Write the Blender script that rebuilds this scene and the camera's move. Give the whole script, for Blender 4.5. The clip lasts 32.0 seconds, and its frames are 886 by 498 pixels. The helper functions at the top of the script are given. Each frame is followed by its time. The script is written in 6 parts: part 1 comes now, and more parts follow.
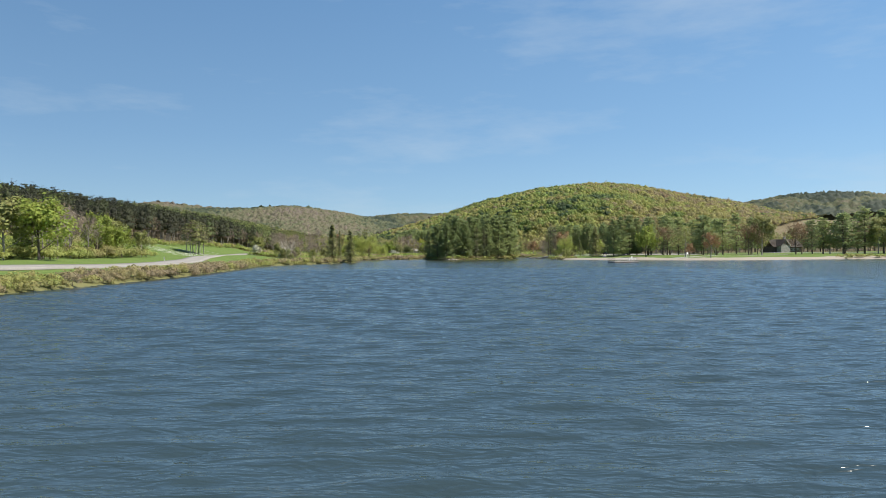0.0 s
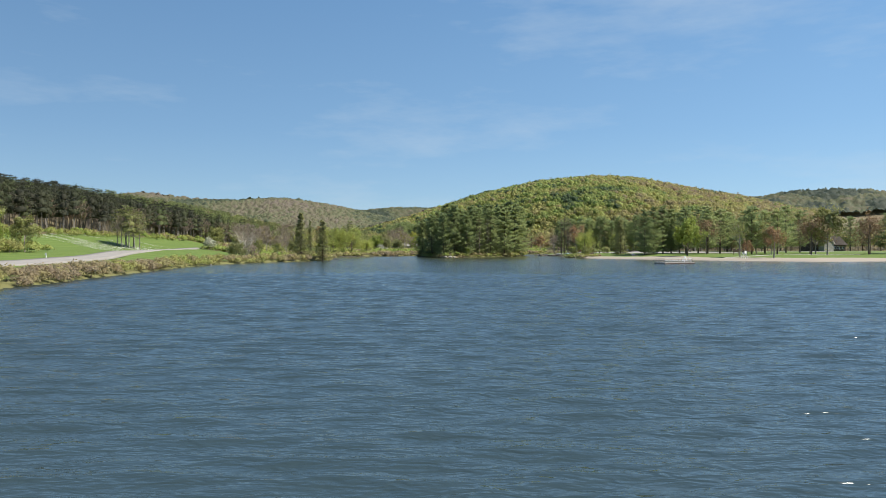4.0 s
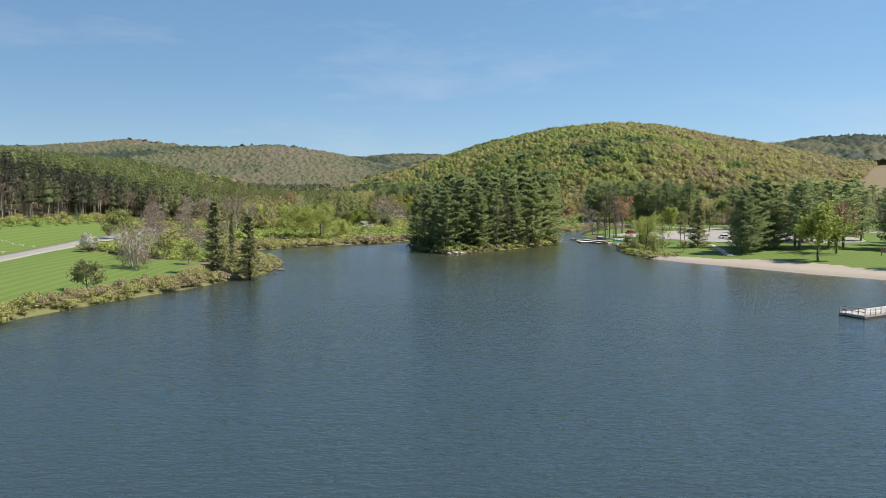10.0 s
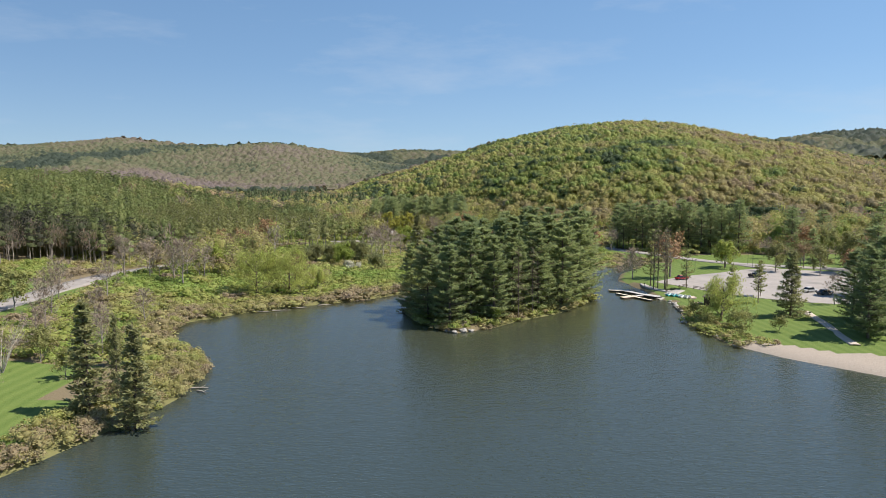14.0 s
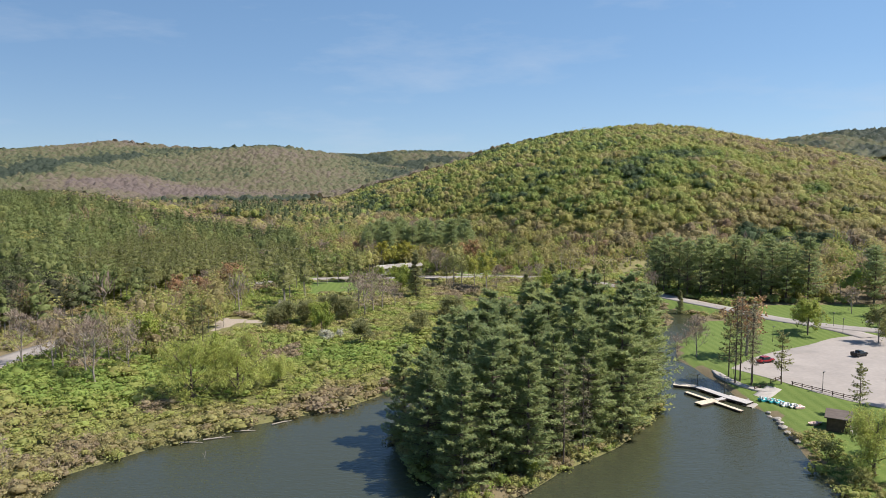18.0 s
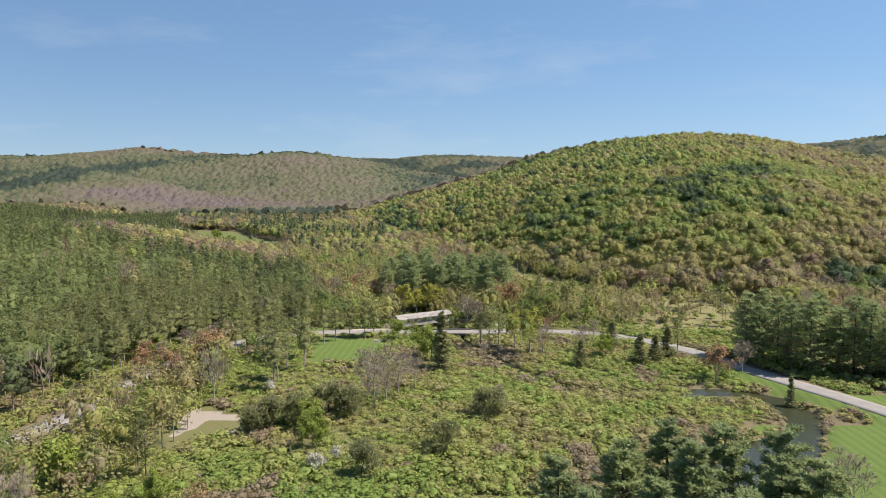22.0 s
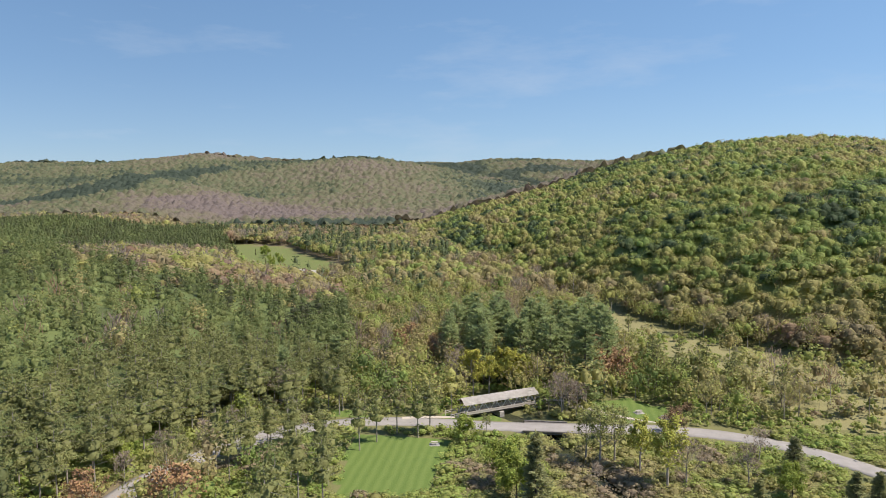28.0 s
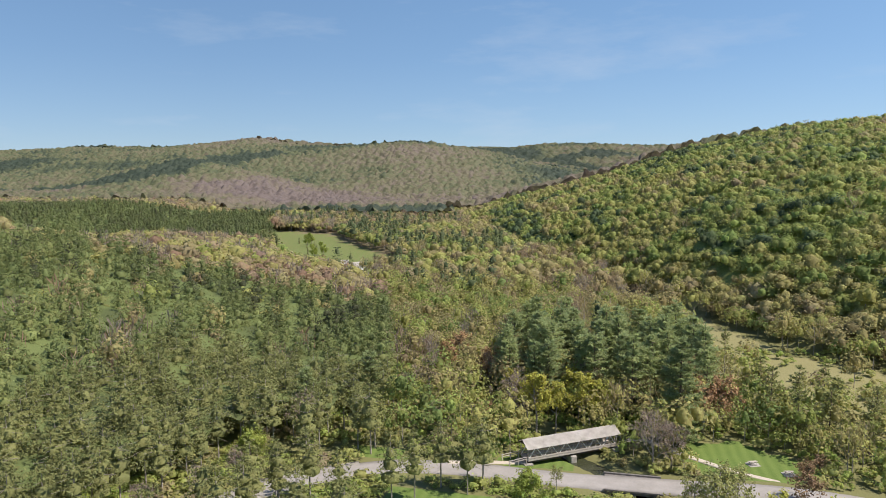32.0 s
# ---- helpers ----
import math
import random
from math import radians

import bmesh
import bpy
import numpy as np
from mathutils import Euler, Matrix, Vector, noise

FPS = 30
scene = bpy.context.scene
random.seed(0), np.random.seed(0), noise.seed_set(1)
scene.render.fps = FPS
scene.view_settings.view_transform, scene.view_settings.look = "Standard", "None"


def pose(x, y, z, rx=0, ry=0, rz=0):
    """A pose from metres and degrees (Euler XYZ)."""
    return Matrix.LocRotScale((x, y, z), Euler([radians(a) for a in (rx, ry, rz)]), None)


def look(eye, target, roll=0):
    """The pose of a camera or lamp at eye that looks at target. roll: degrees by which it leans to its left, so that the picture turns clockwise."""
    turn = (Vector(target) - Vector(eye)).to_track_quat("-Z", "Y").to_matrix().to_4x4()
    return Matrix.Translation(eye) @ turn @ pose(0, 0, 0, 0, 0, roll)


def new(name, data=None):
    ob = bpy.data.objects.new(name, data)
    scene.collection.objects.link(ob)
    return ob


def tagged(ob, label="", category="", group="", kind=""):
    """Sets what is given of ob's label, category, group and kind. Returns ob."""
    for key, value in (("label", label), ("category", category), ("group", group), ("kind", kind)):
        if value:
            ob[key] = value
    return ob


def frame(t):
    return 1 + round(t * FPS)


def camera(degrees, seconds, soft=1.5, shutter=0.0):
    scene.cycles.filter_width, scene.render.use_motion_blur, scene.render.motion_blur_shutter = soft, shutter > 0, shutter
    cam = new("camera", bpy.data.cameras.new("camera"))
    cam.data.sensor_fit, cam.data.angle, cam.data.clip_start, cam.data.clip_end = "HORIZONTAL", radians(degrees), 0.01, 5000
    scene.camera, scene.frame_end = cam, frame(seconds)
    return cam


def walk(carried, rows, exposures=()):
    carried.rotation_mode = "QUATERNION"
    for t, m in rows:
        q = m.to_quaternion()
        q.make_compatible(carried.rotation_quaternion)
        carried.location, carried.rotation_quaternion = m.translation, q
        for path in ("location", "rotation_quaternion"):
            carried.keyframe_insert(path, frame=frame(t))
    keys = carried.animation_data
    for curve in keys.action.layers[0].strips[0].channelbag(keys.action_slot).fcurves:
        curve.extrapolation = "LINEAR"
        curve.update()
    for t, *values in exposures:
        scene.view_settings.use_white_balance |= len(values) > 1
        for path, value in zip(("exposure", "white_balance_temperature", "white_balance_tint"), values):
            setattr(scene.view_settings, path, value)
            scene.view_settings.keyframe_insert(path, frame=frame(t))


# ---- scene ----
cam = camera(66.0, 32.0, soft=0.65)
# seconds, x, y, z, pitch, roll, yaw
PATH = [
    (0.0, -0.12, 15.81, 5.01, 0.15, 0.52, -0.25),
    (0.5, -0.21, 23.37, 4.93, 0.15, 0.44, -0.32),
    (1.0, -0.31, 30.92, 4.85, 0.15, 0.36, -0.38),
    (1.5, -0.39, 38.47, 4.77, 0.15, 0.26, -0.45),
    (2.0, -0.42, 46.03, 4.73, 0.14, 0.18, -0.54),
    (2.5, -0.41, 53.58, 4.74, 0.13, 0.11, -0.59),
    (4.5, -0.71, 83.93, 5.70, -0.86, 0.03, -0.80),
    (5.0, -0.55, 91.41, 6.16, -2.33, 0.02, -0.81),
    (5.5, -0.39, 98.93, 6.67, -3.80, 0.01, -0.80),
    (6.0, -0.24, 106.53, 7.31, -4.54, -0.01, -0.78),
    (6.5, -0.10, 114.18, 8.18, -4.56, -0.01, -0.77),
    (7.0, 0.04, 121.94, 9.31, -4.59, -0.02, -0.75),
    (7.5, 0.16, 129.94, 10.70, -4.65, -0.02, -0.72),
    (8.0, 0.28, 138.06, 12.24, -4.69, -0.01, -0.66),
    (8.5, 0.40, 146.12, 13.89, -4.74, -0.01, -0.62),
    (9.0, 0.54, 154.06, 15.58, -4.77, -0.02, -0.58),
    (9.5, 0.71, 161.70, 17.35, -4.83, -0.03, -0.54),
    (10.0, 0.90, 168.91, 19.17, -4.89, 0.01, -0.50),
    (10.5, 1.10, 175.92, 20.96, -4.96, 0.07, -0.45),
    (11.0, 1.28, 182.95, 22.66, -5.01, 0.13, -0.42),
    (11.5, 1.43, 189.99, 24.33, -5.07, 0.18, -0.40),
    (12.0, 1.51, 197.06, 26.01, -5.14, 0.23, -0.36),
    (12.5, 1.50, 204.33, 27.69, -5.21, 0.25, -0.34),
    (13.0, 1.47, 211.71, 29.36, -5.28, 0.26, -0.30),
    (13.5, 1.44, 219.08, 31.02, -5.35, 0.26, -0.28),
    (14.0, 1.43, 226.42, 32.71, -5.43, 0.24, -0.25),
    (14.5, 1.46, 233.71, 34.40, -5.51, 0.23, -0.20),
    (16.5, 1.20, 261.40, 41.15, -5.57, 0.33, -0.18),
    (17.0, 1.11, 268.30, 42.76, -5.59, 0.36, -0.17),
    (17.5, 0.96, 275.33, 44.32, -5.58, 0.40, -0.18),
    (18.0, 0.80, 282.36, 45.85, -5.56, 0.46, -0.18),
    (18.5, 0.66, 289.31, 47.41, -5.57, 0.51, -0.19),
    (19.0, 0.54, 296.23, 48.99, -5.58, 0.55, -0.19),
    (19.5, 0.42, 303.15, 50.56, -5.56, 0.59, -0.18),
    (20.0, 0.34, 310.11, 52.13, -5.56, 0.59, -0.19),
    (20.5, 0.37, 317.13, 53.70, -5.52, 0.56, 0.03),
    (21.0, 0.34, 324.05, 55.27, -5.45, 0.52, 0.76),
    (21.5, 0.24, 330.74, 56.84, -5.40, 0.49, 1.48),
    (22.0, -0.01, 337.51, 58.48, -5.35, 0.46, 2.37),
    (22.5, -0.39, 344.41, 60.15, -5.30, 0.44, 3.75),
    (23.0, -0.94, 351.41, 61.81, -5.29, 0.46, 5.01),
    (23.5, -1.65, 358.41, 63.44, -5.27, 0.51, 6.23),
    (24.0, -2.51, 365.40, 65.01, -5.25, 0.55, 7.38),
    (24.5, -3.42, 372.34, 66.30, -5.23, 0.57, 7.66),
    (25.0, -4.33, 379.16, 67.01, -5.28, 0.57, 7.65),
    (25.5, -5.27, 385.80, 67.20, -5.22, 0.54, 7.62),
    (27.5, -8.62, 408.93, 67.22, -5.14, 0.53, 7.60),
    (28.0, -9.35, 414.09, 67.25, -5.11, 0.49, 7.71),
    (28.5, -10.03, 419.25, 67.26, -5.05, 0.43, 8.04),
    (29.0, -10.75, 424.38, 67.27, -4.99, 0.35, 8.90),
    (29.5, -11.55, 429.46, 67.31, -4.92, 0.30, 10.13),
    (30.0, -12.43, 434.53, 67.35, -4.81, 0.27, 11.52),
    (30.5, -13.40, 439.67, 67.36, -4.81, 0.31, 12.00),
    (31.0, -14.44, 444.87, 67.33, -4.79, 0.35, 12.02),
    (31.5, -15.48, 449.96, 67.29, -4.94, 0.37, 12.05),
    (32.0, -16.42, 454.68, 67.25, -6.30, 0.38, 12.08),
]
walk(cam, [(t, pose(x, y, z, 90 + pitch, roll, yaw)) for t, x, y, z, pitch, roll, yaw in PATH],
     [(0.0, 0.55, 6500, 10), (8.0, 0.55, 6500, 10), (16.0, 0.55, 6500, 16), (32.0, 0.55, 6500, 16)])

# ---- world, sun ----
world = bpy.data.worlds.new("sky")
scene.world = world
world.use_nodes = True
wn = world.node_tree.nodes
wl = world.node_tree.links
SUN_ELEV, SUN_AZ = 55.0, 98.0   # azimuth clockwise from +y
sky = wn.new("ShaderNodeTexSky")
sky.sky_type = "NISHITA"
sky.sun_disc = False
sky.sun_elevation = radians(SUN_ELEV)
sky.sun_rotation = radians(SUN_AZ)
sky.altitude = 400
sky.air_density, sky.dust_density, sky.ozone_density = 0.85, 0.25, 3.2
bg = wn["Background"]
bg.inputs[1].default_value = 0.098
# clear spring air: the sky texture blended with an even blue that pales to the horizon, and thin high cloud
geo = wn.new("ShaderNodeTexCoord")
xyz = wn.new("ShaderNodeSeparateXYZ")
wl.new(geo.outputs["Generated"], xyz.inputs[0])
grad = wn.new("ShaderNodeValToRGB")
for p, c in ((0.0, (2.2, 3.68, 4.9)), (0.16, (1.5, 2.92, 4.6)), (0.45, (0.9, 2.1, 4.0))):
    e = grad.color_ramp.elements[0] if p == 0.0 else grad.color_ramp.elements.new(p)
    e.position, e.color = p, (*c, 1)
grad.color_ramp.elements[-1].color = (0.75, 1.6, 3.4, 1)
wl.new(xyz.outputs[2], grad.inputs[0])
blend = wn.new("ShaderNodeMix")
blend.data_type = "RGBA"
blend.inputs[0].default_value = 0.7
wl.new(sky.outputs[0], blend.inputs[6])
side = wn.new("ShaderNodeMapRange")   # paler towards the sun's side
side.inputs[1].default_value, side.inputs[2].default_value, side.inputs[3].default_value, side.inputs[4].default_value = -0.5, 0.5, 0.86, 1.2
wl.new(xyz.outputs[0], side.inputs[0])
shade = wn.new("ShaderNodeVectorMath")
shade.operation = "SCALE"
wl.new(grad.outputs[0], shade.inputs[0])
wl.new(side.outputs[0], shade.inputs["Scale"])
wl.new(shade.outputs[0], blend.inputs[7])
cm = wn.new("ShaderNodeMapping")
cm.inputs["Scale"].default_value = (1.2, 1.0, 5.0)
cm.inputs["Rotation"].default_value = (0.0, 0.35, 0.3)
wl.new(geo.outputs["Generated"], cm.inputs[0])
cn = wn.new("ShaderNodeTexNoise")
cn.inputs["Scale"].default_value, cn.inputs["Detail"].default_value, cn.inputs["Roughness"].default_value = 2.3, 6.0, 0.6
wl.new(cm.outputs[0], cn.inputs["Vector"])
cr = wn.new("ShaderNodeValToRGB")
cr.color_ramp.elements[0].position, cr.color_ramp.elements[0].color = 0.52, (0, 0, 0, 1)
cr.color_ramp.elements[1].position, cr.color_ramp.elements[1].color = 0.85, (0.5, 0.5, 0.5, 1)
wl.new(cn.outputs["Fac"], cr.inputs[0])
cloud = wn.new("ShaderNodeMix")
cloud.data_type = "RGBA"
cloud.inputs[7].default_value = (4.2, 4.9, 5.5, 1)
wl.new(cr.outputs[0], cloud.inputs[0])
wl.new(blend.outputs[2], cloud.inputs[6])
wl.new(cloud.outputs[2], bg.inputs[0])
sun = new("sun", bpy.data.lights.new("sun", "SUN"))
sun.data.energy = 5.0
sun.data.angle = radians(0.55)
sun.data.color = (1.0, 0.93, 0.80)
az, el = radians(SUN_AZ), radians(SUN_ELEV)
sun.matrix_world = look((0, 0, 300), (-300 * math.sin(az) * math.cos(el), -300 * math.cos(az) * math.cos(el), 300 - 300 * math.sin(el)))
scene.view_settings.exposure = 0.55

# ---- small tools ----
rng = np.random.default_rng(7)


def vnoise(x, y, size, seed=0):
    """Smooth value noise in 0..1."""
    x, y = np.asarray(x, float) / size + 1000.37, np.asarray(y, float) / size + 1000.71
    i, j = np.floor(x), np.floor(y)
    u, v = x - i, y - j
    u, v = u * u * (3 - 2 * u), v * v * (3 - 2 * v)

    def h(a, b):
        s = np.sin(a * 127.1 + b * 311.7 + seed * 74.7) * 43758.5453
        return s - np.floor(s)

    return (h(i, j) * (1 - u) + h(i + 1, j) * u) * (1 - v) + (h(i, j + 1) * (1 - u) + h(i + 1, j + 1) * u) * v


def sstep(a, b, x):
    u = np.clip((np.asarray(x, float) - a) / (b - a), 0, 1)
    return u * u * (3 - 2 * u)


def line_dist(x, y, pts, closed=False):
    """Distance to a polyline, and the place along it (0..1)."""
    pts = np.array(pts, float)
    q = np.vstack([pts, pts[:1]]) if closed else pts
    best = np.full(np.shape(x), 1e9)
    for (ax, ay), (bx, by) in zip(q[:-1, :2], q[1:, :2]):
        dx, dy = bx - ax, by - ay
        u = np.clip(((x - ax) * dx + (y - ay) * dy) / (dx * dx + dy * dy + 1e-9), 0, 1)
        best = np.minimum(best, np.hypot(x - ax - u * dx, y - ay - u * dy))
    return best


def inside(x, y, pts):
    n, r = len(pts), np.zeros(np.shape(x), bool)
    for k in range(n):
        (ax, ay), (bx, by) = pts[k], pts[(k + 1) % n]
        if ay != by:
            r ^= ((ay > y) != (by > y)) & (x < (bx - ax) * (y - ay) / (by - ay) + ax)
    return r


def smooth_line(pts, step):
    """Catmull-Rom curve through plan points at an even step."""
    p = np.array(pts, float)
    p = np.vstack([2 * p[0] - p[1], p, 2 * p[-1] - p[-2]])
    out = []
    for k in range(1, len(p) - 2):
        n = max(2, int(np.linalg.norm(p[k + 1] - p[k]) / step))
        for t in np.arange(n) / n:
            a, b, c, d = p[k - 1], p[k], p[k + 1], p[k + 2]
            out.append(0.5 * (2 * b + (c - a) * t + (2 * a - 5 * b + 4 * c - d) * t * t + (3 * b - a - 3 * c + d) * t ** 3))
    return np.array(out + [p[-2]])


# ---- plan: water's edge, roads ----
LAKE = [(-75, -400), (-70, -60), (-58, 60), (-54, 120), (-54, 165), (-58, 205), (-62, 240), (-62, 270), (-55, 288), (-47, 303),
        (-42, 318), (-39, 328), (-39, 342), (-44, 352), (-56, 366), (-60, 386), (-50, 398), (-35, 409), (-19, 419), (-6, 434), (14, 446),
        (36, 456), (49, 476), (54, 489), (62, 490), (72, 494), (77, 503), (75, 516), (66, 520), (58, 519), (60, 530), (74, 530), (87, 520), (86, 504), (77, 486), (67, 472), (61, 454), (64, 438),
        (63, 420), (65, 412), (62, 396), (59, 382), (60, 362), (66, 351), (76, 339), (86, 325), (104, 306), (124, 296), (155, 300),
        (200, 300), (300, 270), (420, 100), (420, -400)]
ISLAND = [(-9, 402), (-5, 388), (4, 373.5), (13, 379), (20, 387), (31, 396), (45, 416), (44, 429), (24, 434), (4, 425)]
STREAM = [(52, 524), (40, 523), (28, 528), (20, 538), (14, 550), (8, 563), (0, 580), (-6, 595), (-12, 606), (-20, 613), (-27, 626)]
ROAD = [(300, 395), (220, 430), (160, 460), (124, 480), (108, 495), (97, 518), (86, 540), (76, 564), (61, 584), (44, 595), (25, 599), (3, 598),
        (-19, 597), (-46, 598), (-64, 594), (-82, 580), (-93, 560), (-98, 535), (-98, 510), (-102, 480), (-105, 440), (-104, 400),
        (-101, 350), (-93, 290), (-82, 232), (-78, 185), (-84, 120), (-100, 50), (-130, -40)]
LOT = [(69, 440), (82, 452), (99, 462), (113, 471), (128, 471), (150, 455), (158, 430), (148, 402), (120, 396), (97, 402), (82, 416), (75, 430)]


FAR_PINES = [(-660, 925), (-463, 930), (-400, 995), (-300, 970), (-262, 945), (-178, 836), (-200, 872), (-266, 990), (-352, 1118), (-372, 1185), (-432, 1215), (-495, 1150), (-660, 1030)]
FIELD = [(-2, 830), (10, 812), (32, 770), (52, 708), (90, 686), (150, 660), (150, 600), (92, 596), (62, 610), (44, 640), (28, 668), (16, 740)]
MEADOW = [(-350, 1110), (-305, 1040), (-220, 880), (-180, 835), (-118, 885), (-215, 1010), (-262, 1085)]


def water_dist(x, y):
    """Below zero over water, metres from the bank."""
    d = line_dist(x, y, LAKE, True)
    d = np.where(inside(x, y, LAKE), -d, d)
    di = line_dist(x, y, ISLAND, True)
    di = np.where(inside(x, y, ISLAND), -di, di)
    d = np.maximum(d, -di)
    return np.minimum(d, line_dist(x, y, STREAM) - 2.2)


def hill_height(x, y):
    """The wooded hill beyond the valley."""
    spread = np.where(x > 0, x * 1035 / (np.clip(y, 480, 1200) - 165), x)   # the flank narrows towards its foot
    crest = np.interp(spread, [-300, -170, -24, 84, 173, 261, 340, 418, 506, 604, 800, 1200], [0, 12, 50, 83, 102, 110, 105, 89, 75, 54, 40, 30])
    foot = np.interp(x, [-300, -140, -60, 33, 60, 95, 140, 220, 320, 600], [1290, 1150, 960, 765, 712, 672, 640, 610, 600, 560])
    top = np.interp(x, [-300, 0, 230, 600], [1420, 1200, 1200, 1130])
    u = np.clip((y - foot) / (top - foot), 0, 1)
    front = np.interp(u, [0, 0.06, 0.12, 0.25, 0.5, 0.75, 1], [0, 0.1, 0.235, 0.44, 0.68, 0.84, 1])
    back = 1 - 0.6 * sstep(top + 120, top + 700, y)
    return crest * front * back


def far_height(x, y):
    ca = np.interp(x, [-2600, -1500, -1100, -867, -600, -431, -300, -150, 100, 400], [118, 122, 128, 131, 121, 125, 106, 72, 30, 0])
    a = ca * np.exp(-(np.minimum(y - 2110, 0) / 440.0) ** 2)
    cb = np.interp(x, [-1600, -400, 0, 500, 900, 1500], [120, 148, 155, 152, 140, 110])
    b = cb * np.exp(-(np.minimum(y - 3450, 0) / 600.0) ** 2)
    c = 196 * np.exp(-(np.minimum(y - 2600, 0) / 560.0) ** 2) * np.exp(-((x - 1480) / 620.0) ** 2)
    spur = 80 * np.exp(-((x + 760 + 0.25 * (y - 1700)) / 260.0) ** 2 - ((y - 1650) / 260.0) ** 2)
    d = 60 * sstep(700, 1500, -x) * sstep(700, 1500, y)
    roll = 30 * (vnoise(x, y, 420, 3) - 0.5) * sstep(1300, 1800, y) * sstep(150, 500, np.abs(y - 2110)) + 12 * (vnoise(x, y, 150, 4) - 0.5) * sstep(1200, 1600, y)
    knob = 12 * np.exp(-((x + 867) / 60.0) ** 2 - ((y - 2120) / 90.0) ** 2)
    return np.maximum(np.maximum(np.maximum(a + knob, spur), b), np.maximum(c, d)) + roll


def ground_height(x, y):
    x, y = np.asarray(x, float), np.asarray(y, float)
    d = water_dist(x, y)
    bank = np.where(d > 0, 0.7 * sstep(-0.4, 2.2, d) + 0.95 * sstep(2, 40, d), np.maximum(-2.5, 0.5 * d))
    valley = np.clip(0.016 * (y - 620), 0, 18) * sstep(0, 30, d)
    slope = 2.2 * sstep(-62, -98, x) + 6.0 * sstep(-100, -138, x) + 16 * sstep(-130, -235, x)
    slope = slope * sstep(-100, 40, y) * (1 - 0.75 * sstep(420, 500, y) * sstep(-170, -90, x)) * (1 - 0.8 * sstep(740, 860, y) * sstep(-520, -420, x)) * sstep(0, 30, d)
    bump = 0.35 * (vnoise(x, y, 14, 1) - 0.5) * sstep(2, 14, d)
    lot = sstep(9, 1, line_dist(x, y, LOT, True) * np.where(inside(x, y, LOT), 0, 1))
    z = bank + bump + np.maximum(np.maximum(valley, slope), np.maximum(hill_height(x, y), far_height(x, y)) * sstep(0, 60, d))
    z = z * (1 - lot) + 1.55 * lot
    verge = sstep(9, 4.0, line_dist(x, y, ROAD)) * sstep(4, 9, line_dist(x, y, STREAM)) * sstep(-1, 2, d)
    return z + np.maximum(0, 1.78 - z) * verge


# ---- materials ----
def mat(name, rough=0.8, metal=0.0, color=(0.5, 0.5, 0.5), spec=0.5):
    m = bpy.data.materials.new(name)
    m.use_nodes = True
    b = m.node_tree.nodes["Principled BSDF"]
    b.inputs["Base Color"].default_value = (*color, 1)
    b.inputs["Roughness"].default_value = rough
    b.inputs["Metallic"].default_value = metal
    b.inputs["Specular IOR Level"].default_value = spec
    return m


def node(m, kind, **sets):
    n = m.node_tree.nodes.new(kind)
    for k, v in sets.items():
        n.inputs[k.replace("_", " ")].default_value = v
    return n


def link(m, a, b):
    m.node_tree.links.new(a, b)


def ramp(m, stops, fac, constant=False):
    n = m.node_tree.nodes.new("ShaderNodeValToRGB")
    while len(n.color_ramp.elements) < len(stops):
        n.color_ramp.elements.new(0.5)
    for e, (p, c) in zip(n.color_ramp.elements, stops):
        e.position, e.color = p, (*c, 1)
    if constant:
        n.color_ramp.interpolation = "CONSTANT"
    link(m, fac, n.inputs[0])
    return n.outputs[0]


def coords(m, scale=(1, 1, 1), obj=False):
    if obj:
        src = m.node_tree.nodes.new("ShaderNodeTexCoord").outputs["Object"]
    else:
        src = m.node_tree.nodes.new("ShaderNodeNewGeometry").outputs["Position"]
    n = m.node_tree.nodes.new("ShaderNodeMapping")
    n.inputs["Scale"].default_value = scale
    link(m, src, n.inputs[0])
    return n.outputs[0]


def noise_tex(m, scale, detail=3.0, rough=0.55, vec=None):
    n = node(m, "ShaderNodeTexNoise", Scale=scale, Detail=detail, Roughness=rough)
    link(m, vec if vec is not None else coords(m), n.inputs["Vector"])
    return n.outputs["Fac"]


def mixc(m, fac, a, b, blend="MIX"):
    n = m.node_tree.nodes.new("ShaderNodeMix")
    n.data_type, n.blend_type = "RGBA", blend
    for s, v in ((n.inputs[0], fac), (n.inputs[6], a), (n.inputs[7], b)):
        if isinstance(v, (int, float)):
            s.default_value = v
        elif isinstance(v, tuple):
            s.default_value = (*v, 1)
        else:
            link(m, v, s)
    return n.outputs[2]


def math_n(m, op, a, b=0.0, c=0.0):
    n = m.node_tree.nodes.new("ShaderNodeMath")
    n.operation = op
    for s, v in zip(n.inputs, (a, b, c)):
        if isinstance(v, (int, float)):
            s.default_value = v
        else:
            link(m, v, s)
    return n.outputs[0]


def bsdf(m):
    return m.node_tree.nodes["Principled BSDF"]


def bump(m, height, strength=0.4, dist=0.05):
    n = node(m, "ShaderNodeBump", Strength=strength, Distance=dist)
    link(m, height, n.inputs["Height"])
    link(m, n.outputs[0], bsdf(m).inputs["Normal"])


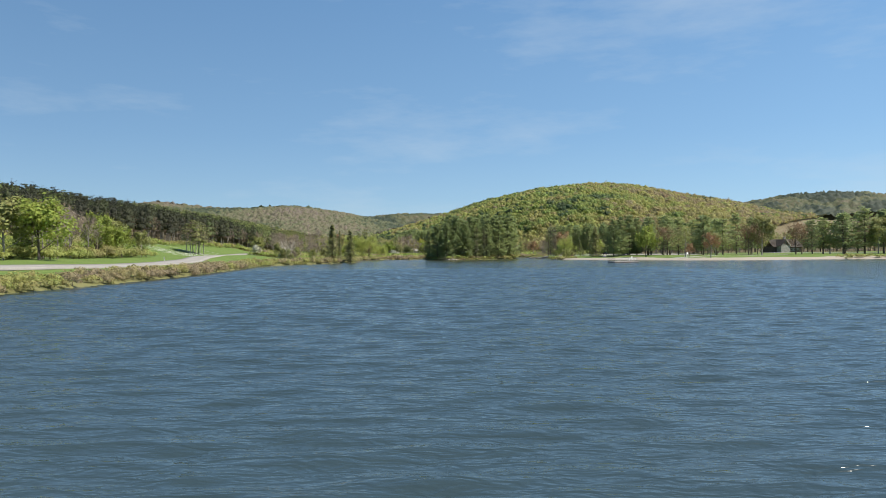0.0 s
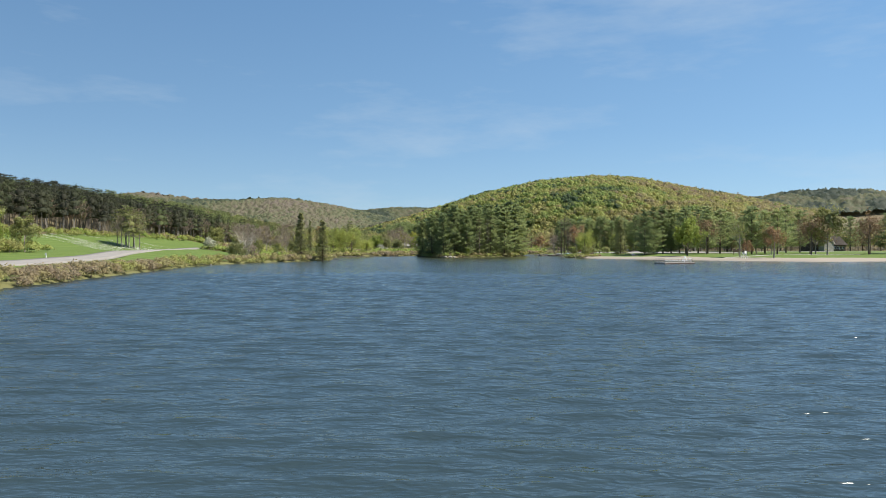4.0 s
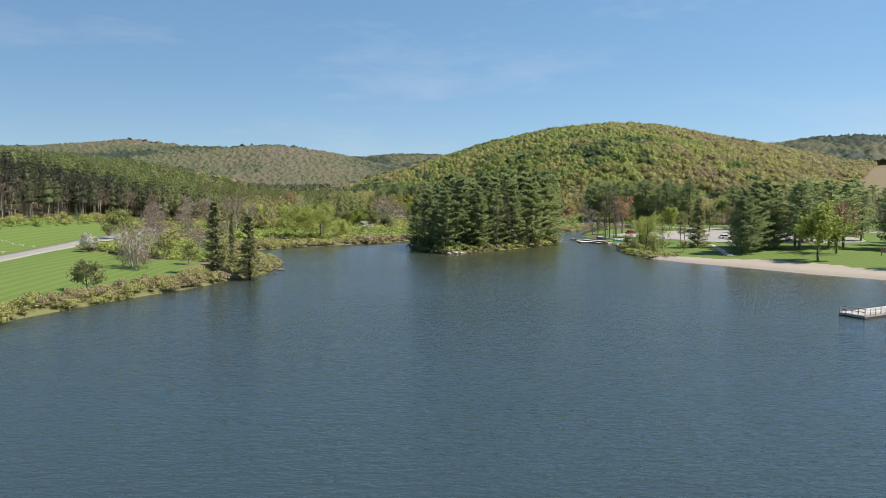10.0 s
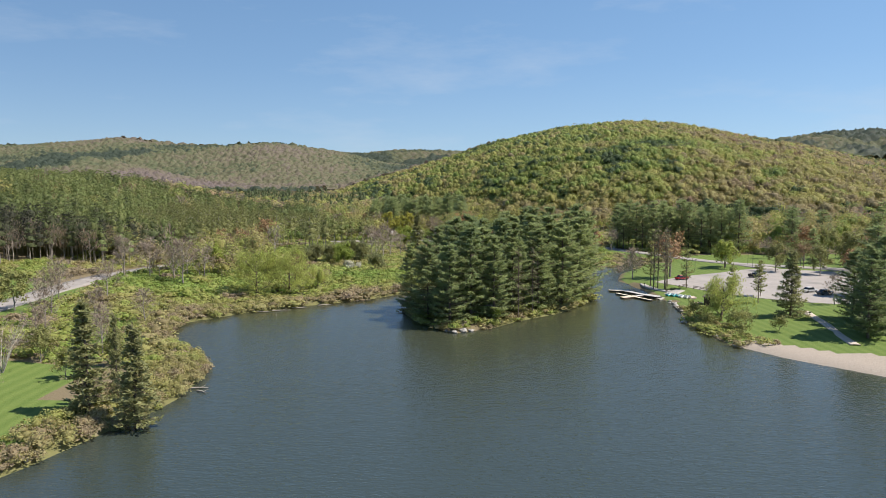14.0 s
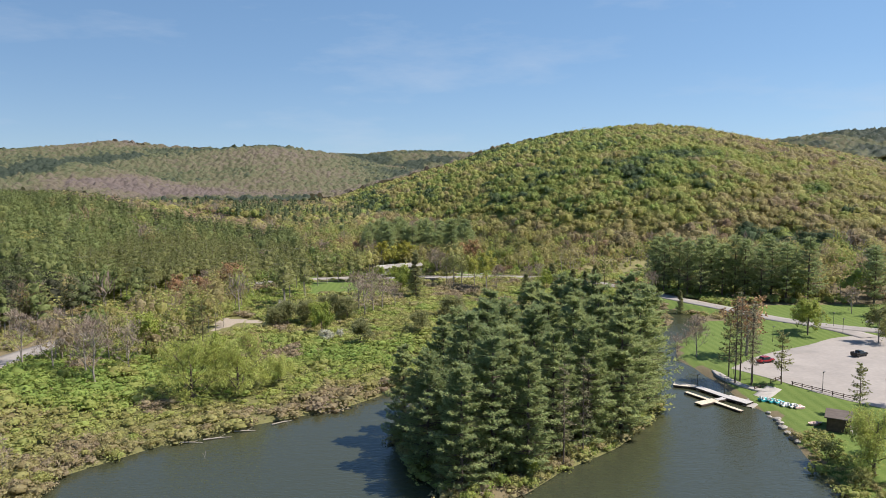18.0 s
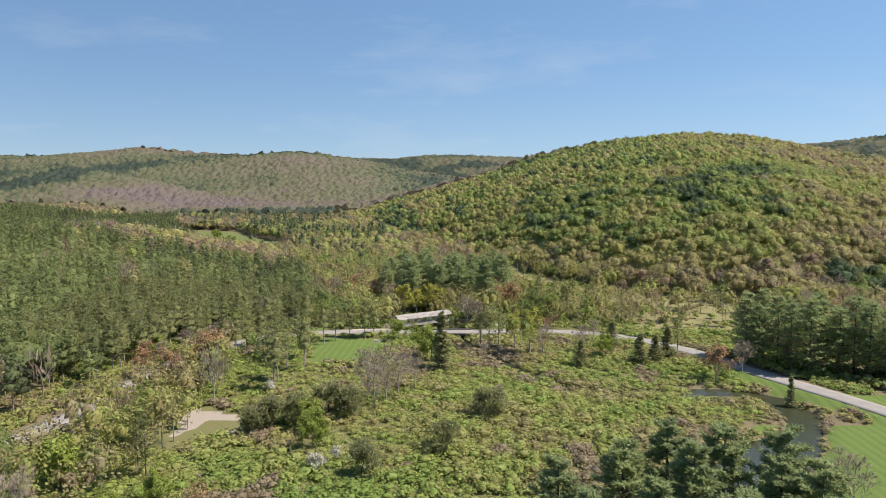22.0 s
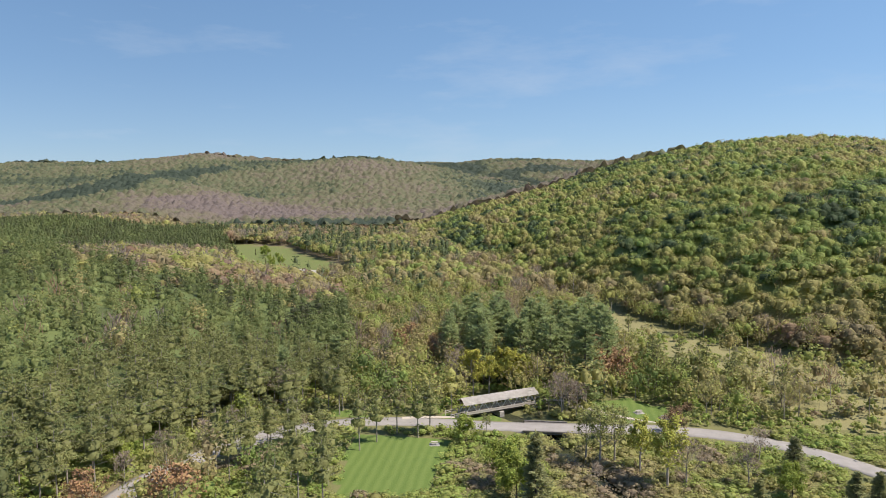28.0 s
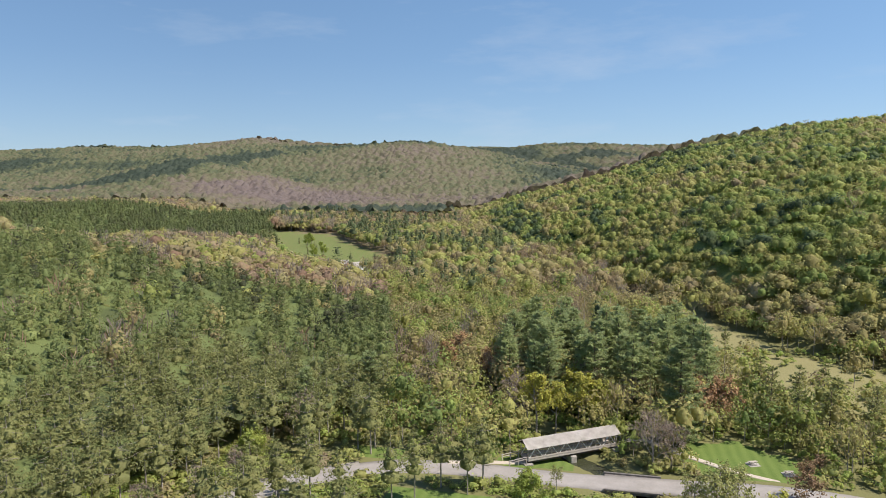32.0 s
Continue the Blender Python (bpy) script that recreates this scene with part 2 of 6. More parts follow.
def surface(name, c1, c2, scale=1.0, rough=0.8, metal=0.0, bumps=0.3, dist=0.03, obj=False, c3=None, stretch=(1, 1, 1)):
    """A two-scale mottled surface."""
    m = mat(name, rough, metal)
    v = coords(m, stretch, obj)
    a, b = noise_tex(m, scale, 4, 0.6, v), noise_tex(m, scale * 9, 3, 0.6, v)
    col = mixc(m, ramp(m, [(0.3, (0, 0, 0)), (0.7, (1, 1, 1))], a), c1, c2)
    col = mixc(m, 0.35, col, mixc(m, b, (0.25, 0.25, 0.25), (0.75, 0.75, 0.75)), "OVERLAY")
    if c3:
        col = mixc(m, ramp(m, [(0.58, (0, 0, 0)), (0.68, (1, 1, 1))], noise_tex(m, scale * 0.31, 3, 0.6, v)), col, c3)
    link(m, col, bsdf(m).inputs["Base Color"])
    bump(m, b, bumps, dist)
    return m


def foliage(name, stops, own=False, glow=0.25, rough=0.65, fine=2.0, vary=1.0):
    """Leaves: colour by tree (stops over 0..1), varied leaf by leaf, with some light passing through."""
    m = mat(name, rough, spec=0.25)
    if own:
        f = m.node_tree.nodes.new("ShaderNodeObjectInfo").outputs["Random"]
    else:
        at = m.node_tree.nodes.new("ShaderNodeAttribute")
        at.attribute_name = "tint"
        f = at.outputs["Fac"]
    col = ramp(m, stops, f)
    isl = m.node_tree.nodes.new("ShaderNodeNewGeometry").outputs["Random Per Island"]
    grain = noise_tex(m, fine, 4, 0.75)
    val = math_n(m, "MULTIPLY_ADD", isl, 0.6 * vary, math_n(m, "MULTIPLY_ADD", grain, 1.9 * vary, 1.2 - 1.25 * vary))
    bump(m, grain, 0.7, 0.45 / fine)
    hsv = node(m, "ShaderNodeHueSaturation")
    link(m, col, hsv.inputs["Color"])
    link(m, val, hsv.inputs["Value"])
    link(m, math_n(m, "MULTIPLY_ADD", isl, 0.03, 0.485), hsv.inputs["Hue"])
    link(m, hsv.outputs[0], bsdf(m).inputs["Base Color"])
    tr = m.node_tree.nodes.new("ShaderNodeBsdfTranslucent")
    link(m, hsv.outputs[0], tr.inputs[0])
    mx = m.node_tree.nodes.new("ShaderNodeMixShader")
    mx.inputs[0].default_value = glow
    link(m, bsdf(m).outputs[0], mx.inputs[1])
    link(m, tr.outputs[0], mx.inputs[2])
    link(m, mx.outputs[0], m.node_tree.nodes["Material Output"].inputs[0])
    return m


def node_range(m, value, a, b):
    """0 to 1 as the value goes from a to b."""
    n = node(m, "ShaderNodeMapRange", From_Min=a, From_Max=b)
    link(m, value, n.inputs[0])
    return n.outputs[0]


M_water = mat("water", 0.1, color=(0.025, 0.042, 0.046))
bsdf(M_water).inputs["IOR"].default_value = 1.55
v1 = coords(M_water, (0.36, 1.0, 1.0))
v1.node.inputs["Rotation"].default_value = (0, 0, 0.16)
w0, w1, w2 = noise_tex(M_water, 0.75, 2, 0.5, v1), noise_tex(M_water, 2.2, 2, 0.55, v1), noise_tex(M_water, 6.0, 2, 0.5, v1)
for w in (w0, w1):
    w.node.inputs["Distortion"].default_value = 0.5
gust = ramp(M_water, [(0.3, (0.6, 0.6, 0.6)), (0.65, (1, 1, 1))], noise_tex(M_water, 0.014, 3, 0.6))
# the head of the lake lies sheltered from the wind
north = node(M_water, "ShaderNodeMapRange", From_Min=260.0, From_Max=400.0, To_Min=1.0, To_Max=0.5)
wpos = M_water.node_tree.nodes.new("ShaderNodeSeparateXYZ")
link(M_water, M_water.node_tree.nodes.new("ShaderNodeNewGeometry").outputs["Position"], wpos.inputs[0])
link(M_water, wpos.outputs[1], north.inputs[0])
hh = math_n(M_water, "ADD", math_n(M_water, "MULTIPLY", w0, 0.13), math_n(M_water, "MULTIPLY", w1, 0.16))
hh = math_n(M_water, "ADD", hh, math_n(M_water, "MULTIPLY", w2, 0.04))
silt = mixc(M_water, ramp(M_water, [(0.0, (0, 0, 0)), (1.0, (1, 1, 1))], node_range(M_water, wpos.outputs[1], 230.0, 400.0)), (0.029, 0.047, 0.051), (0.042, 0.047, 0.026))
link(M_water, silt, bsdf(M_water).inputs["Base Color"])
bump(M_water, math_n(M_water, "MULTIPLY", math_n(M_water, "MULTIPLY", hh, gust), north.outputs[0]), 1.0, 1.0)
# wind waves have long gentle windward faces: the mean facet leans to the wind
lean = M_water.node_tree.nodes.new("ShaderNodeVectorMath")
lean.inputs[1].default_value = (0.0, -0.05, 0.0)
link(M_water, M_water.node_tree.nodes.new("ShaderNodeNewGeometry").outputs["Normal"], lean.inputs[0])
even = M_water.node_tree.nodes.new("ShaderNodeVectorMath")
even.operation = "NORMALIZE"
link(M_water, lean.outputs[0], even.inputs[0])
link(M_water, even.outputs[0], bsdf(M_water).inputs["Normal"].links[0].from_node.inputs["Normal"])

M_ground = mat("ground_cover", 0.95, spec=0.2)
cov = M_ground.node_tree.nodes.new("ShaderNodeAttribute")
cov.attribute_name = "cover"
sep = M_ground.node_tree.nodes.new("ShaderNodeSeparateColor")
link(M_ground, cov.outputs["Color"], sep.inputs[0])
gn1, gn2 = noise_tex(M_ground, 0.09, 4), noise_tex(M_ground, 1.7, 4, 0.65)
litter = mixc(M_ground, gn1, (0.15, 0.115, 0.075), (0.13, 0.13, 0.05))
litter = mixc(M_ground, gn2, litter, (0.19, 0.15, 0.10))
stripe = node(M_ground, "ShaderNodeTexWave", Scale=0.12, Distortion=1.5, Detail=2.0)
link(M_ground, coords(M_ground, (1.1, 0.9, 1)), stripe.inputs["Vector"])
lawn = mixc(M_ground, mixc(M_ground, 0.5, gn2, noise_tex(M_ground, 0.35, 3, 0.6)), (0.072, 0.122, 0.027), (0.12, 0.17, 0.04))
lawn = mixc(M_ground, math_n(M_ground, "MULTIPLY", stripe.outputs["Fac"], 0.4), lawn, (0.16, 0.21, 0.058))
sand = mixc(M_ground, gn2, (0.28, 0.24, 0.195), (0.35, 0.31, 0.26))
marsh = mixc(M_ground, gn1, (0.12, 0.115, 0.045), (0.14, 0.17, 0.05))
marsh = mixc(M_ground, gn2, marsh, (0.17, 0.155, 0.075))
edge = math_n(M_ground, "MULTIPLY_ADD", noise_tex(M_ground, 0.5, 4, 0.7), 0.5, -0.25)
def cover_fac(out):
    return ramp(M_ground, [(0.42, (0, 0, 0)), (0.58, (1, 1, 1))], math_n(M_ground, "ADD", out, edge))
gcol = mixc(M_ground, cover_fac(sep.outputs[2]), litter, marsh)
gcol = mixc(M_ground, cover_fac(sep.outputs[0]), gcol, lawn)
gcol = mixc(M_ground, cover_fac(sep.outputs[1]), gcol, sand)
dry = mixc(M_ground, gn1, (0.21, 0.185, 0.09), (0.25, 0.215, 0.12))
dry = mixc(M_ground, gn2, dry, (0.19, 0.19, 0.075))
gcol = mixc(M_ground, cover_fac(cov.outputs["Alpha"]), gcol, dry)
link(M_ground, gcol, bsdf(M_ground).inputs["Base Color"])
bump(M_ground, gn2, 0.6, 0.25)

M_road = surface("asphalt_road", (0.23, 0.215, 0.195), (0.29, 0.27, 0.25), 0.3, 0.9, bumps=0.2, dist=0.02)
M_lot = surface("parking_asphalt", (0.25, 0.23, 0.21), (0.31, 0.285, 0.26), 0.12, 0.9, bumps=0.2, dist=0.02, c3=(0.19, 0.18, 0.165))
M_bark = surface("bark", (0.09, 0.065, 0.048), (0.17, 0.135, 0.105), 1.5, 0.9, bumps=0.6, dist=0.05)
M_greybark = surface("grey_bark", (0.20, 0.175, 0.15), (0.36, 0.325, 0.28), 1.5, 0.9, bumps=0.5, dist=0.03)
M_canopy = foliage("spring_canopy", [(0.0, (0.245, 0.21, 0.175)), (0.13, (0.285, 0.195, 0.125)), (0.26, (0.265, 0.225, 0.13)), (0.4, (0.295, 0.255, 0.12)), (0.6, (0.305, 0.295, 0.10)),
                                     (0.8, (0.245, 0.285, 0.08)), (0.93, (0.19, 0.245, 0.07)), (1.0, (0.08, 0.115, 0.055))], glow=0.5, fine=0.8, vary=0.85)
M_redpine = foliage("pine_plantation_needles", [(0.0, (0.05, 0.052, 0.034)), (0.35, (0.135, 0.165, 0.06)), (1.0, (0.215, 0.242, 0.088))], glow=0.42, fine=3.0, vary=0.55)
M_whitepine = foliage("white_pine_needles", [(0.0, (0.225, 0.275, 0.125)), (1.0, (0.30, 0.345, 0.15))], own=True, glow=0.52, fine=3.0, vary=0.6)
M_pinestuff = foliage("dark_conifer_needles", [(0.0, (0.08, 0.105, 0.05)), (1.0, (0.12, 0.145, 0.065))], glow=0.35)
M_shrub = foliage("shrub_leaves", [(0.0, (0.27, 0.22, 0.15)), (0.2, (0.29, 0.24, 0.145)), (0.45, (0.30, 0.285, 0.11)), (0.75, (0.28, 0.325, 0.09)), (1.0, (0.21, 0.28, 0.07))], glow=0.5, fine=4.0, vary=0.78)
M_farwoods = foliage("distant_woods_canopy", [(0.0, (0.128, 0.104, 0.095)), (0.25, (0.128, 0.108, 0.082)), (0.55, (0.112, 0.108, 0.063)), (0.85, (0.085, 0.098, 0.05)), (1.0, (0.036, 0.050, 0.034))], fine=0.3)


# ---- mesh helpers ----
def quads_mesh(name, V, F, mats, mi=None, tint=None, smooth=False):
    """A mesh from arrays of corners and four-sided faces."""
    V, F = np.asarray(V, np.float32), np.asarray(F, np.int32)
    me = bpy.data.meshes.new(name)
    me.vertices.add(len(V))
    me.vertices.foreach_set("co", V.ravel())
    me.loops.add(F.size)
    me.loops.foreach_set("vertex_index", F.ravel())
    me.polygons.add(len(F))
    me.polygons.foreach_set("loop_start", np.arange(0, F.size, 4, dtype=np.int32))
    for m in mats:
        me.materials.append(m)
    if mi is not None:
        me.polygons.foreach_set("material_index", np.asarray(mi, np.int32))
    if smooth is not False:
        me.polygons.foreach_set("use_smooth", np.ones(len(F), bool) if smooth is True else smooth)
    me.update(calc_edges=True)
    if tint is not None:
        at = me.attributes.new("tint", "FLOAT", "POINT")
        at.data.foreach_set("value", np.asarray(tint, np.float32))
    return me


def leaf_quads(c, out, size, flat=0.0, long=1.0, jit=0.5):
    """One leaf quad at each place c, facing about the way out."""
    n = len(c)
    nrm = out + rng.normal(0, jit, (n, 3)) + np.array([0, 0, flat])
    nrm /= np.linalg.norm(nrm, axis=1)[:, None] + 1e-9
    a = np.cross(nrm, rng.normal(0, 1, (n, 3)))
    a /= np.linalg.norm(a, axis=1)[:, None] + 1e-9
    b = np.cross(nrm, a)
    s = (size * rng.uniform(0.6, 1.3, n))[:, None]
    k = rng.uniform(0.5, 1.0, (n, 1)) / long
    V = np.stack([c - a * s - b * s * k * 0.4, c - b * s * k, c + a * s + b * s * k * 0.3, c + b * s * k], 1).reshape(-1, 3)
    return V, np.arange(4 * n).reshape(-1, 4)


def needle_sprays(c, way, length, width, n):
    """n narrow blades at each place c, fanning round the way given."""
    c, way = np.repeat(c, n, 0), np.repeat(way, n, 0)
    m = len(c)
    d = way + rng.normal(0, 0.5, (m, 3)) + np.array([0, 0, 0.2])
    d /= np.linalg.norm(d, axis=1)[:, None]
    s = np.cross(d, np.array([0, 0, 1.0]) + rng.normal(0, 0.5, (m, 3)))
    s /= np.linalg.norm(s, axis=1)[:, None] + 1e-9
    L = (length * rng.uniform(0.6, 1.25, m))[:, None]
    w = width * 0.5
    V = np.stack([c - d * L * 0.15, c + d * L * 0.5 + s * w, c + d * L, c + d * L * 0.5 - s * w], 1).reshape(-1, 3)
    return V, np.arange(4 * m).reshape(-1, 4)


def tube(pts, radii, sides=6):
    """A tapering tube of quads along points."""
    pts = np.array(pts, float)
    V, F = [], []
    for i, (p, r) in enumerate(zip(pts, radii)):
        d = pts[min(i + 1, len(pts) - 1)] - pts[max(i - 1, 0)]
        d = d / (np.linalg.norm(d) + 1e-9)
        a = np.cross(d, [0.31, 0.77, 0.2] if abs(d[2]) > 0.9 else [0, 0, 1.0])
        a /= np.linalg.norm(a) + 1e-9
        b = np.cross(d, a)
        for k in range(sides):
            t = 2 * math.pi * k / sides
            V.append(p + r * (a * math.cos(t) + b * math.sin(t)))
        if i:
            for k in range(sides):
                q = (k + 1) % sides
                F.append([(i - 1) * sides + k, (i - 1) * sides + q, i * sides + q, i * sides + k])
    return np.array(V), np.array(F)


def join(parts):
    V, F, o = [], [], 0
    for v, f in parts:
        V.append(v), F.append(np.asarray(f) + o)
        o += len(v)
    return np.vstack(V), np.vstack(F)


def scatter(name, protos, x, y, scale, tint, mats, label, category, sink=0.1, tall=None):
    """Many plants as one object of stuff. Each proto: V, F, material index."""
    n = len(x)
    z = ground_height(x, y) - sink
    pick = rng.integers(0, len(protos), n)
    yaw = rng.uniform(0, 2 * math.pi, n)
    tall = np.ones(n) if tall is None else tall
    Vs, Fs, Ms, Ts, off = [], [], [], [], 0
    for k, (V, F, mi) in enumerate(protos):
        s = np.nonzero(pick == k)[0]
        if not len(s):
            continue
        c, d = np.cos(yaw[s])[:, None], np.sin(yaw[s])[:, None]
        sc = scale[s][:, None]
        X = (V[None, :, 0] * c - V[None, :, 1] * d) * sc + x[s][:, None]
        Y = (V[None, :, 0] * d + V[None, :, 1] * c) * sc + y[s][:, None]
        Zz = V[None, :, 2] * sc * tall[s][:, None] + z[s][:, None]
        Vs.append(np.stack([X, Y, Zz], -1).reshape(-1, 3))
        Fs.append((F[None] + (np.arange(len(s)) * len(V))[:, None, None]).reshape(-1, 4) + off)
        Ms.append(np.tile(mi, len(s)))
        Ts.append(np.repeat(tint[s], len(V)))
        off += len(s) * len(V)
    Ms = np.concatenate(Ms)
    me = quads_mesh(name, np.vstack(Vs), np.vstack(Fs), mats, np.where(Ms == 1, 1, 0), np.concatenate(Ts), smooth=Ms != 0)
    return tagged(new(name, me), label, category, kind="stuff")


def jitter_grid(x0, x1, y0, y1, step):
    gx, gy = np.meshgrid(np.arange(x0, x1, step), np.arange(y0, y1, step))
    gx, gy = gx.ravel(), gy.ravel()
    return gx + rng.uniform(-0.42, 0.42, len(gx)) * step, gy + rng.uniform(-0.42, 0.42, len(gy)) * step


# ---- ground sheet and water ----
def graded(a, b, step, lo, hi, grow):
    mid = list(np.arange(a, b + 0.01, step))
    s, v, up = step, b, []
    while v < hi:
        s *= grow
        v += s
        up.append(v)
    s, v, dn = step, a, []
    while v > lo:
        s *= grow
        v -= s
        dn.append(v)
    return np.array(dn[::-1] + mid + up)


GX = graded(-130, 130, 2.2, -4600, 4600, 1.05)
GY = graded(190, 630, 2.2, -1200, 4700, 1.035)
gx, gy = np.meshgrid(GX, GY)
gz = ground_height(gx, gy)
nx, ny = len(GX), len(GY)
idx = np.arange(nx * ny).reshape(ny, nx)
gF = np.stack([idx[:-1, :-1], idx[:-1, 1:], idx[1:, 1:], idx[1:, :-1]], -1).reshape(-1, 4)
me = quads_mesh("ground", np.stack([gx, gy, gz], -1).reshape(-1, 3), gF, [M_ground], smooth=True)


def lawn_mask(x, y):
    d = water_dist(x, y)
    left = ((x > -134 + 8 * (vnoise(x, y, 25, 8) - 0.5)) & (x < -40) & (y < 420) & (d > 5) & ((y < 325) | ((x < -58) & (y < 346)) | (x < -93)))
    right = (x > 57) & ((y < 500) | ((x > 96) & (y < 522))) & (d > np.where(y < 362, 3 + 9 * sstep(66, 92, x), 1.2)) & (x < 400) & (y > 250) & ((x - 60) * 1.2 + 300 > y - 190)
    by_bridge = inside(x, y, [(-58, 588), (-30, 588), (-32, 552), (-52, 550)]) | inside(x, y, [(4, 622), (20, 627), (36, 612), (28, 604), (8, 607)])
    by_bridge = by_bridge | inside(x, y, [(-37, 609), (-20, 613), (-18, 602), (-35, 601)]) | inside(x, y, [(-71, 606), (-60, 608), (-56, 601), (-68, 599)])
    bank = inside(x, y, [(86, 536), (98, 512), (90, 508), (76, 540), (78, 552)])
    return left | right | by_bridge | bank


gd = water_dist(gx, gy)
gl = lawn_mask(gx, gy).astype(float)
beach = (gd < 5 + 9 * sstep(66, 92, gx) + 3 * vnoise(gx, gy, 12, 5)) & (gx > 60) & (gy < 362) & (gy > 200)
pit = inside(gx, gy, [(-70, 474), (-60, 484), (-50, 492), (-58, 500), (-70, 507), (-76, 490)])
gs = np.maximum(beach, pit & (vnoise(gx, gy, 6, 77) > 0.5)).astype(float)
gm = (((gx > -75) & (gx < 60) & (gy > 380) & (gy < 560)) | ((gx < 0) & (gd < 9) & (gy < 420))).astype(float)
gm = np.maximum(gm, ((gx > -120) & (gx < 140) & (gy > 555) & (gy < 820)).astype(float))
gl = np.maximum(gl, 0.5 * inside(gx, gy, MEADOW))
gm = np.maximum(gm, inside(gx, gy, MEADOW).astype(float))
gf = inside(gx, gy, FIELD).astype(float)
col = np.stack([gl, gs, gm, gf], -1).reshape(-1, 4).astype(np.float32)
at = me.attributes.new("cover", "FLOAT_COLOR", "POINT")
at.data.foreach_set("color", col.ravel())
tagged(new("ground", me), "valley floor with mown lawn, marsh, beach sand and wooded hills", "ground", kind="structure")

WX = graded(-44, 44, 0.4, -200, 430, 1.06)
WY = graded(25, 190, 0.25, -420, 750, 1.02)
wx, wy = np.meshgrid(WX, WY)
cell = np.maximum(np.gradient(WX)[None, :] * 0.4, np.gradient(WY)[:, None])
wz = np.zeros_like(wx)
waves = np.random.default_rng(3)
for lam in np.geomspace(0.7, 2.5, 16):   # wind waves running up the lake
    turn, phase = waves.normal(-0.05, 0.28), waves.uniform(0, 6.28)
    wz += 0.0088 * lam * sstep(lam / 2.6, lam / 4.5, cell) * np.sin((wx * math.sin(turn) + wy * math.cos(turn)) * 6.2832 / lam + phase + 1.3 * vnoise(wx, wy, 9 * lam, int(lam * 10)) * 6.28)
wz *= 1 - 0.5 * sstep(150, 340, wy)
wi = np.arange(wx.size).reshape(wx.shape)
wF = np.stack([wi[:-1, :-1], wi[:-1, 1:], wi[1:, 1:], wi[1:, :-1]], -1).reshape(-1, 4)
tagged(new("water", quads_mesh("water", np.stack([wx, wy, wz], -1).reshape(-1, 3), wF, [M_water], smooth=True)), "wind-rippled blue-grey lake water", "lake", kind="structure")


def strip(name, pts, width, material, lift, label, category="road", floor=-9.0):
    p = smooth_line(pts, 3.0)
    t = np.gradient(p, axis=0)
    t /= np.linalg.norm(t, axis=1)[:, None]
    s = np.stack([-t[:, 1], t[:, 0]], 1)
    cols = []
    for k in (-0.5, -0.25, 0, 0.25, 0.5):
        q = p + s * width * k
        z = np.maximum(ground_height(q[:, 0], q[:, 1]), ground_height(p[:, 0], p[:, 1]) - 0.05)
        z = np.convolve(np.pad(np.maximum(z, floor), 3, "edge"), np.ones(7) / 7, "valid") + lift - 0.06 * abs(k)
        cols.append(np.column_stack([q, z]))
    V = np.stack(cols, 1)
    n = len(p)
    low = V[:, [0, -1]].copy()
    low[:, :, 2] -= 0.5
    V = np.concatenate([low[:, :1], V, low[:, 1:]], 1)
    i = np.arange(n * 7).reshape(n, 7)
    F = np.stack([i[:-1, :-1], i[:-1, 1:], i[1:, 1:], i[1:, :-1]], -1).reshape(-1, 4)
    return tagged(new(name, quads_mesh(name, V.reshape(-1, 3), F[:, ::-1], [material], smooth=False)), label, category, kind="structure")


strip("road", ROAD, 6.8, M_road, 0.14, "worn pale grey asphalt park road", floor=1.8)


# ---- tree shapes ----
def lump(c, rx, rz, nu, nv, rough=0.22):
    """A lumpy closed clump of foliage, open below."""
    lat = np.linspace(-0.55, math.pi / 2, nv + 1)
    lon = np.arange(nu) * 2 * math.pi / nu + rng.uniform(0, 6.28)
    la, lo = np.meshgrid(lat, lon, indexing="ij")
    r = 1 + rng.uniform(-rough, rough, la.shape)
    r[-1] = r[-1, 0]
    V = np.stack([np.cos(la) * np.cos(lo) * rx * r, np.cos(la) * np.sin(lo) * rx * r, np.sin(la) * rz * r], -1) + np.asarray(c)
    i = np.arange((nv + 1) * nu).reshape(nv + 1, nu)
    j = np.roll(i, -1, 1)
    return V.reshape(-1, 3), np.stack([i[:-1], j[:-1], j[1:], i[1:]], -1).reshape(-1, 4)


def shell(centres, radii, n, size, up=0.4, long=1.0, jit=0.55):
    """Leaf sprays over the outside of a union of clumps."""
    k = rng.choice(len(centres), n * 3, p=radii[:, 0] * radii[:, 2] / (radii[:, 0] * radii[:, 2]).sum())
    d = rng.normal(0, 1, (n * 3, 3))
    d[:, 2] = np.abs(d[:, 2]) * 1.1 - 0.35
    d /= np.linalg.norm(d, axis=1)[:, None]
    p = centres[k] + d * radii[k] * rng.uniform(0.8, 1.14, (n * 3, 1))
    free = np.ones(n * 3, bool)
    for j in range(len(centres)):
        free &= (k == j) | (np.linalg.norm((p - centres[j]) / radii[j], axis=1) > 0.86)
    s = np.nonzero(free)[0][:n]
    return leaf_quads(p[s], d[s], size, up, long, jit)


def assemble(core, leaves, trunk):
    A, B = join([*core, leaves, trunk])
    return A, B, np.array([2] * sum(len(f) for _, f in core) + [0] * len(leaves[1]) + [1] * len(trunk[1]))


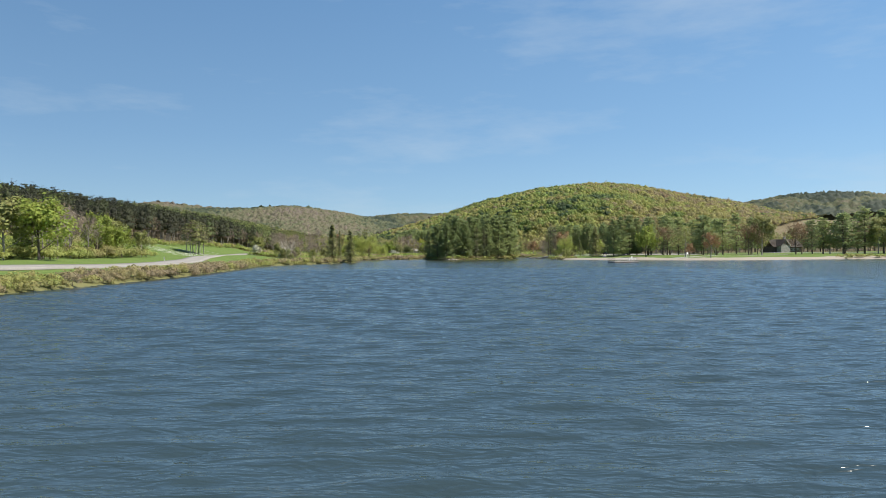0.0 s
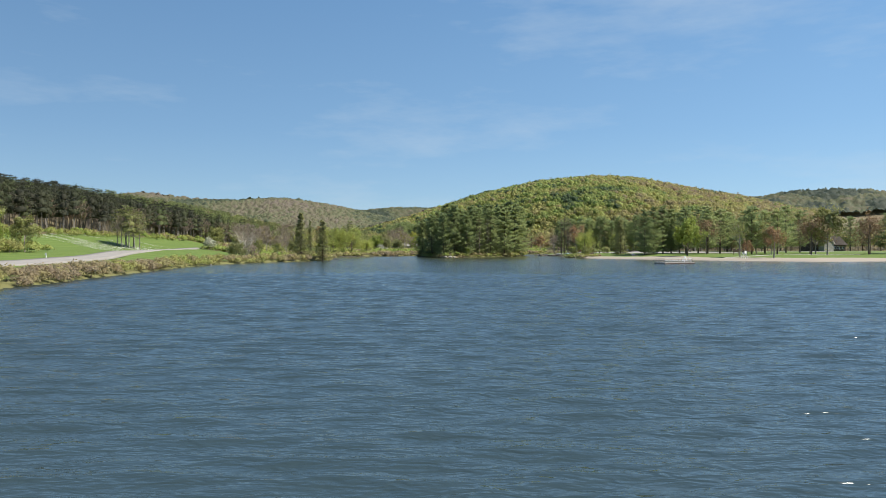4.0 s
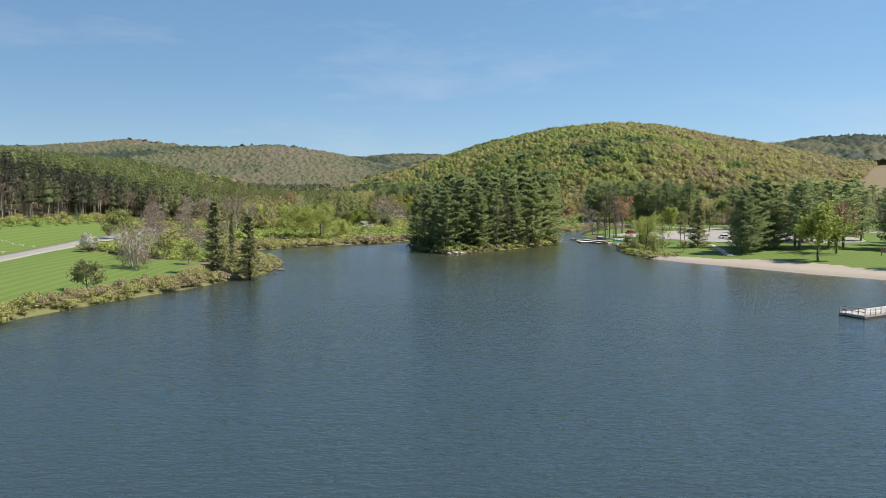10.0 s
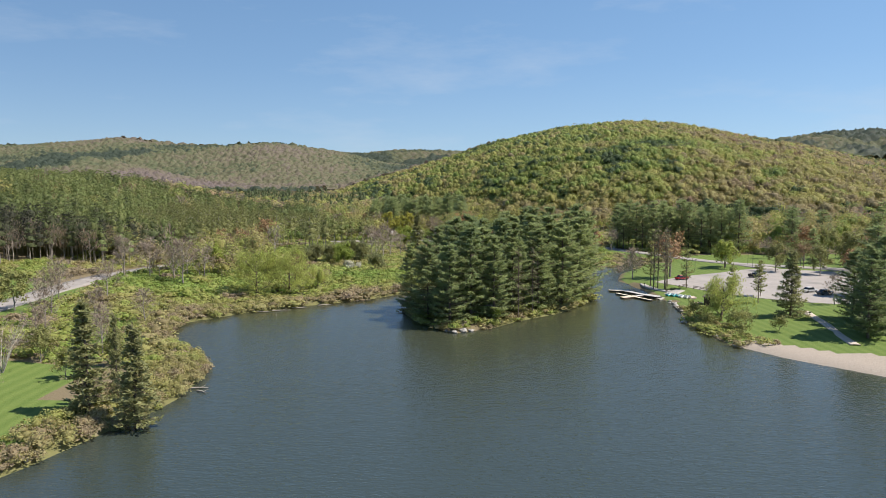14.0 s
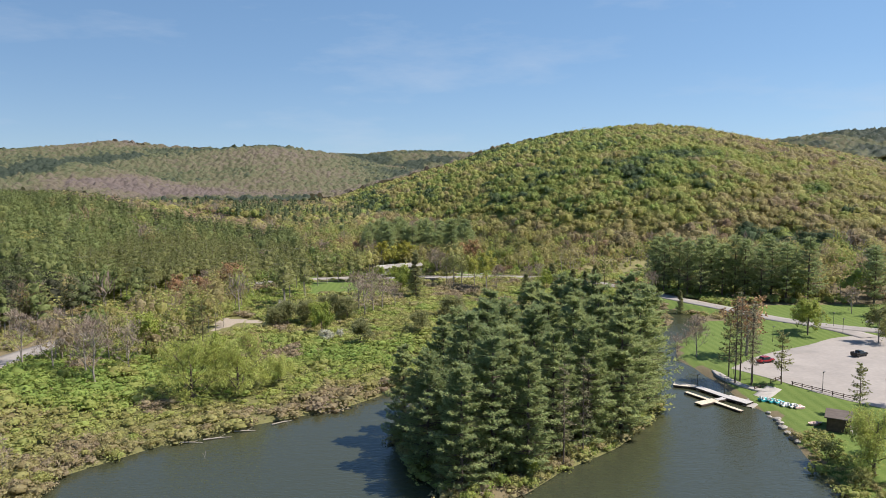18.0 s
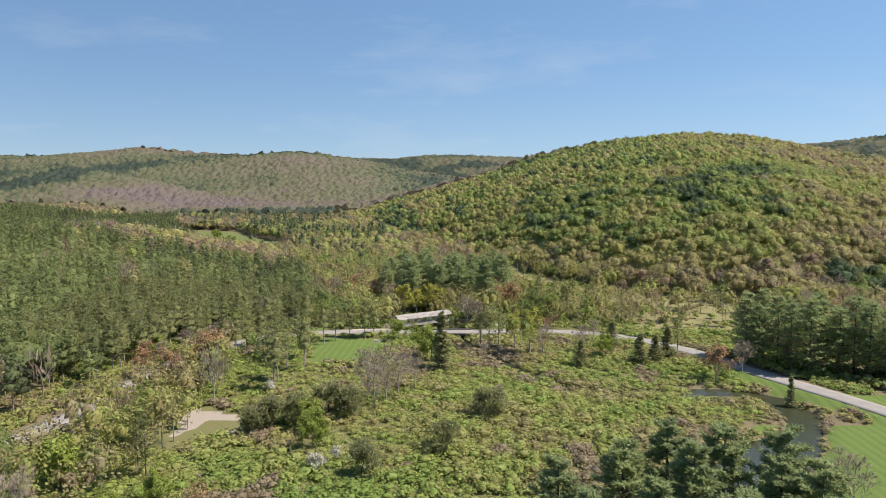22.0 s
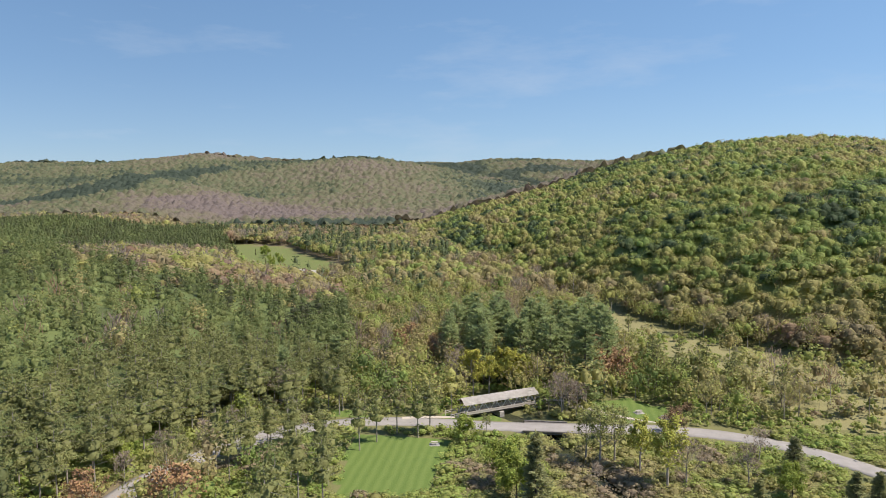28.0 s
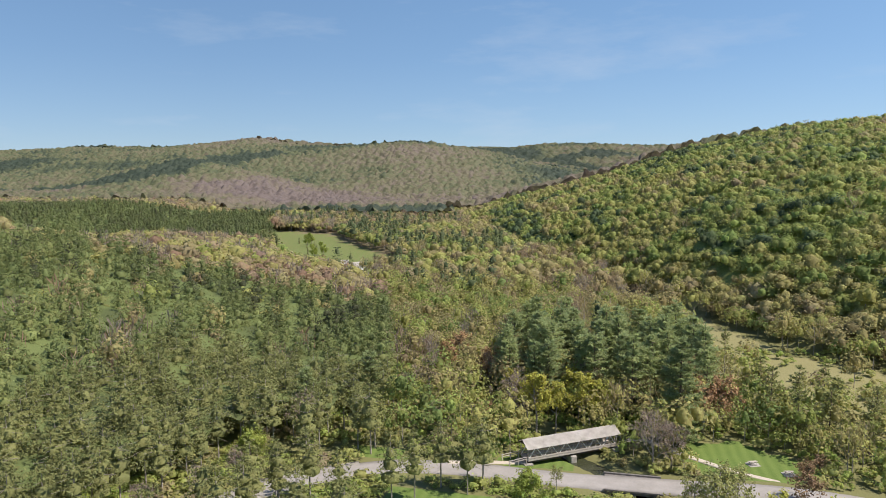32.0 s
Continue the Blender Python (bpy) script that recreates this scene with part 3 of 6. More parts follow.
def clump_tree(h, w, base, clumps, leaves, size, trunk=0.18, sides=4, core=1, fill=0.84):
    """Round-crowned tree: leaf sprays over uneven clumps, with a dense heart, over a trunk."""
    z0 = h * base
    rz, rx = (h - z0) / 2, w / 2
    c, r = [], []
    for i in range(clumps):
        th = 2.4 * i + rng.uniform(0, 0.8)
        q = 0.0 if i == 0 else rng.uniform(0.45, 0.68)
        f = rng.uniform(0.58, 0.7) if i == 0 else rng.uniform(0.36, 0.52)
        c.append((math.cos(th) * q * rx, math.sin(th) * q * rx, z0 + rz * (1.15 if i == 0 else rng.uniform(0.6, 1.25))))
        r.append((rx * f, rx * f, rz * f * 1.1))
    c, r = np.array(c), np.array(r)
    hearts = [lump(c[i], r[i, 0] * fill * 0.85, r[i, 2] * fill * 0.85, 6 if i == 0 else 5, 2, 0.26) for i in range(min(core, clumps))]
    return assemble(hearts, shell(c, r, leaves, size * 1.3), tube([(0, 0, 0), (0, 0, z0 + rz * 0.6)], [trunk, trunk * 0.6], sides))


def pine_tree(h, w, base, tiers, leaves, size, trunk=0.16, sides=4, point=0.6, hearts=2):
    """Conifer: whorls of uneven boughs, each a run of upturned needle tufts, round a thin dark heart."""
    arms = 6
    P, D, cores = [], [], []
    for i in range(tiers):
        u = (i + 0.4) / tiers
        R = w / 2 * ((1 - u ** 1.2) ** (1.5 * point) * 0.92 + 0.08)
        z = h * (base + (1 - base) * u * 0.97)
        turn = rng.uniform(0, 6.28)
        for a in range(arms):
            th = turn + a * 6.283 / arms + rng.normal(0, 0.25)
            n = max(1, int(round(leaves / (tiers * arms))))
            d = np.array([math.cos(th), math.sin(th), 0.0])
            q = rng.uniform(0.25, 1.0, (n, 1)) ** 0.7
            L = R * rng.uniform(0.6, 1.2)
            P.append(d * L * q + np.array([0, 0, z + rng.normal(0, 0.25)]) + np.array([0, 0, 0.22]) * L * q ** 2 + rng.normal(0, 0.16 * R * 0.4, (n, 3)))
            D.append(np.tile(d * 0.55, (n, 1)))
        if i % max(1, tiers // hearts) == 0 and u < 0.7:
            cores.append(lump((0, 0, z), R * 0.42, h * (1 - base) / tiers * 0.9, 5, 2, 0.3))
    P.append(np.array([[0, 0, h * 0.97], [0.1, 0, h]])), D.append(np.array([[0.3, 0.2, 0.6], [0.1, 0.3, 0.6]]))
    return assemble(cores, leaf_quads(np.vstack(P), np.vstack(D), size * 1.2, 0.65, 2.0, 0.5), tube([(0, 0, 0), (0, 0, h * 0.85)], [trunk, trunk * 0.35], sides))


# ---- hill and far woods ----
def bare_stand(h, w, n, length, width):
    """Leafless tree: trunk, upswept branches and a haze of twigs, as cheap blades."""
    c, d = [], []
    for i in range(n):
        th, q, z = rng.uniform(0, 6.28), rng.uniform(0.05, 0.9) ** 0.7, rng.uniform(0.42, 0.9)
        q *= math.sin(min(1.0, (1.05 - z) * 2.2) * 1.57)
        c.append((math.cos(th) * q * w / 2, math.sin(th) * q * w / 2, h * z))
        d.append((math.cos(th) * 0.5 * q, math.sin(th) * 0.5 * q, 0.9))
    twigs = needle_sprays(np.array(c), unit(np.array(d)), length, width, 1)
    wood = [tube([(0, 0, 0), (0, 0, h * 0.92)], [0.16, 0.04], 3)]
    for i in range(5):
        th = i * 2.4
        wood.append(tube([(0, 0, h * (0.3 + 0.08 * i)), (math.cos(th) * w * 0.33, math.sin(th) * w * 0.33, h * (0.55 + 0.08 * i))], [0.07, 0.03], 3))
    return assemble([], twigs, join(wood))


def unit(v):
    return v / (np.linalg.norm(v, axis=-1, keepdims=True) + 1e-9)


hill_protos = [clump_tree(rng.uniform(10, 12.5), rng.uniform(10.5, 13), 0.12, 10, 190, 0.30, 0.16, 3, 4, 0.9) for _ in range(10)]
far_protos = [clump_tree(rng.uniform(10, 12), rng.uniform(9.5, 12), 0.15, 7, 60, 0.46, 0.16, 3, 3, 0.92) for _ in range(8)]
hill_bare = [bare_stand(rng.uniform(10, 12), rng.uniform(7, 9), 46, 2.4, 0.3) for _ in range(5)]
def chance(i, j, seed):
    """An even random number in 0..1 for each pair."""
    v = np.sin(i * 12.9898 + j * 78.233 + seed * 3.7) * 43758.5453
    return v - np.floor(v)


def hill_top(x):
    return np.interp(x, [-300, 0, 230, 600, 950], [1430, 1225, 1222, 1150, 1140])


def hill_tint(x, y, hh):
    """How far each crown has leafed out: bare at the foot and on the flank, green on the middle slope."""
    t = 0.2 + 0.5 * vnoise(x, y, 90, 11) + 0.28 * vnoise(x, y, 30, 12)
    t = t + 0.18 * sstep(12, 40, hh) - 0.28 * sstep(200, 460, x * 1035 / (y - 165)) - 0.2 * sstep(18, 2, hh)
    t = np.where((vnoise(x, y, 38, 13) > 0.83) & (hh > 30), 0.99, t)
    t = np.where((hh < 12) & (vnoise(x, y, 40, 14) > 0.7), 0.99, t)
    return np.where(line_dist(x, y, [(-110, 1210), (-72, 1035), (-62, 950), (-55, 870)]) < 13 + 9 * vnoise(x, y, 30, 15), 1.0, t)


def crown_cells(gx_, gy_, crown):
    """The nearest of one jittered crown centre to each cell, and how far off it is."""
    ci, cj = np.floor(gx_ / crown), np.floor(gy_ / crown)
    best, bx_, by_ = np.full(gx_.shape, 1e9), gx_.copy(), gy_.copy()
    for di in (-1, 0, 1):
        for dj in (-1, 0, 1):
            i, j = ci + di, cj + dj
            sx, sy = (i + 0.1 + 0.8 * chance(i, j, 71)) * crown, (j + 0.1 + 0.8 * chance(i, j, 72)) * crown
            d = np.hypot(gx_ - sx, gy_ - sy) * (0.8 + 0.4 * chance(i, j, 76))
            m = d < best
            best, bx_, by_ = np.where(m, d, best), np.where(m, sx, bx_), np.where(m, sy, by_)
    return best, bx_, by_


# added filler sheet, tinted like the crowns, hides the shaded gaps between them
hx, hy = np.meshgrid(np.arange(-300, 700, 3.2), np.arange(600, 1440, 3.2))
hh_ = hill_height(hx, hy)
hz = hh_ + 1.2 + 3.6 * sstep(2, 12, hh_) + 3.0 * (vnoise(hx, hy, 7.0, 84) - 0.4) + 1.2 * (vnoise(hx, hy, 3.3, 85) - 0.5)
ok = (hh_ > 1.5) & (hy < hill_top(hx) - 4) & (hx < 0.68 * (hy - 220))
hi_ = np.arange(hx.size).reshape(hx.shape)
hF = np.stack([hi_[:-1, :-1], hi_[:-1, 1:], hi_[1:, 1:], hi_[1:, :-1]], -1).reshape(-1, 4)
hF = hF[ok.ravel()[hF].all(1)]
used, inv = np.unique(hF, return_inverse=True)
ht = np.clip(hill_tint(hx, hy, hh_) + 0.3 * (vnoise(hx, hy, 5, 86) - 0.5), 0.0, 0.95)
me = quads_mesh("hill_gap_filler", np.stack([hx, hy, hz], -1).reshape(-1, 3)[used], inv.reshape(-1, 4), [M_canopy], None, ht.ravel()[used], smooth=True)
tagged(new("hill_gap_filler", me), "added leaf-coloured filler sheet that closes the dark gaps below the hill's crowns", "woods", kind="stuff")

x, y = jitter_grid(-300, 780, 600, 1440, 6.0)
hh_ = hill_height(x, y)
k = (hh_ > 1.5) & (y < hill_top(x)) & (x < 0.68 * (y - 220))
x, y, hh_ = x[k], y[k], hh_[k]
t = hill_tint(x, y, hh_) + rng.normal(0, 0.15, len(x))
bare = (t < 0.15) | (rng.uniform(0, 1, len(x)) < 0.05)
s_ = 0.64 + 0.5 * rng.uniform(0, 1, len(x)) ** 1.3
for sel, protos in ((~bare & (y < 880), hill_protos), (~bare & (y >= 880), far_protos)):
    scatter("hill_woods", protos, x[sel], y[sel], s_[sel], np.clip(t[sel], 0, 1), [M_canopy, M_greybark], "hillside of leafing spring hardwoods, green and yellow-green crowns", "woods")
scatter("hill_woods", hill_bare, x[bare], y[bare], s_[bare], np.clip(t[bare], 0, 0.35), [M_canopy, M_greybark],
        "bare grey-brown hardwoods among the leafing hillside woods", "woods")

def canopy_sheet(name, x0, x1, y0, y1, step, crown, keep, tint, label):
    """An unbroken roof of rounded crowns over far slopes, one crown to each jittered cell."""
    gx_, gy_ = np.meshgrid(np.arange(x0, x1, step), np.arange(y0, y1, step))
    best, bx_, by_ = crown_cells(gx_, gy_, crown)
    tall = chance(bx_, by_, 73)
    z = ground_height(gx_, gy_) + 7 + crown * 0.95 * (0.4 + 1.2 * tall) * (1 - (best / crown) ** 2 * 1.3) + 0.1 * crown * (vnoise(gx_, gy_, step * 0.8, 74) - 0.5)
    n, m = gx_.shape
    i = np.arange(n * m).reshape(n, m)
    F = np.stack([i[:-1, :-1], i[:-1, 1:], i[1:, 1:], i[1:, :-1]], -1).reshape(-1, 4)
    ok = keep(gx_, gy_).ravel()
    F = F[ok[F].all(1)]
    used, inv = np.unique(F, return_inverse=True)
    t = tint(bx_, by_).ravel()[used]
    t = t + 0.5 * (chance(bx_, by_, 75).ravel()[used] - 0.5) * (t < 0.9)
    V = np.stack([gx_, gy_, z], -1).reshape(-1, 3)[used]
    me = quads_mesh(name, V, inv.reshape(-1, 4), [M_farwoods], None, np.clip(t, 0, 1), smooth=True)
    return tagged(new(name, me), label, "woods", kind="stuff")


SPUR_PINES = [(-1180, 1470), (-1075, 1505), (-990, 1562), (-825, 1490), (-738, 1518), (-770, 1700), (-804, 1836), (-739, 1900)]


def far_tint(x, y):
    t = 0.1 + 0.7 * vnoise(x, y, 210, 21) + 0.36 * vnoise(x, y, 60, 22) + 0.2 * sstep(2200, 2500, y)
    t = t - 0.62 * np.exp(-((x + 450) / 250) ** 2 - ((y - 1420) / 120) ** 2)
    dark = sstep(0.63, 0.70, 0.6 * vnoise(x, y * 1.6, 260, 25) + 0.4 * vnoise(x, y, 75, 26)) * sstep(1900, 2100, y)
    dark = np.maximum(dark, sstep(52, 34, line_dist(x, y, SPUR_PINES) + 26 * (vnoise(x, y, 40, 23) - 0.5)))
    dark = np.maximum(dark, sstep(34, 20, line_dist(x, y, [(-420, 1215), (-300, 1262), (-190, 1275), (-90, 1300)]) + 24 * (vnoise(x, y, 30, 24) - 0.5)))
    return t * (1 - dark) + 1.1 * dark


def far_keep(x, y):
    return ~inside(x, y, MEADOW) & ~((x > -260) & (hill_height(x, y) > 8) & (y < 1350)) & (np.abs(x) < 0.95 * (y + 250)) & (ground_height(x, y) > -5)


canopy_sheet("far_woods", -1900, 560, 1240, 2180, 3.4, 8.5, far_keep, far_tint, "distant ridge covered in budding grey-green woods")
canopy_sheet("far_woods", -1500, 2300, 2150, 3560, 8.0, 15.0, lambda x, y: np.abs(x) < 0.85 * (y + 250), far_tint, "far ridges covered in woods")
x, y = jitter_grid(-700, -100, 1030, 1260, 8)
k = ~inside(x, y, MEADOW) & (hill_height(x, y) < 6) & ~inside(x, y, FAR_PINES)
x, y = x[k], y[k]
t = 0.1 + 0.5 * vnoise(x, y, 60, 27) + rng.normal(0, 0.15, len(x))
t = np.where(vnoise(x, y, 55, 28) > 0.5, 0.98, t)
scatter("valley_head_woods", far_protos, x, y, rng.uniform(0.7, 1.15, len(x)), np.clip(t, 0, 1), [M_canopy, M_greybark], "mixed woods at the head of the valley", "woods")

# ---- pine plantation ----
def pine_edge(y):
    return np.interp(y, [-60, 300, 380, 440, 470, 520, 560, 600, 660, 760, 1000], [-134, -136, -130, -124, -104, -104, -72, -64, -75, -110, -300])


NEAR_PINES = [(-135, 528), (-50, 528), (-50, 640), (-135, 640)]
near_pp = [pine_tree(rng.uniform(15.5, 17.5), rng.uniform(9.6, 11.6), 0.40, 7, 420, 0.31, 0.15, 4, 0.5, 3) for _ in range(10)]
pp = [pine_tree(rng.uniform(15.5, 17.5), rng.uniform(9, 11), 0.46, 4, 72, 0.62, 0.15, 3, 0.5, 2) for _ in range(8)]
x, y = jitter_grid(-900, -40, 140, 1300, 6.3)
k = (x < pine_edge(y) + 6 * (vnoise(x, y, 20, 31) - 0.5)) & (rng.uniform(0, 1, len(x)) < 0.92) & (line_dist(x, y, ROAD) > 7.0) & (x > -np.interp(y, [140, 420, 460, 1000, 1300], [235, 245, 330, 640, 850])) & ((y < 840) | inside(x, y, FAR_PINES) | (rng.uniform(0, 1, len(x)) < 0.75))
k &= ~inside(x, y, NEAR_PINES) & ~inside(x, y, MEADOW)
x, y = x[k], y[k]
t = np.clip(0.5 + 0.5 * (vnoise(x, y, 40, 33) - 0.5) + rng.normal(0, 0.22, len(x)), 0, 1)
# tints fall towards the dark end of the ramp below y 520
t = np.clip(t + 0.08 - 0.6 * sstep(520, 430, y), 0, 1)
s_ = rng.uniform(0.86, 1.1, len(x))
close = (x > -np.interp(y, [140, 380, 420, 760], [165, 190, 260, 270])) & (y < 740)
guest = rng.uniform(0, 1, len(x)) < 0.05 + 0.12 * (vnoise(x, y, 60, 34) > 0.72) + 0.95 * sstep(-12, 12, y - 765 - 0.1 * (x + 100) + 70 * (vnoise(x, y, 90, 35) - 0.5))
guest = guest & ~inside(x, y, FAR_PINES) & (y > 440)
t = np.where(inside(x, y, FAR_PINES), 0.12 + 0.25 * t, t)
GUESTS = x[guest], y[guest], s_[guest]
x, y, t, s_, close = x[~guest], y[~guest], t[~guest], s_[~guest], close[~guest]
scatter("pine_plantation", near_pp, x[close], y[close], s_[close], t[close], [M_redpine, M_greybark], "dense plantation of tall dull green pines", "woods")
scatter("pine_plantation", pp, x[~close], y[~close], s_[~close], t[~close], [M_redpine, M_greybark], "dense plantation of tall dull green pines", "woods")

# added sheet at mid-height, hides the shaded gaps between the pine crowns
px_, py_ = np.meshgrid(np.arange(-660, -60, 3.0), np.arange(455, 1240, 3.0))
ok = (px_ < pine_edge(py_) - 10) & (line_dist(px_, py_, ROAD) > 17) & (line_dist(px_, py_, [(-98, 514), (-98, 545), (-80, 590)]) > 16) & ~inside(px_, py_, MEADOW)
ok &= px_ > -np.interp(py_, [140, 420, 460, 1000, 1300], [235, 245, 330, 640, 850])
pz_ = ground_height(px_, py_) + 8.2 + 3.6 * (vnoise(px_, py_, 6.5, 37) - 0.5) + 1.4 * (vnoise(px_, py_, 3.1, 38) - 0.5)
pi_ = np.arange(px_.size).reshape(px_.shape)
pF = np.stack([pi_[:-1, :-1], pi_[:-1, 1:], pi_[1:, 1:], pi_[1:, :-1]], -1).reshape(-1, 4)
pF = pF[ok.ravel()[pF].all(1)]
used, inv = np.unique(pF, return_inverse=True)
me = quads_mesh("pine_gap_filler", np.stack([px_, py_, pz_], -1).reshape(-1, 3)[used], inv.reshape(-1, 4), [M_redpine], None, np.clip(0.1 + 0.5 * vnoise(px_, py_, 9, 39), 0, 1).ravel()[used], smooth=True)
tagged(new("pine_gap_filler", me), "added needle-coloured filler sheet that closes the dark gaps between plantation crowns", "woods", kind="stuff")

# ---- valley woods ----
mixed = [clump_tree(rng.uniform(10, 14), rng.uniform(7.5, 10), 0.15, 9, 230, 0.29, 0.13, 4, 2, 0.6) for _ in range(10)]
leafless = [bare_stand(rng.uniform(11, 14), rng.uniform(7, 9.5), 190, 1.5, 0.17) for _ in range(6)]
x, y = jitter_grid(-330, 420, 430, 1250, 6.6)
k = (water_dist(x, y) > 6) & (line_dist(x, y, ROAD) > 8) & (hill_height(x, y) <= 2.5) & ~lawn_mask(x, y)
re = np.interp(y, [430, 470, 520, 560, 600, 660, 760, 1000, 1250], [-124, -100, -104, -70, -62, -75, -110, -220, -400])
k &= (x > re) & ((y > 605) | (x > 130) | ((x < -66) & (x > -112) & (y > 440))) & ~inside(x, y, LOT)
field = inside(x, y, FIELD)
meadow = inside(x, y, MEADOW)
k &= (~field | (rng.uniform(0, 1, len(x)) < np.where(y < 650, 0.42, 0.12))) & ~meadow & (line_dist(x, y, STREAM) > 7)
x, y = x[k], y[k]
t = 0.25 + 0.55 * vnoise(x, y, 50, 41) + rng.normal(0, 0.23, len(x))
s_ = rng.uniform(0.6, 1.3, len(x))
bare = (t < 0.22) | (rng.uniform(0, 1, len(x)) < 0.1)
for sel, shapes in ((~bare & (y < 790), mixed), (~bare & (y >= 790), far_protos)):
    scatter("valley_woods", shapes, x[sel], y[sel], s_[sel], np.clip(t[sel], 0, 0.95), [M_canopy, M_greybark], "yellow-green leafing valley hardwoods", "woods")
scatter("valley_woods", leafless, x[bare], y[bare], s_[bare], np.clip(t[bare], 0, 0.4), [M_canopy, M_greybark], "leafless grey and pinkish valley hardwoods", "woods")

x, y = jitter_grid(-420, 60, 700, 1240, 11)
k = (hill_height(x, y) <= 2.5) & ~inside(x, y, MEADOW) & ~inside(x, y, FAR_PINES) & (x > pine_edge(y) - 20) & (vnoise(x, y, 60, 42) > 0.66) & ((x < 8) | (y > 800))
k |= (line_dist(x, y, [(-405, 1195), (-330, 1150), (-250, 1165), (-160, 1150)]) < 14) & ~inside(x, y, MEADOW)
x, y = x[k], y[k]
scatter("valley_conifers", pp, x, y, rng.uniform(0.7, 1.25, len(x)), rng.uniform(0, 1, len(x)), [M_pinestuff, M_greybark], "dark pines and spruces among the valley hardwoods", "woods")

gx_, gy_, gs_ = GUESTS
t = np.where(gy_ > 720, np.clip(0.32 + 0.5 * (vnoise(gx_, gy_, 35, 36) - 0.5) + rng.normal(0, 0.22, len(gx_)), 0, 0.9), rng.uniform(0, 0.75, len(gx_)))
for k, shapes in ((gy_ < 680, mixed), (gy_ >= 680, far_protos)):
    k = k & ((t > 0.36) | ((gy_ > 720) & (t > 0.08)))
    scatter("plantation_hardwoods", shapes, gx_[k], gy_[k], gs_[k] * 1.3, t[k], [M_canopy, M_greybark], "yellow-green hardwoods among the plantation pines", "woods")
k = (t <= 0.36) & ((gy_ <= 720) | (t <= 0.08))
scatter("plantation_hardwoods", hill_bare, gx_[k], gy_[k], gs_[k] * 1.35, t[k] * 0.5, [M_canopy, M_greybark], "leafless grey hardwoods among the plantation pines", "woods")

x, y = jitter_grid(-190, -112, 190, 500, 6.0)
k = (x < pine_edge(y) - 1) & (x > pine_edge(y) - 48) & (line_dist(x, y, ROAD) > 6)
x, y = x[k], y[k]
far = rng.uniform(0, 1, len(x)) < 0.45
# edge rows take only the lowest tints, 0 to 0.15
scatter("pine_plantation", near_pp, x[far], y[far], rng.uniform(0.8, 1.15, far.sum()), rng.uniform(0, 0.15, far.sum()), [M_redpine, M_greybark], "pines in the darkest plantation tints along its edge", "woods")
scatter("dead_boughs", leafless, x[~far], y[~far], rng.uniform(0.9, 1.2, (~far).sum()), rng.uniform(0, 0.1, (~far).sum()), [M_canopy, M_greybark], "grey dead lower boughs and bare trunks along the pine edge", "woods")

# ---- marsh shrubs ----
shrubs = [clump_tree(rng.uniform(1.5, 2.4), rng.uniform(2.8, 4.2), 0.0, 7, 66, 0.17, 0.05, 3, 2) for _ in range(10)]
x, y = jitter_grid(-130, 110, 345, 600, 2.5)
k = (water_dist(x, y) > -0.2) & (line_dist(x, y, ROAD) > 5.5) & ~lawn_mask(x, y) & ((x < 62) | (y > 480)) & ~inside(x, y, LOT)
k &= ~inside(x, y, [(-70, 474), (-60, 484), (-50, 492), (-58, 500), (-70, 507), (-76, 490)])
x, y = x[k], y[k]
t = 0.42 + 0.56 * vnoise(x, y, 28, 51) + 0.5 * (vnoise(x, y, 7, 53) - 0.5) - 0.5 * sstep(12, 2, water_dist(x, y)) * (0.3 + 0.7 * vnoise(x, y, 15, 52)) + rng.normal(0, 0.1, len(x))
t = np.where(vnoise(x, y, 9, 54) > 0.84, 0.1, t)
scatter("marsh_shrubs", shrubs, x, y, rng.uniform(0.8, 1.35, len(x)) * (0.75 + 0.8 * vnoise(x, y, 16, 55)), np.clip(t, 0, 1), [M_shrub, M_bark], "marsh thicket of green and reddish-brown shrubs", "shrubs", tall=rng.uniform(0.5, 0.9, len(x)))


# ---- things: tools ----
def box(cx, cy, cz, sx, sy, sz, rz=0.0, bev=0.0):
    """A block as arrays, centred in plan, from cz up."""
    bm = bmesh.new()
    bmesh.ops.create_cube(bm, size=1.0)
    bmesh.ops.scale(bm, vec=(sx, sy, sz), verts=bm.verts)
    if bev:
        bmesh.ops.bevel(bm, geom=list(bm.edges), offset=bev, segments=1, affect="EDGES")
    bmesh.ops.transform(bm, matrix=pose(cx, cy, cz + sz / 2, 0, 0, rz), verts=bm.verts)
    return bm


def fuse(*bms):
    out = bmesh.new()
    for b in bms:
        m = bpy.data.meshes.new("tmp")
        b.to_mesh(m)
        b.free()
        out.from_mesh(m)
        bpy.data.meshes.remove(m)
    return out


def beam(a, b, w, h):
    """A squared timber from a to b."""
    a, b = Vector(a), Vector(b)
    bm = bmesh.new()
    bmesh.ops.create_cube(bm, size=1.0)
    bmesh.ops.scale(bm, vec=(w, h, (b - a).length), verts=bm.verts)
    q = (b - a).to_track_quat("Z", "Y").to_matrix().to_4x4()
    bmesh.ops.transform(bm, matrix=Matrix.Translation((a + b) / 2) @ q, verts=bm.verts)
    return bm


def rod(a, b, r, sides=8, r2=None):
    a, b = Vector(a), Vector(b)
    bm = bmesh.new()
    bmesh.ops.create_cone(bm, cap_ends=True, segments=sides, radius1=r, radius2=r if r2 is None else r2, depth=(b - a).length)
    q = (b - a).to_track_quat("Z", "Y").to_matrix().to_4x4()
    bmesh.ops.transform(bm, matrix=Matrix.Translation((a + b) / 2) @ q, verts=bm.verts)
    return bm


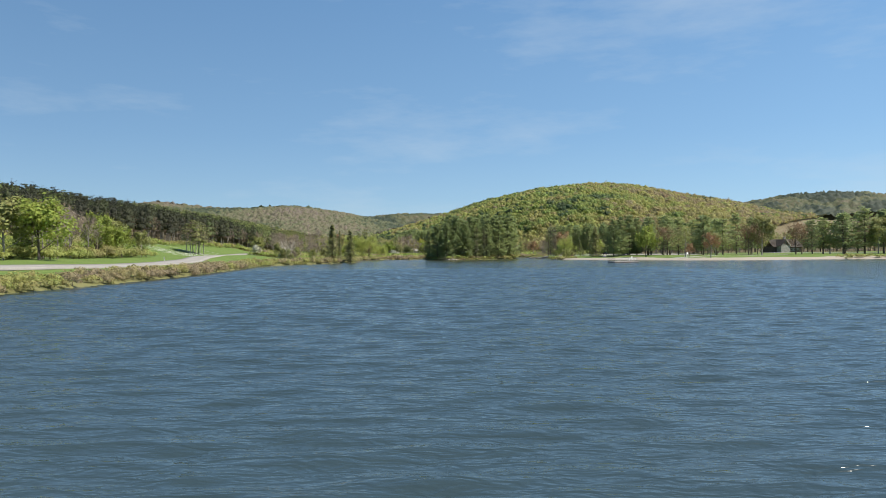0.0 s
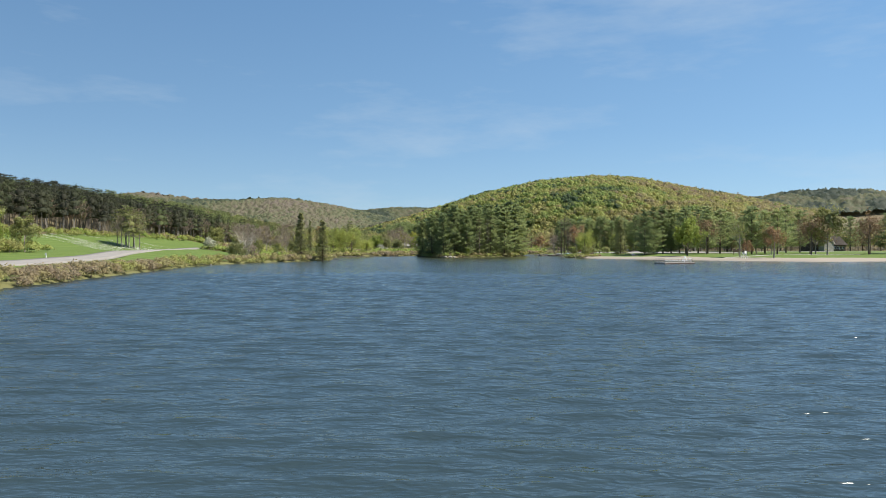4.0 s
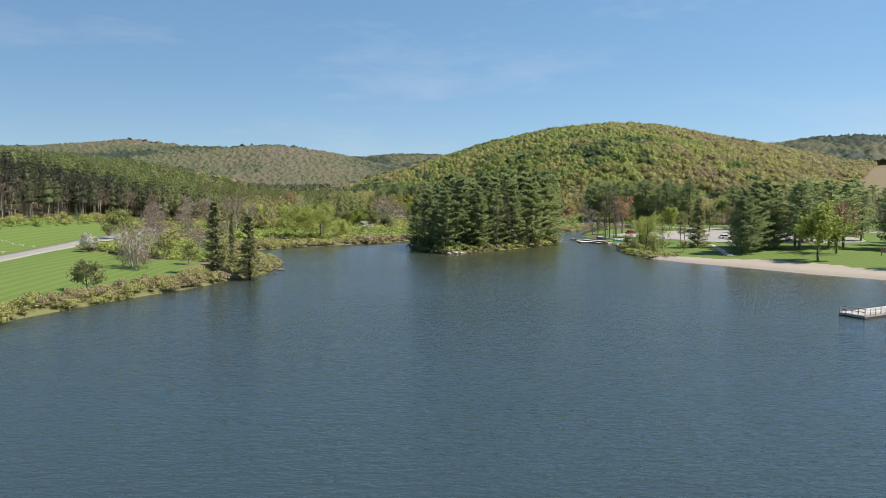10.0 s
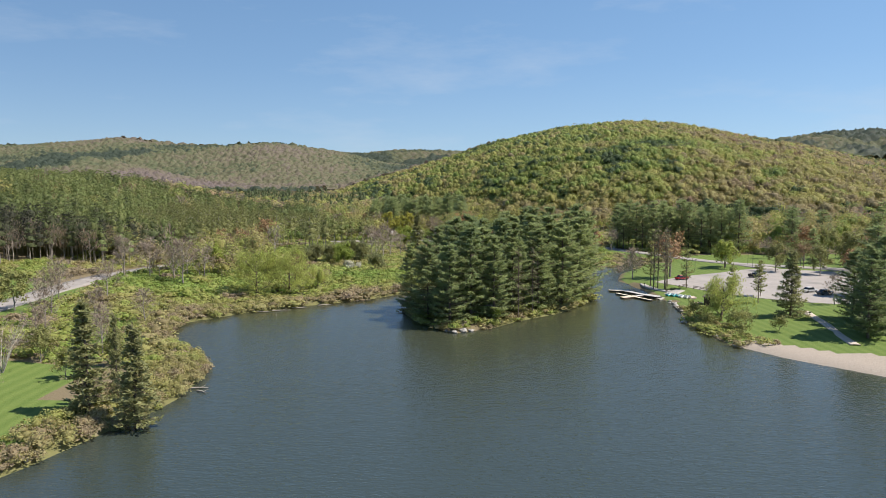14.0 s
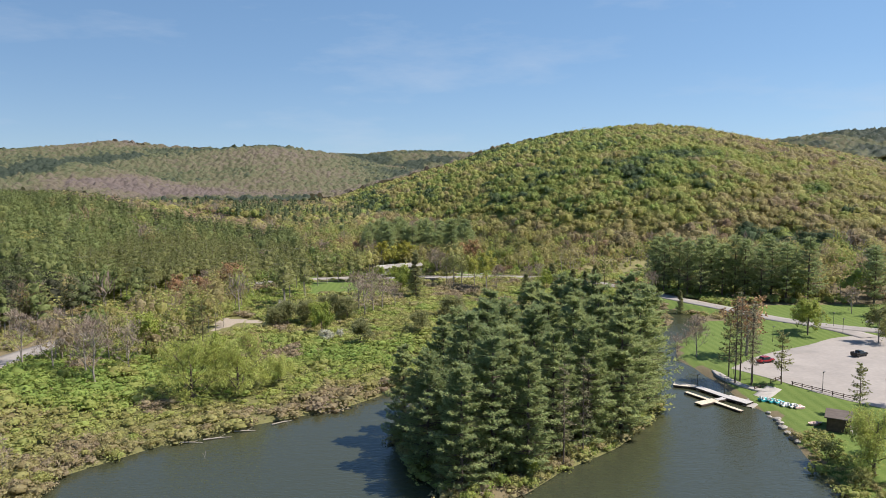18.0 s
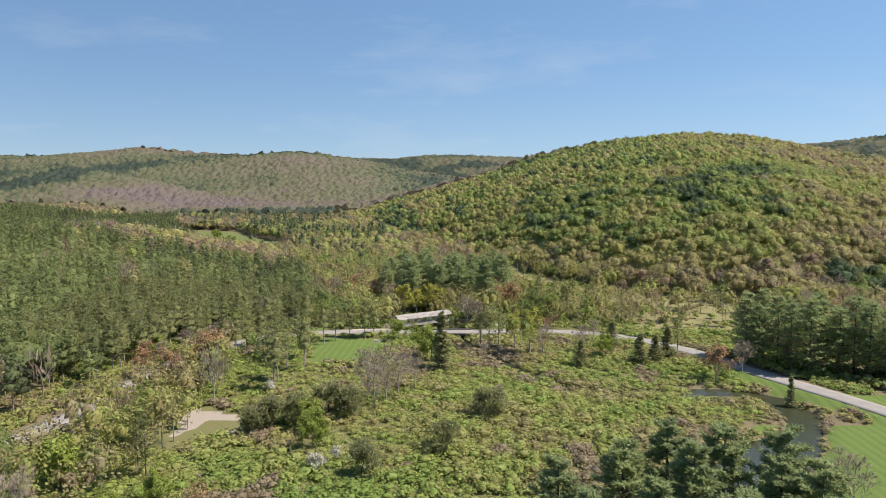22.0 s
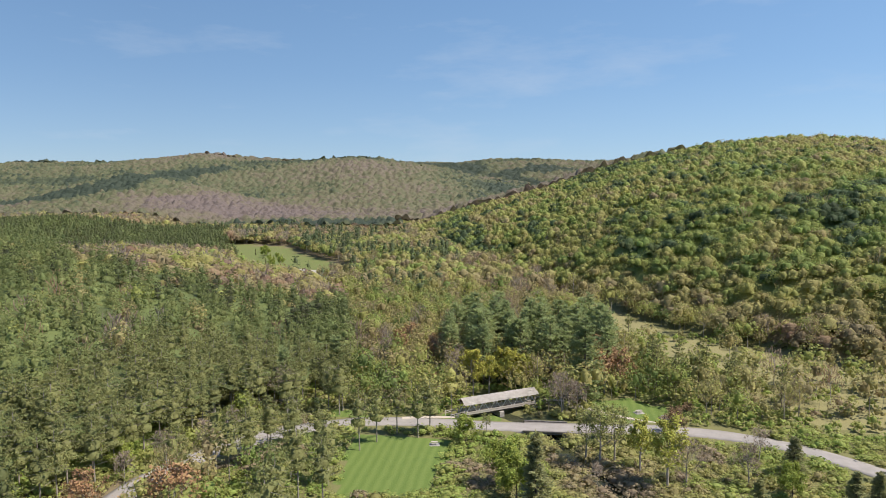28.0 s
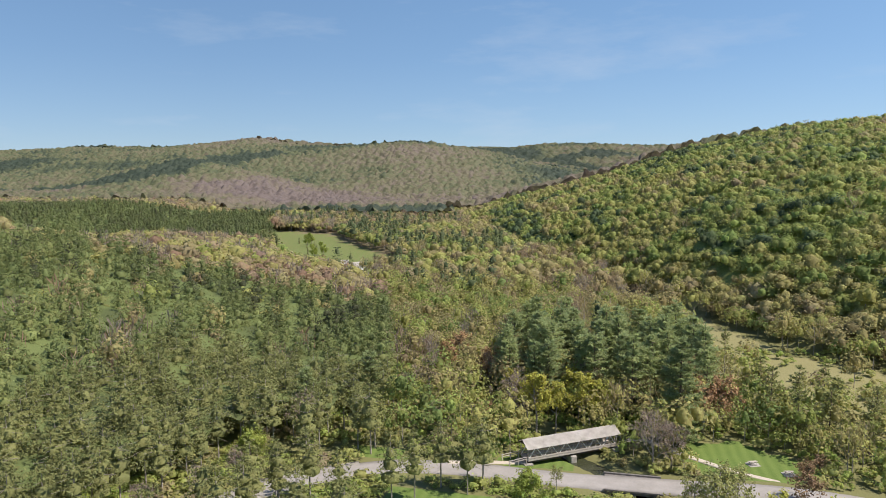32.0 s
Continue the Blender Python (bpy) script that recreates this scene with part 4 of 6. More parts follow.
def part(name, bm, material, parent, label=""):
    if isinstance(bm, bpy.types.Mesh):
        me = bm
    else:
        me = bpy.data.meshes.new(name)
        bm.to_mesh(me)
        bm.free()
        me.materials.append(material)
    ob = new(name, me)
    ob.parent = parent
    if label:
        ob["label"] = label
    return ob


def thing(name, m, label, category, group=""):
    ob = new(name)
    ob.empty_display_size = 0.3
    ob.matrix_world = m
    return tagged(ob, label, category, group)


def gh(x, y):
    return float(ground_height(np.array([x]), np.array([y]))[0])


# ---- tree kinds ----
def white_pine(h, w, base, whorls, arms, pts, blades, blade=0.8, wide=0.3, trunk=0.3, power=0.75, sag=0.04, lift=0.25, inner=0.38):
    """Whorls of long flat boughs, each a tier of needle pads and sprays with gaps between."""
    wood = [tube([(0, 0, -0.3), (0.1, 0.05, h * 0.4), (0.0, 0.1, h * 0.75), (0, 0, h * 0.98)], [trunk * 1.15, trunk * 0.85, trunk * 0.45, 0.03], 7)]
    C, W = [], []
    for i in range(whorls):
        u = (i + rng.uniform(-0.25, 0.25)) / whorls
        z0 = h * (base + (1 - base) * min(max(u, 0), 0.985))
        top = w / 2 * ((1 - u) ** power * 0.92 + 0.08) * min(1.0, 0.7 + u * 1.4)
        turn = rng.uniform(0, 6.28)
        for a in range(arms):
            th = turn + 6.283 * a / arms + rng.normal(0, 0.3)
            L = top * rng.uniform(0.62, 1.15)
            d = np.array([math.cos(th), math.sin(th), 0.0])
            q = np.linspace(inner, 1.0, pts)[:, None]
            rise = L * (lift * q ** 2 - sag - 0.10 * (1 - u)) + rng.normal(0, 0.25)
            z = z0 + rng.normal(0, 0.32 * h * (1 - base) / whorls)
            p = np.array([0, 0, z]) + d * L * q + np.array([0, 0, 1.0]) * rise
            side = np.array([-d[1], d[0], 0])
            for sgn in (-1, 0, 1):
                off = side * sgn * L * 0.3 * (1.2 - q) * rng.uniform(0.7, 1.2, (pts, 1))
                C.append(p + off - d * abs(sgn) * 0.15 * L * (1.1 - q) + rng.normal(0, 0.07, (pts, 3)))
                W.append(np.tile(d + side * sgn * 0.6 + np.array([0, 0, 0.25]), (pts, 1)))
            wood.append(tube([(0, 0, z), tuple(p[-1] * 0.98)], [0.045 + 0.012 * L, 0.015], 3))
    for k in range(4):   # leader
        C.append(np.array([[0, 0, h * (0.93 + 0.02 * k)]])), W.append(np.array([[0.1, 0.1, 1.0]]))
    C, W = np.vstack(C), unit(np.vstack(W))
    pads = max(1, blades // 4 + 1)
    V1 = leaf_quads(np.repeat(C, pads, 0) + rng.normal(0, blade * 0.22, (len(C) * pads, 3)), np.repeat(W, pads, 0) * 0.35, blade * 0.38, 1.3, 1.7, 0.3)
    V2 = needle_sprays(C, W, blade, wide, max(1, blades - pads))
    return join(wood), join([V1, V2])


def hardwood(h, spread, fork, limbs, subs, twigs, r, up=0.7):
    """Trunk, limbs, branches and twigs; gives the wood and the twig ends."""
    wood, tips, ways = [], [], []
    lead = np.array([[0, 0, -0.3], [rng.normal(0, .1), rng.normal(0, .1), h * fork], [rng.normal(0, .25), rng.normal(0, .25), h * 0.6], [rng.normal(0, .4), rng.normal(0, .4), h * 0.86]])
    wood.append(tube(lead, [r * 1.25, r, r * 0.55, r * 0.15], 7))
    for i in range(limbs):
        u = i / max(1, limbs - 1)
        z = h * (fork + (0.74 - fork) * u)
        o = np.array([np.interp(z, lead[:, 2], lead[:, 0]), np.interp(z, lead[:, 2], lead[:, 1]), z])
        th = i * 2.4 + rng.normal(0, 0.3)
        L = spread * 0.5 * (1.0 - 0.45 * u) * rng.uniform(0.75, 1.1)
        d = unit(np.array([math.cos(th), math.sin(th), up * rng.uniform(0.7, 1.3) + 0.4 * u]))
        mid, end = o + d * L * 0.55, o + d * L + np.array([0, 0, L * 0.18])
        wood.append(tube([o, mid, end], [r * 0.45 * (1 - 0.5 * u), r * 0.28 * (1 - 0.4 * u), r * 0.1], 5))
        for j in range(subs):
            q = 0.35 + 0.65 * j / max(1, subs - 1)
            b0 = o + (end - o) * q
            d2 = unit(d + rng.normal(0, 0.55, 3) + np.array([0, 0, 0.25]))
            L2 = L * rng.uniform(0.35, 0.6)
            b1 = b0 + d2 * L2
            wood.append(tube([b0, b1], [r * 0.16, r * 0.05], 4))
            for _ in range(twigs):
                d3 = unit(d2 + rng.normal(0, 0.6, 3) + np.array([0, 0, 0.15]))
                b2 = b0 + (b1 - b0) * rng.uniform(0.4, 1.0) + d3 * L2 * rng.uniform(0.35, 0.75)
                wood.append(tube([b1 * 0.5 + b0 * 0.5, b2], [r * 0.05, r * 0.02], 3))
                tips.append(b2), ways.append(d3)
    return join(wood), np.array(tips), np.array(ways)


def leafy(tips, ways, n, size, spread, flat=0.3, droop=0.0):
    c = np.repeat(tips, n, 0) + rng.normal(0, spread, (len(tips) * n, 3)) - np.array([0, 0, droop]) * rng.uniform(0, 1, (len(tips) * n, 1))
    return leaf_quads(c, unit(c - c.mean(0)) * 0.8, size, flat, 1.0)


def twiggy(tips, ways, n, length, width):
    return needle_sprays(tips, ways, length, width, n)


def kind_mesh(name, wood, crown, bark, leaf):
    return quads_mesh(name + "_trunk", *wood, [bark], smooth=True), quads_mesh(name + "_crown", *crown, [leaf])


KINDS = {}


def add_kind(kind, h, pairs, crown_name="crown"):
    KINDS.setdefault(kind, []).append((h, pairs, crown_name))


count_of = {}


def plant(kind, x, y, h, label, name="tree", category="tree", group="", wide=1.0, sink=0.05):
    i = count_of[kind] = count_of.get(kind, -1) + 1
    h0, (tm, cm), cname = KINDS[kind][i % len(KINDS[kind])]
    e = thing(name, pose(x, y, gh(x, y) - sink, 0, 0, (i * 137.5) % 360), label, category, group)
    s = h / h0
    e.scale = (s * wide, s * wide, s)
    part("trunk", tm, None, e)
    part(cname, cm, None, e)
    return e


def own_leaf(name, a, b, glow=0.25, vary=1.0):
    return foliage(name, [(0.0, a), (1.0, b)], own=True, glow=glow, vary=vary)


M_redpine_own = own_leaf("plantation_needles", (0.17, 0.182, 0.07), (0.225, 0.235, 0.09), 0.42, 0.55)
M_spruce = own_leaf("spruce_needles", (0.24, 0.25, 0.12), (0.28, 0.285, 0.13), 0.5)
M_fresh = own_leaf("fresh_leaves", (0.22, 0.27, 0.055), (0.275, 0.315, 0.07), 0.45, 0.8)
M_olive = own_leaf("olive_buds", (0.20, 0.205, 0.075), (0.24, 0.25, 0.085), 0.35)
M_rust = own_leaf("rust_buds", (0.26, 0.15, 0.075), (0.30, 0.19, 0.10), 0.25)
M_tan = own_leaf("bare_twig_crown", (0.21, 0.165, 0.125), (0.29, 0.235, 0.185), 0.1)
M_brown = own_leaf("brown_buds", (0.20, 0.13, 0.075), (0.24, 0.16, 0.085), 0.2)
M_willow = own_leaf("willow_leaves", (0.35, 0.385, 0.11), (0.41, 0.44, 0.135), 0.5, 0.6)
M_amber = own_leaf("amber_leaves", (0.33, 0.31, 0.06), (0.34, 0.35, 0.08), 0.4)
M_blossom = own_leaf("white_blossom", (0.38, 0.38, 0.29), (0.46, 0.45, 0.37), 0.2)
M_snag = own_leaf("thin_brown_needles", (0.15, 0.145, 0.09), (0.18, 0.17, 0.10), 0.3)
M_birch = surface("birch_bark", (0.36, 0.32, 0.27), (0.50, 0.46, 0.40), 2.0, 0.8, c3=(0.2, 0.17, 0.15))

for _ in range(4):
    H = rng.uniform(21, 24)
    add_kind("big_pine", H, kind_mesh("white_pine", *white_pine(H, rng.uniform(13.5, 15.5), 0.08, 16, 7, 7, 8, 0.72, 0.14, 0.3, 0.68), M_bark, M_whitepine))
for _ in range(4):
    H = rng.uniform(20, 24)
    add_kind("pine", H, kind_mesh("white_pine", *white_pine(H, rng.uniform(11, 13.5), 0.18, 14, 6, 4, 4, 0.95, 0.26, 0.28, 0.62), M_bark, M_whitepine))
for _ in range(2):
    add_kind("spruce", 16.0, kind_mesh("spruce", *white_pine(16, 5.6, 0.04, 21, 6, 4, 4, 0.6, 0.2, 0.2, 1.0, 0.3, 0.1), M_bark, M_spruce))
for _ in range(2):
    add_kind("wide_spruce", 16.0, kind_mesh("spruce", *white_pine(16, 9.5, 0.07, 20, 6, 5, 3, 0.7, 0.28, 0.22, 1.0, 0.34, 0.12), M_bark, M_spruce))
for _ in range(6):
    H, Wd = rng.uniform(15, 18), rng.uniform(9.0, 11.0)
    A, B, mi = pine_tree(H, Wd, 0.4, 8, 960, 0.26, 0.17, 6, 0.5, 4)
    used = np.nonzero(mi != 1)[0]
    cmesh = quads_mesh("red_pine_crown", A, B[used], [M_redpine_own], smooth=mi[used] == 2)
    wood = [tube([(0, 0, -0.3), (0.05, 0, H * 0.5), (0, 0.05, H * 0.95)], [0.19, 0.14, 0.03], 6)]
    for i in range(16):
        th, z = i * 2.4, H * rng.uniform(0.25, 0.8)
        wood.append(tube([(0, 0, z), (math.cos(th) * Wd * 0.32, math.sin(th) * Wd * 0.32, z + rng.uniform(-0.3, 0.8))], [0.05, 0.015], 3))
    add_kind("red_pine", H, (quads_mesh("red_pine_trunk", *join(wood), [M_greybark], smooth=True), cmesh))
for _ in range(2):
    add_kind("thin_pine", 14.0, kind_mesh("thin_pine", *white_pine(14, 5.2, 0.3, 9, 4, 3, 3, 0.7, 0.25, 0.15, 0.5, 0.1, 0.3), M_bark, M_redpine_own))
for _ in range(2):
    add_kind("snag_spruce", 19.0, kind_mesh("snag_spruce", *white_pine(19, 4.4, 0.3, 10, 4, 3, 2, 0.6, 0.14, 0.15, 0.6, 0.25, 0.1), M_bark, M_snag))
for kind, H, sp, leafm, n, size, barkm, fork in (
        ("green_tree", 12, 11, M_fresh, 20, 0.32, M_bark, 0.16), ("olive_tree", 13, 11, M_olive, 18, 0.3, M_greybark, 0.16), ("rust_tree", 12, 8, M_rust, 9, 0.24, M_greybark, 0.22),
        ("brown_tree", 14, 12, M_brown, 8, 0.24, M_bark, 0.18), ("amber_tree", 17, 7.5, M_amber, 15, 0.24, M_greybark, 0.3), ("bud_tree", 17, 8, M_olive, 6, 0.24, M_greybark, 0.3)):
    for _ in range(2):
        wd, tp, wy2 = hardwood(H, sp, fork, 9, 5, 4, 0.22)
        add_kind(kind, H, kind_mesh(kind, wd, leafy(tp, wy2, n, size, sp * 0.05), barkm, leafm))
for _ in range(3):
    wd, tp, wy2 = hardwood(13, 9, 0.2, 10, 5, 4, 0.18, 0.9)
    add_kind("bare_tree", 13, kind_mesh("bare_tree", wd, twiggy(tp, wy2, 9, 1.1, 0.06), M_greybark, M_tan), "twig_crown")
for _ in range(2):
    wd, tp, wy2 = hardwood(11, 13, 0.08, 11, 6, 4, 0.3, 0.55)
    c = np.repeat(tp, 12, 0) + rng.normal(0, 0.55, (len(tp) * 12, 3)) - np.array([0, 0, 1.2]) * rng.uniform(0, 1, (len(tp) * 12, 1))
    add_kind("willow", 11, kind_mesh("willow", wd, needle_sprays(c, np.tile([0.2, 0.1, -0.75], (len(c), 1)), 0.55, 0.11, 4), M_bark, M_willow))
for _ in range(2):
    stems, tps, wys = [], [], []
    for a in range(17):
        th = a * 0.74 + rng.normal(0, 0.15)
        q = rng.uniform(0.15, 0.7)
        p0, p1 = np.array([math.cos(th) * 0.4, math.sin(th) * 0.4, -0.2]), np.array([math.cos(th) * q * 4, math.sin(th) * q * 4, 4.2])
        p2 = np.array([math.cos(th) * q * 9, math.sin(th) * q * 9, rng.uniform(7, 9.3)])
        stems.append(tube([p0, p1, p2], [0.1, 0.07, 0.02], 5))
        for _k in range(9):
            b = p1 + (p2 - p1) * rng.uniform(0, 1)
            d = unit(p2 - p1 + rng.normal(0, 2.2, 3))
            stems.append(tube([b, b + d * 1.6], [0.03, 0.01], 3))
            tps.append(b + d * 1.6), wys.append(d)
    add_kind("birch_clump", 9.0, kind_mesh("birch_clump", join(stems), twiggy(np.array(tps), np.array(wys), 8, 0.9, 0.05), M_birch, M_tan), "twig_crown")
for kind, leafm in (("blossom_tree", M_blossom), ("round_pine", M_spruce)):
    for _ in range(2):
        wd, tp, wy2 = hardwood(6, 6, 0.16, 8, 5, 4, 0.13)
        add_kind(kind, 6, kind_mesh(kind, wd, leafy(tp, wy2, 15, 0.22, 0.4) if kind == "blossom_tree" else needle_sprays(np.repeat(tp, 8, 0) + rng.normal(0, 0.45, (len(tp) * 8, 3)), np.repeat(wy2, 8, 0), 0.5, 0.2, 4), M_bark, leafm))
for leafm, kind in ((M_fresh, "green_shrub"), (M_olive, "olive_shrub"), (M_tan, "twig_shrub"), (M_brown, "brown_shrub")):
    for _ in range(2):
        wd, tp, wy2 = hardwood(2.6, 3.6, 0.05, 9, 4, 3, 0.05, 0.9)
        add_kind(kind, 2.6, kind_mesh(kind, wd, leafy(tp, wy2, 9, 0.13, 0.22) if kind != "twig_shrub" else twiggy(tp, wy2, 8, 0.45, 0.03), M_bark, leafm))


def row(kind, places, label, name, category="tree", group="", wide=1.0):
    for x, y, h in places:
        plant(kind, x, y, h, label, name, category, group, wide)


# ---- island ----
PINE_L = "tall dark green white pine on the wooded lake island"
row("big_pine", [(-6, 399, 17), (-1.5, 388, 19), (3.5, 380, 19), (8.5, 384, 23), (14, 384.5, 20), (5, 393, 24), (12, 394, 22), (19, 392, 21), (1, 404, 21), (9, 404, 24),
                 (17, 401, 24), (26, 397, 22), (25, 406, 24), (33, 402, 23), (31, 412, 24), (39, 412, 23), (38, 420, 24), (22, 416, 23), (13, 413, 23), (4, 413, 21), (28, 422, 25), (20, 426, 24), (34, 428, 26), (41, 426, 26), (27, 430, 25), (11, 423, 23), (42, 418, 25)],
    PINE_L, "white_pine", group="island pines", wide=1.0)
row("snag_spruce", [(20, 387.5, 18), (24, 391.5, 17)], "half-bare brownish conifer among the island pines", "conifer", group="island pines")
for i in range(34):
    a = i * 0.19
    px, py = 16 + 24 * math.cos(i * 2.4) * (0.5 + 0.5 * ((i * 7) % 10) / 10), 401 + 24 * math.sin(i * 2.4) * (0.5 + 0.5 * ((i * 3) % 10) / 10)
    if inside(np.array([px]), np.array([py]), ISLAND)[0]:
        plant(("green_shrub", "olive_shrub", "brown_shrub")[i % 3], px, py, 1.6 + (i % 4) * 0.4, "low shrub under the island pines", "shrub", "shrub", "island shrubs")

# ---- shore by the mown lawn ----
row("spruce", [(-48, 319.5, 16.5), (-39.6, 316, 16)], "dark narrow spruce at the water's edge", "spruce", group="twin spruces", wide=1.3)
row("spruce", [(-45.2, 322.5, 14)], "slender dark spruce beside the pair on the spit", "spruce", group="twin spruces", wide=0.6)
row("round_pine", [(-63.2, 293.5, 5)], "small round-headed pine on the mown lawn", "pine")
row("birch_clump", [(-68, 323.5, 9), (-72, 338, 8)], "leaning clump of bare white birches", "birch")
row("twig_shrub", [(-66, 321.5, 3.4), (-69.5, 322, 3.2), (-68, 325.5, 3.6), (-65.5, 324.5, 3), (-71, 325, 3.2), (-67, 327, 3)], "brown twiggy shrub round the birch clump", "shrub", "shrub", "birch shrubs")
row("bare_tree", [(-107, 320, 12), (-111, 323, 12), (-110, 317, 11)], "grey dead tree among the lawn pines", "tree", group="lawn pines")
row("blossom_tree", [(-88, 343, 4.3)], "small crab apple in pale blossom beside the road", "fruit_tree")
row("red_pine", [(-108, 318, 15), (-110.5, 321, 15.5), (-106, 322, 14), (-109, 324, 15), (-113, 320, 13)], "group of old pines on the lawn slope", "pine", group="lawn pines", wide=1.15)
row("green_tree", [(-94, 176, 12.5)], "bright fresh-green maple on the shore lawn", "maple", wide=1.25)
row("olive_tree", [(-100, 172, 14), (-108, 168, 14), (-112, 180, 14)], "olive budding tree on the shore lawn", "tree", group="shore trees", wide=1.25)
row("bare_tree", [(-108, 213, 15), (-112, 204, 14), (-104, 208, 13), (-110, 220, 14), (-115, 212, 14), (-99, 186, 14), (-104, 190, 14), (-106, 200, 14), (-101, 196, 13), (-97, 204, 12)], "leafless grey-brown tree on the lawn", "tree", group="bare trees")
row("green_tree", [(-102, 219, 11), (-98, 226, 8), (-106, 228, 10)], "yellow-green leafing tree on the shore lawn", "tree")
row("olive_tree", [(-106, 238, 11), (-98, 240, 8)], "thin olive leafing tree on the lawn", "tree")
row("bare_tree", [(-62, 352, 8), (-66, 360, 9), (-74, 352, 9), (-80, 365, 11), (-86, 378, 12), (-73, 372, 10), (-92, 392, 12), (-84, 400, 11), (-66, 380, 9)],
    "leafless grey tree in the marsh edge thicket", "tree", group="bare trees")
row("olive_tree", [(-56, 345, 6), (-60, 336, 5), (-78, 345, 7), (-70, 346, 6), (-95, 372, 9), (-98, 384, 9)], "budding olive young tree near the road", "tree", group="marsh edge trees")

# ---- marsh beside the lake ----
row("willow", [(-51.4, 421, 12), (-42.5, 424, 11.5), (-35.5, 430, 6.5)], "spreading pale green willow in the marsh", "willow", group="marsh willows")
row("bare_tree", [(-75, 428, 15), (-80, 434, 14), (-87.4, 434, 13), (-72, 438, 12), (-92, 446, 13), (-98, 440, 14)], "leafless pale tree at the marsh edge", "tree", group="bare trees")
row("brown_tree", [(-44.5, 441, 10)], "brown budding tree behind the willows", "tree")
row("thin_pine", [(-64, 464, 13), (-68, 469, 12), (-72, 460, 11)], "dull green conifer at the wood's edge", "pine", group="edge pines")
row("green_tree", [(-75, 454, 10), (-34.3, 478, 8), (-38, 490, 7), (-56, 452, 6), (-62, 446, 5)], "fresh green tree in the marsh", "tree", group="marsh trees")
row("blossom_tree", [(-31, 467, 3.6), (-28.5, 474, 2.4), (-56, 520, 3)], "wild fruit tree in white blossom", "fruit_tree", group="blossom trees")
row("round_pine", [(-46.5, 490, 7), (-42, 494, 7), (-50, 486, 6), (-35.3, 499, 8), (-22, 466, 6), (-30, 500, 7), (-6, 478, 6), (4.3, 499, 7)], "dark rounded pine among marsh shrubs", "pine", group="marsh pines")
row("bare_tree", [(-22.6, 511, 15), (-28, 515.5, 14), (-20, 517, 13), (-25, 506, 12), (4.3, 564, 6), (6, 503, 8), (-16, 522, 10)], "leafless silvery tree in the marsh", "tree", group="bare trees")
row("spruce", [(-9.2, 543, 19)], "tall dark spruce standing alone in the marsh", "spruce", wide=1.35)
row("rust_tree", [(-75.5, 527, 16), (-97, 532, 11), (-84, 520, 12)], "rusty budding tree at the pine edge", "tree", group="rusty trees")
row("bud_tree", [(6, 574.5, 18), (9.5, 576, 16), (3, 579, 15)], "tall thin budding tree beside the road", "tree", group="roadside trees")
row("amber_tree", [(14.8, 571, 15), (19.4, 563, 18)], "amber-green leafing roadside tree", "tree", group="roadside trees")
row("wide_spruce", [(34.3, 550, 9), (48, 570.4, 10), (53.3, 553, 10), (59, 556, 9), (64, 560, 10.5)], "dark dense conifer by the road", "pine", group="roadside pines", wide=1.45)
row("green_tree", [(44, 560, 7), (-16, 560, 10), (-13, 552, 9), (-27, 584, 7)], "bright green young tree in the marsh", "tree", group="marsh trees")
row("rust_tree", [(70.7, 534.5, 11)], "reddish budding tree on the stream bank", "tree", wide=1.3)
row("bare_tree", [(80.8, 541, 10), (37, 566, 10), (43, 578, 9), (24, 566, 11)], "leafless grey tree near the road", "tree", group="bare trees")
row("thin_pine", [(70, 569, 13)], "thin old pine by the road", "pine")

# ---- park beside the beach ----
row("wide_spruce", [(84, 385, 16)], "dark drooping spruce on the park lawn", "spruce")
row("big_pine", [(88, 362, 19), (93, 366, 20), (99, 372, 21), (104, 376, 20), (95, 379, 16)], "large blue-green pine above the beach", "white_pine", group="park pines")
row("pine", [(108, 369, 20), (113, 381, 19), (119, 373, 21), (127, 379, 20), (136, 368, 21), (142, 358, 19), (125, 399, 22), (131, 404, 21), (120, 410, 20), (168, 443, 23), (175, 450, 22), (162, 452, 22), (150, 385, 20), (185, 420, 22)], "tall dark pine in the park", "white_pine", group="park pines", wide=1.3)
row("green_tree", [(98.5, 342, 12.5)], "bright yellow-green maple by the beach", "maple")
row("brown_tree", [(112, 357, 15)], "broad leafless brown maple on the lawn", "maple")
row("bud_tree", [(111.5, 325, 14.5)], "tall budding tree by the beach", "tree")
row("rust_tree", [(118, 313, 11), (110, 317, 6.5)], "pinkish budding tree by the beach", "tree", group="beach trees")
row("brown_tree", [(149, 345, 15), (172, 345, 16)], "broad brown budding tree on the park lawn", "maple", group="park trees")
row("olive_tree", [(156, 346, 18), (133, 345, 10), (212, 345, 17), (140, 372, 13)], "olive-green leafing park tree", "tree", group="park trees")
row("pine", [(181, 347, 17), (188, 350, 18), (195, 345, 20), (200, 352, 21), (206, 346, 23), (218, 350, 22), (226, 344, 21), (236, 352, 23), (246, 346, 22)], "dark pine in the lakeside row", "white_pine", group="lakeside pines", wide=1.35)
row("willow", [(67, 383, 9.5)], "broad willow with dark limbs on the bank", "willow")
row("olive_shrub", [(62.5, 388, 3), (66, 373, 3.5), (64, 366, 2.4), (70, 376, 3), (74, 370, 2.6), (62, 378, 2.2), (71, 390, 3)], "pale green shrub on the bank", "shrub", "shrub", "bank shrubs")
row("thin_pine", [(85, 403.5, 11), (89.5, 412, 10), (74.6, 427.2, 12), (66.2, 434.6, 14), (80.5, 409, 10)], "thin sparse pine by the parking lot", "pine", group="lot pines")
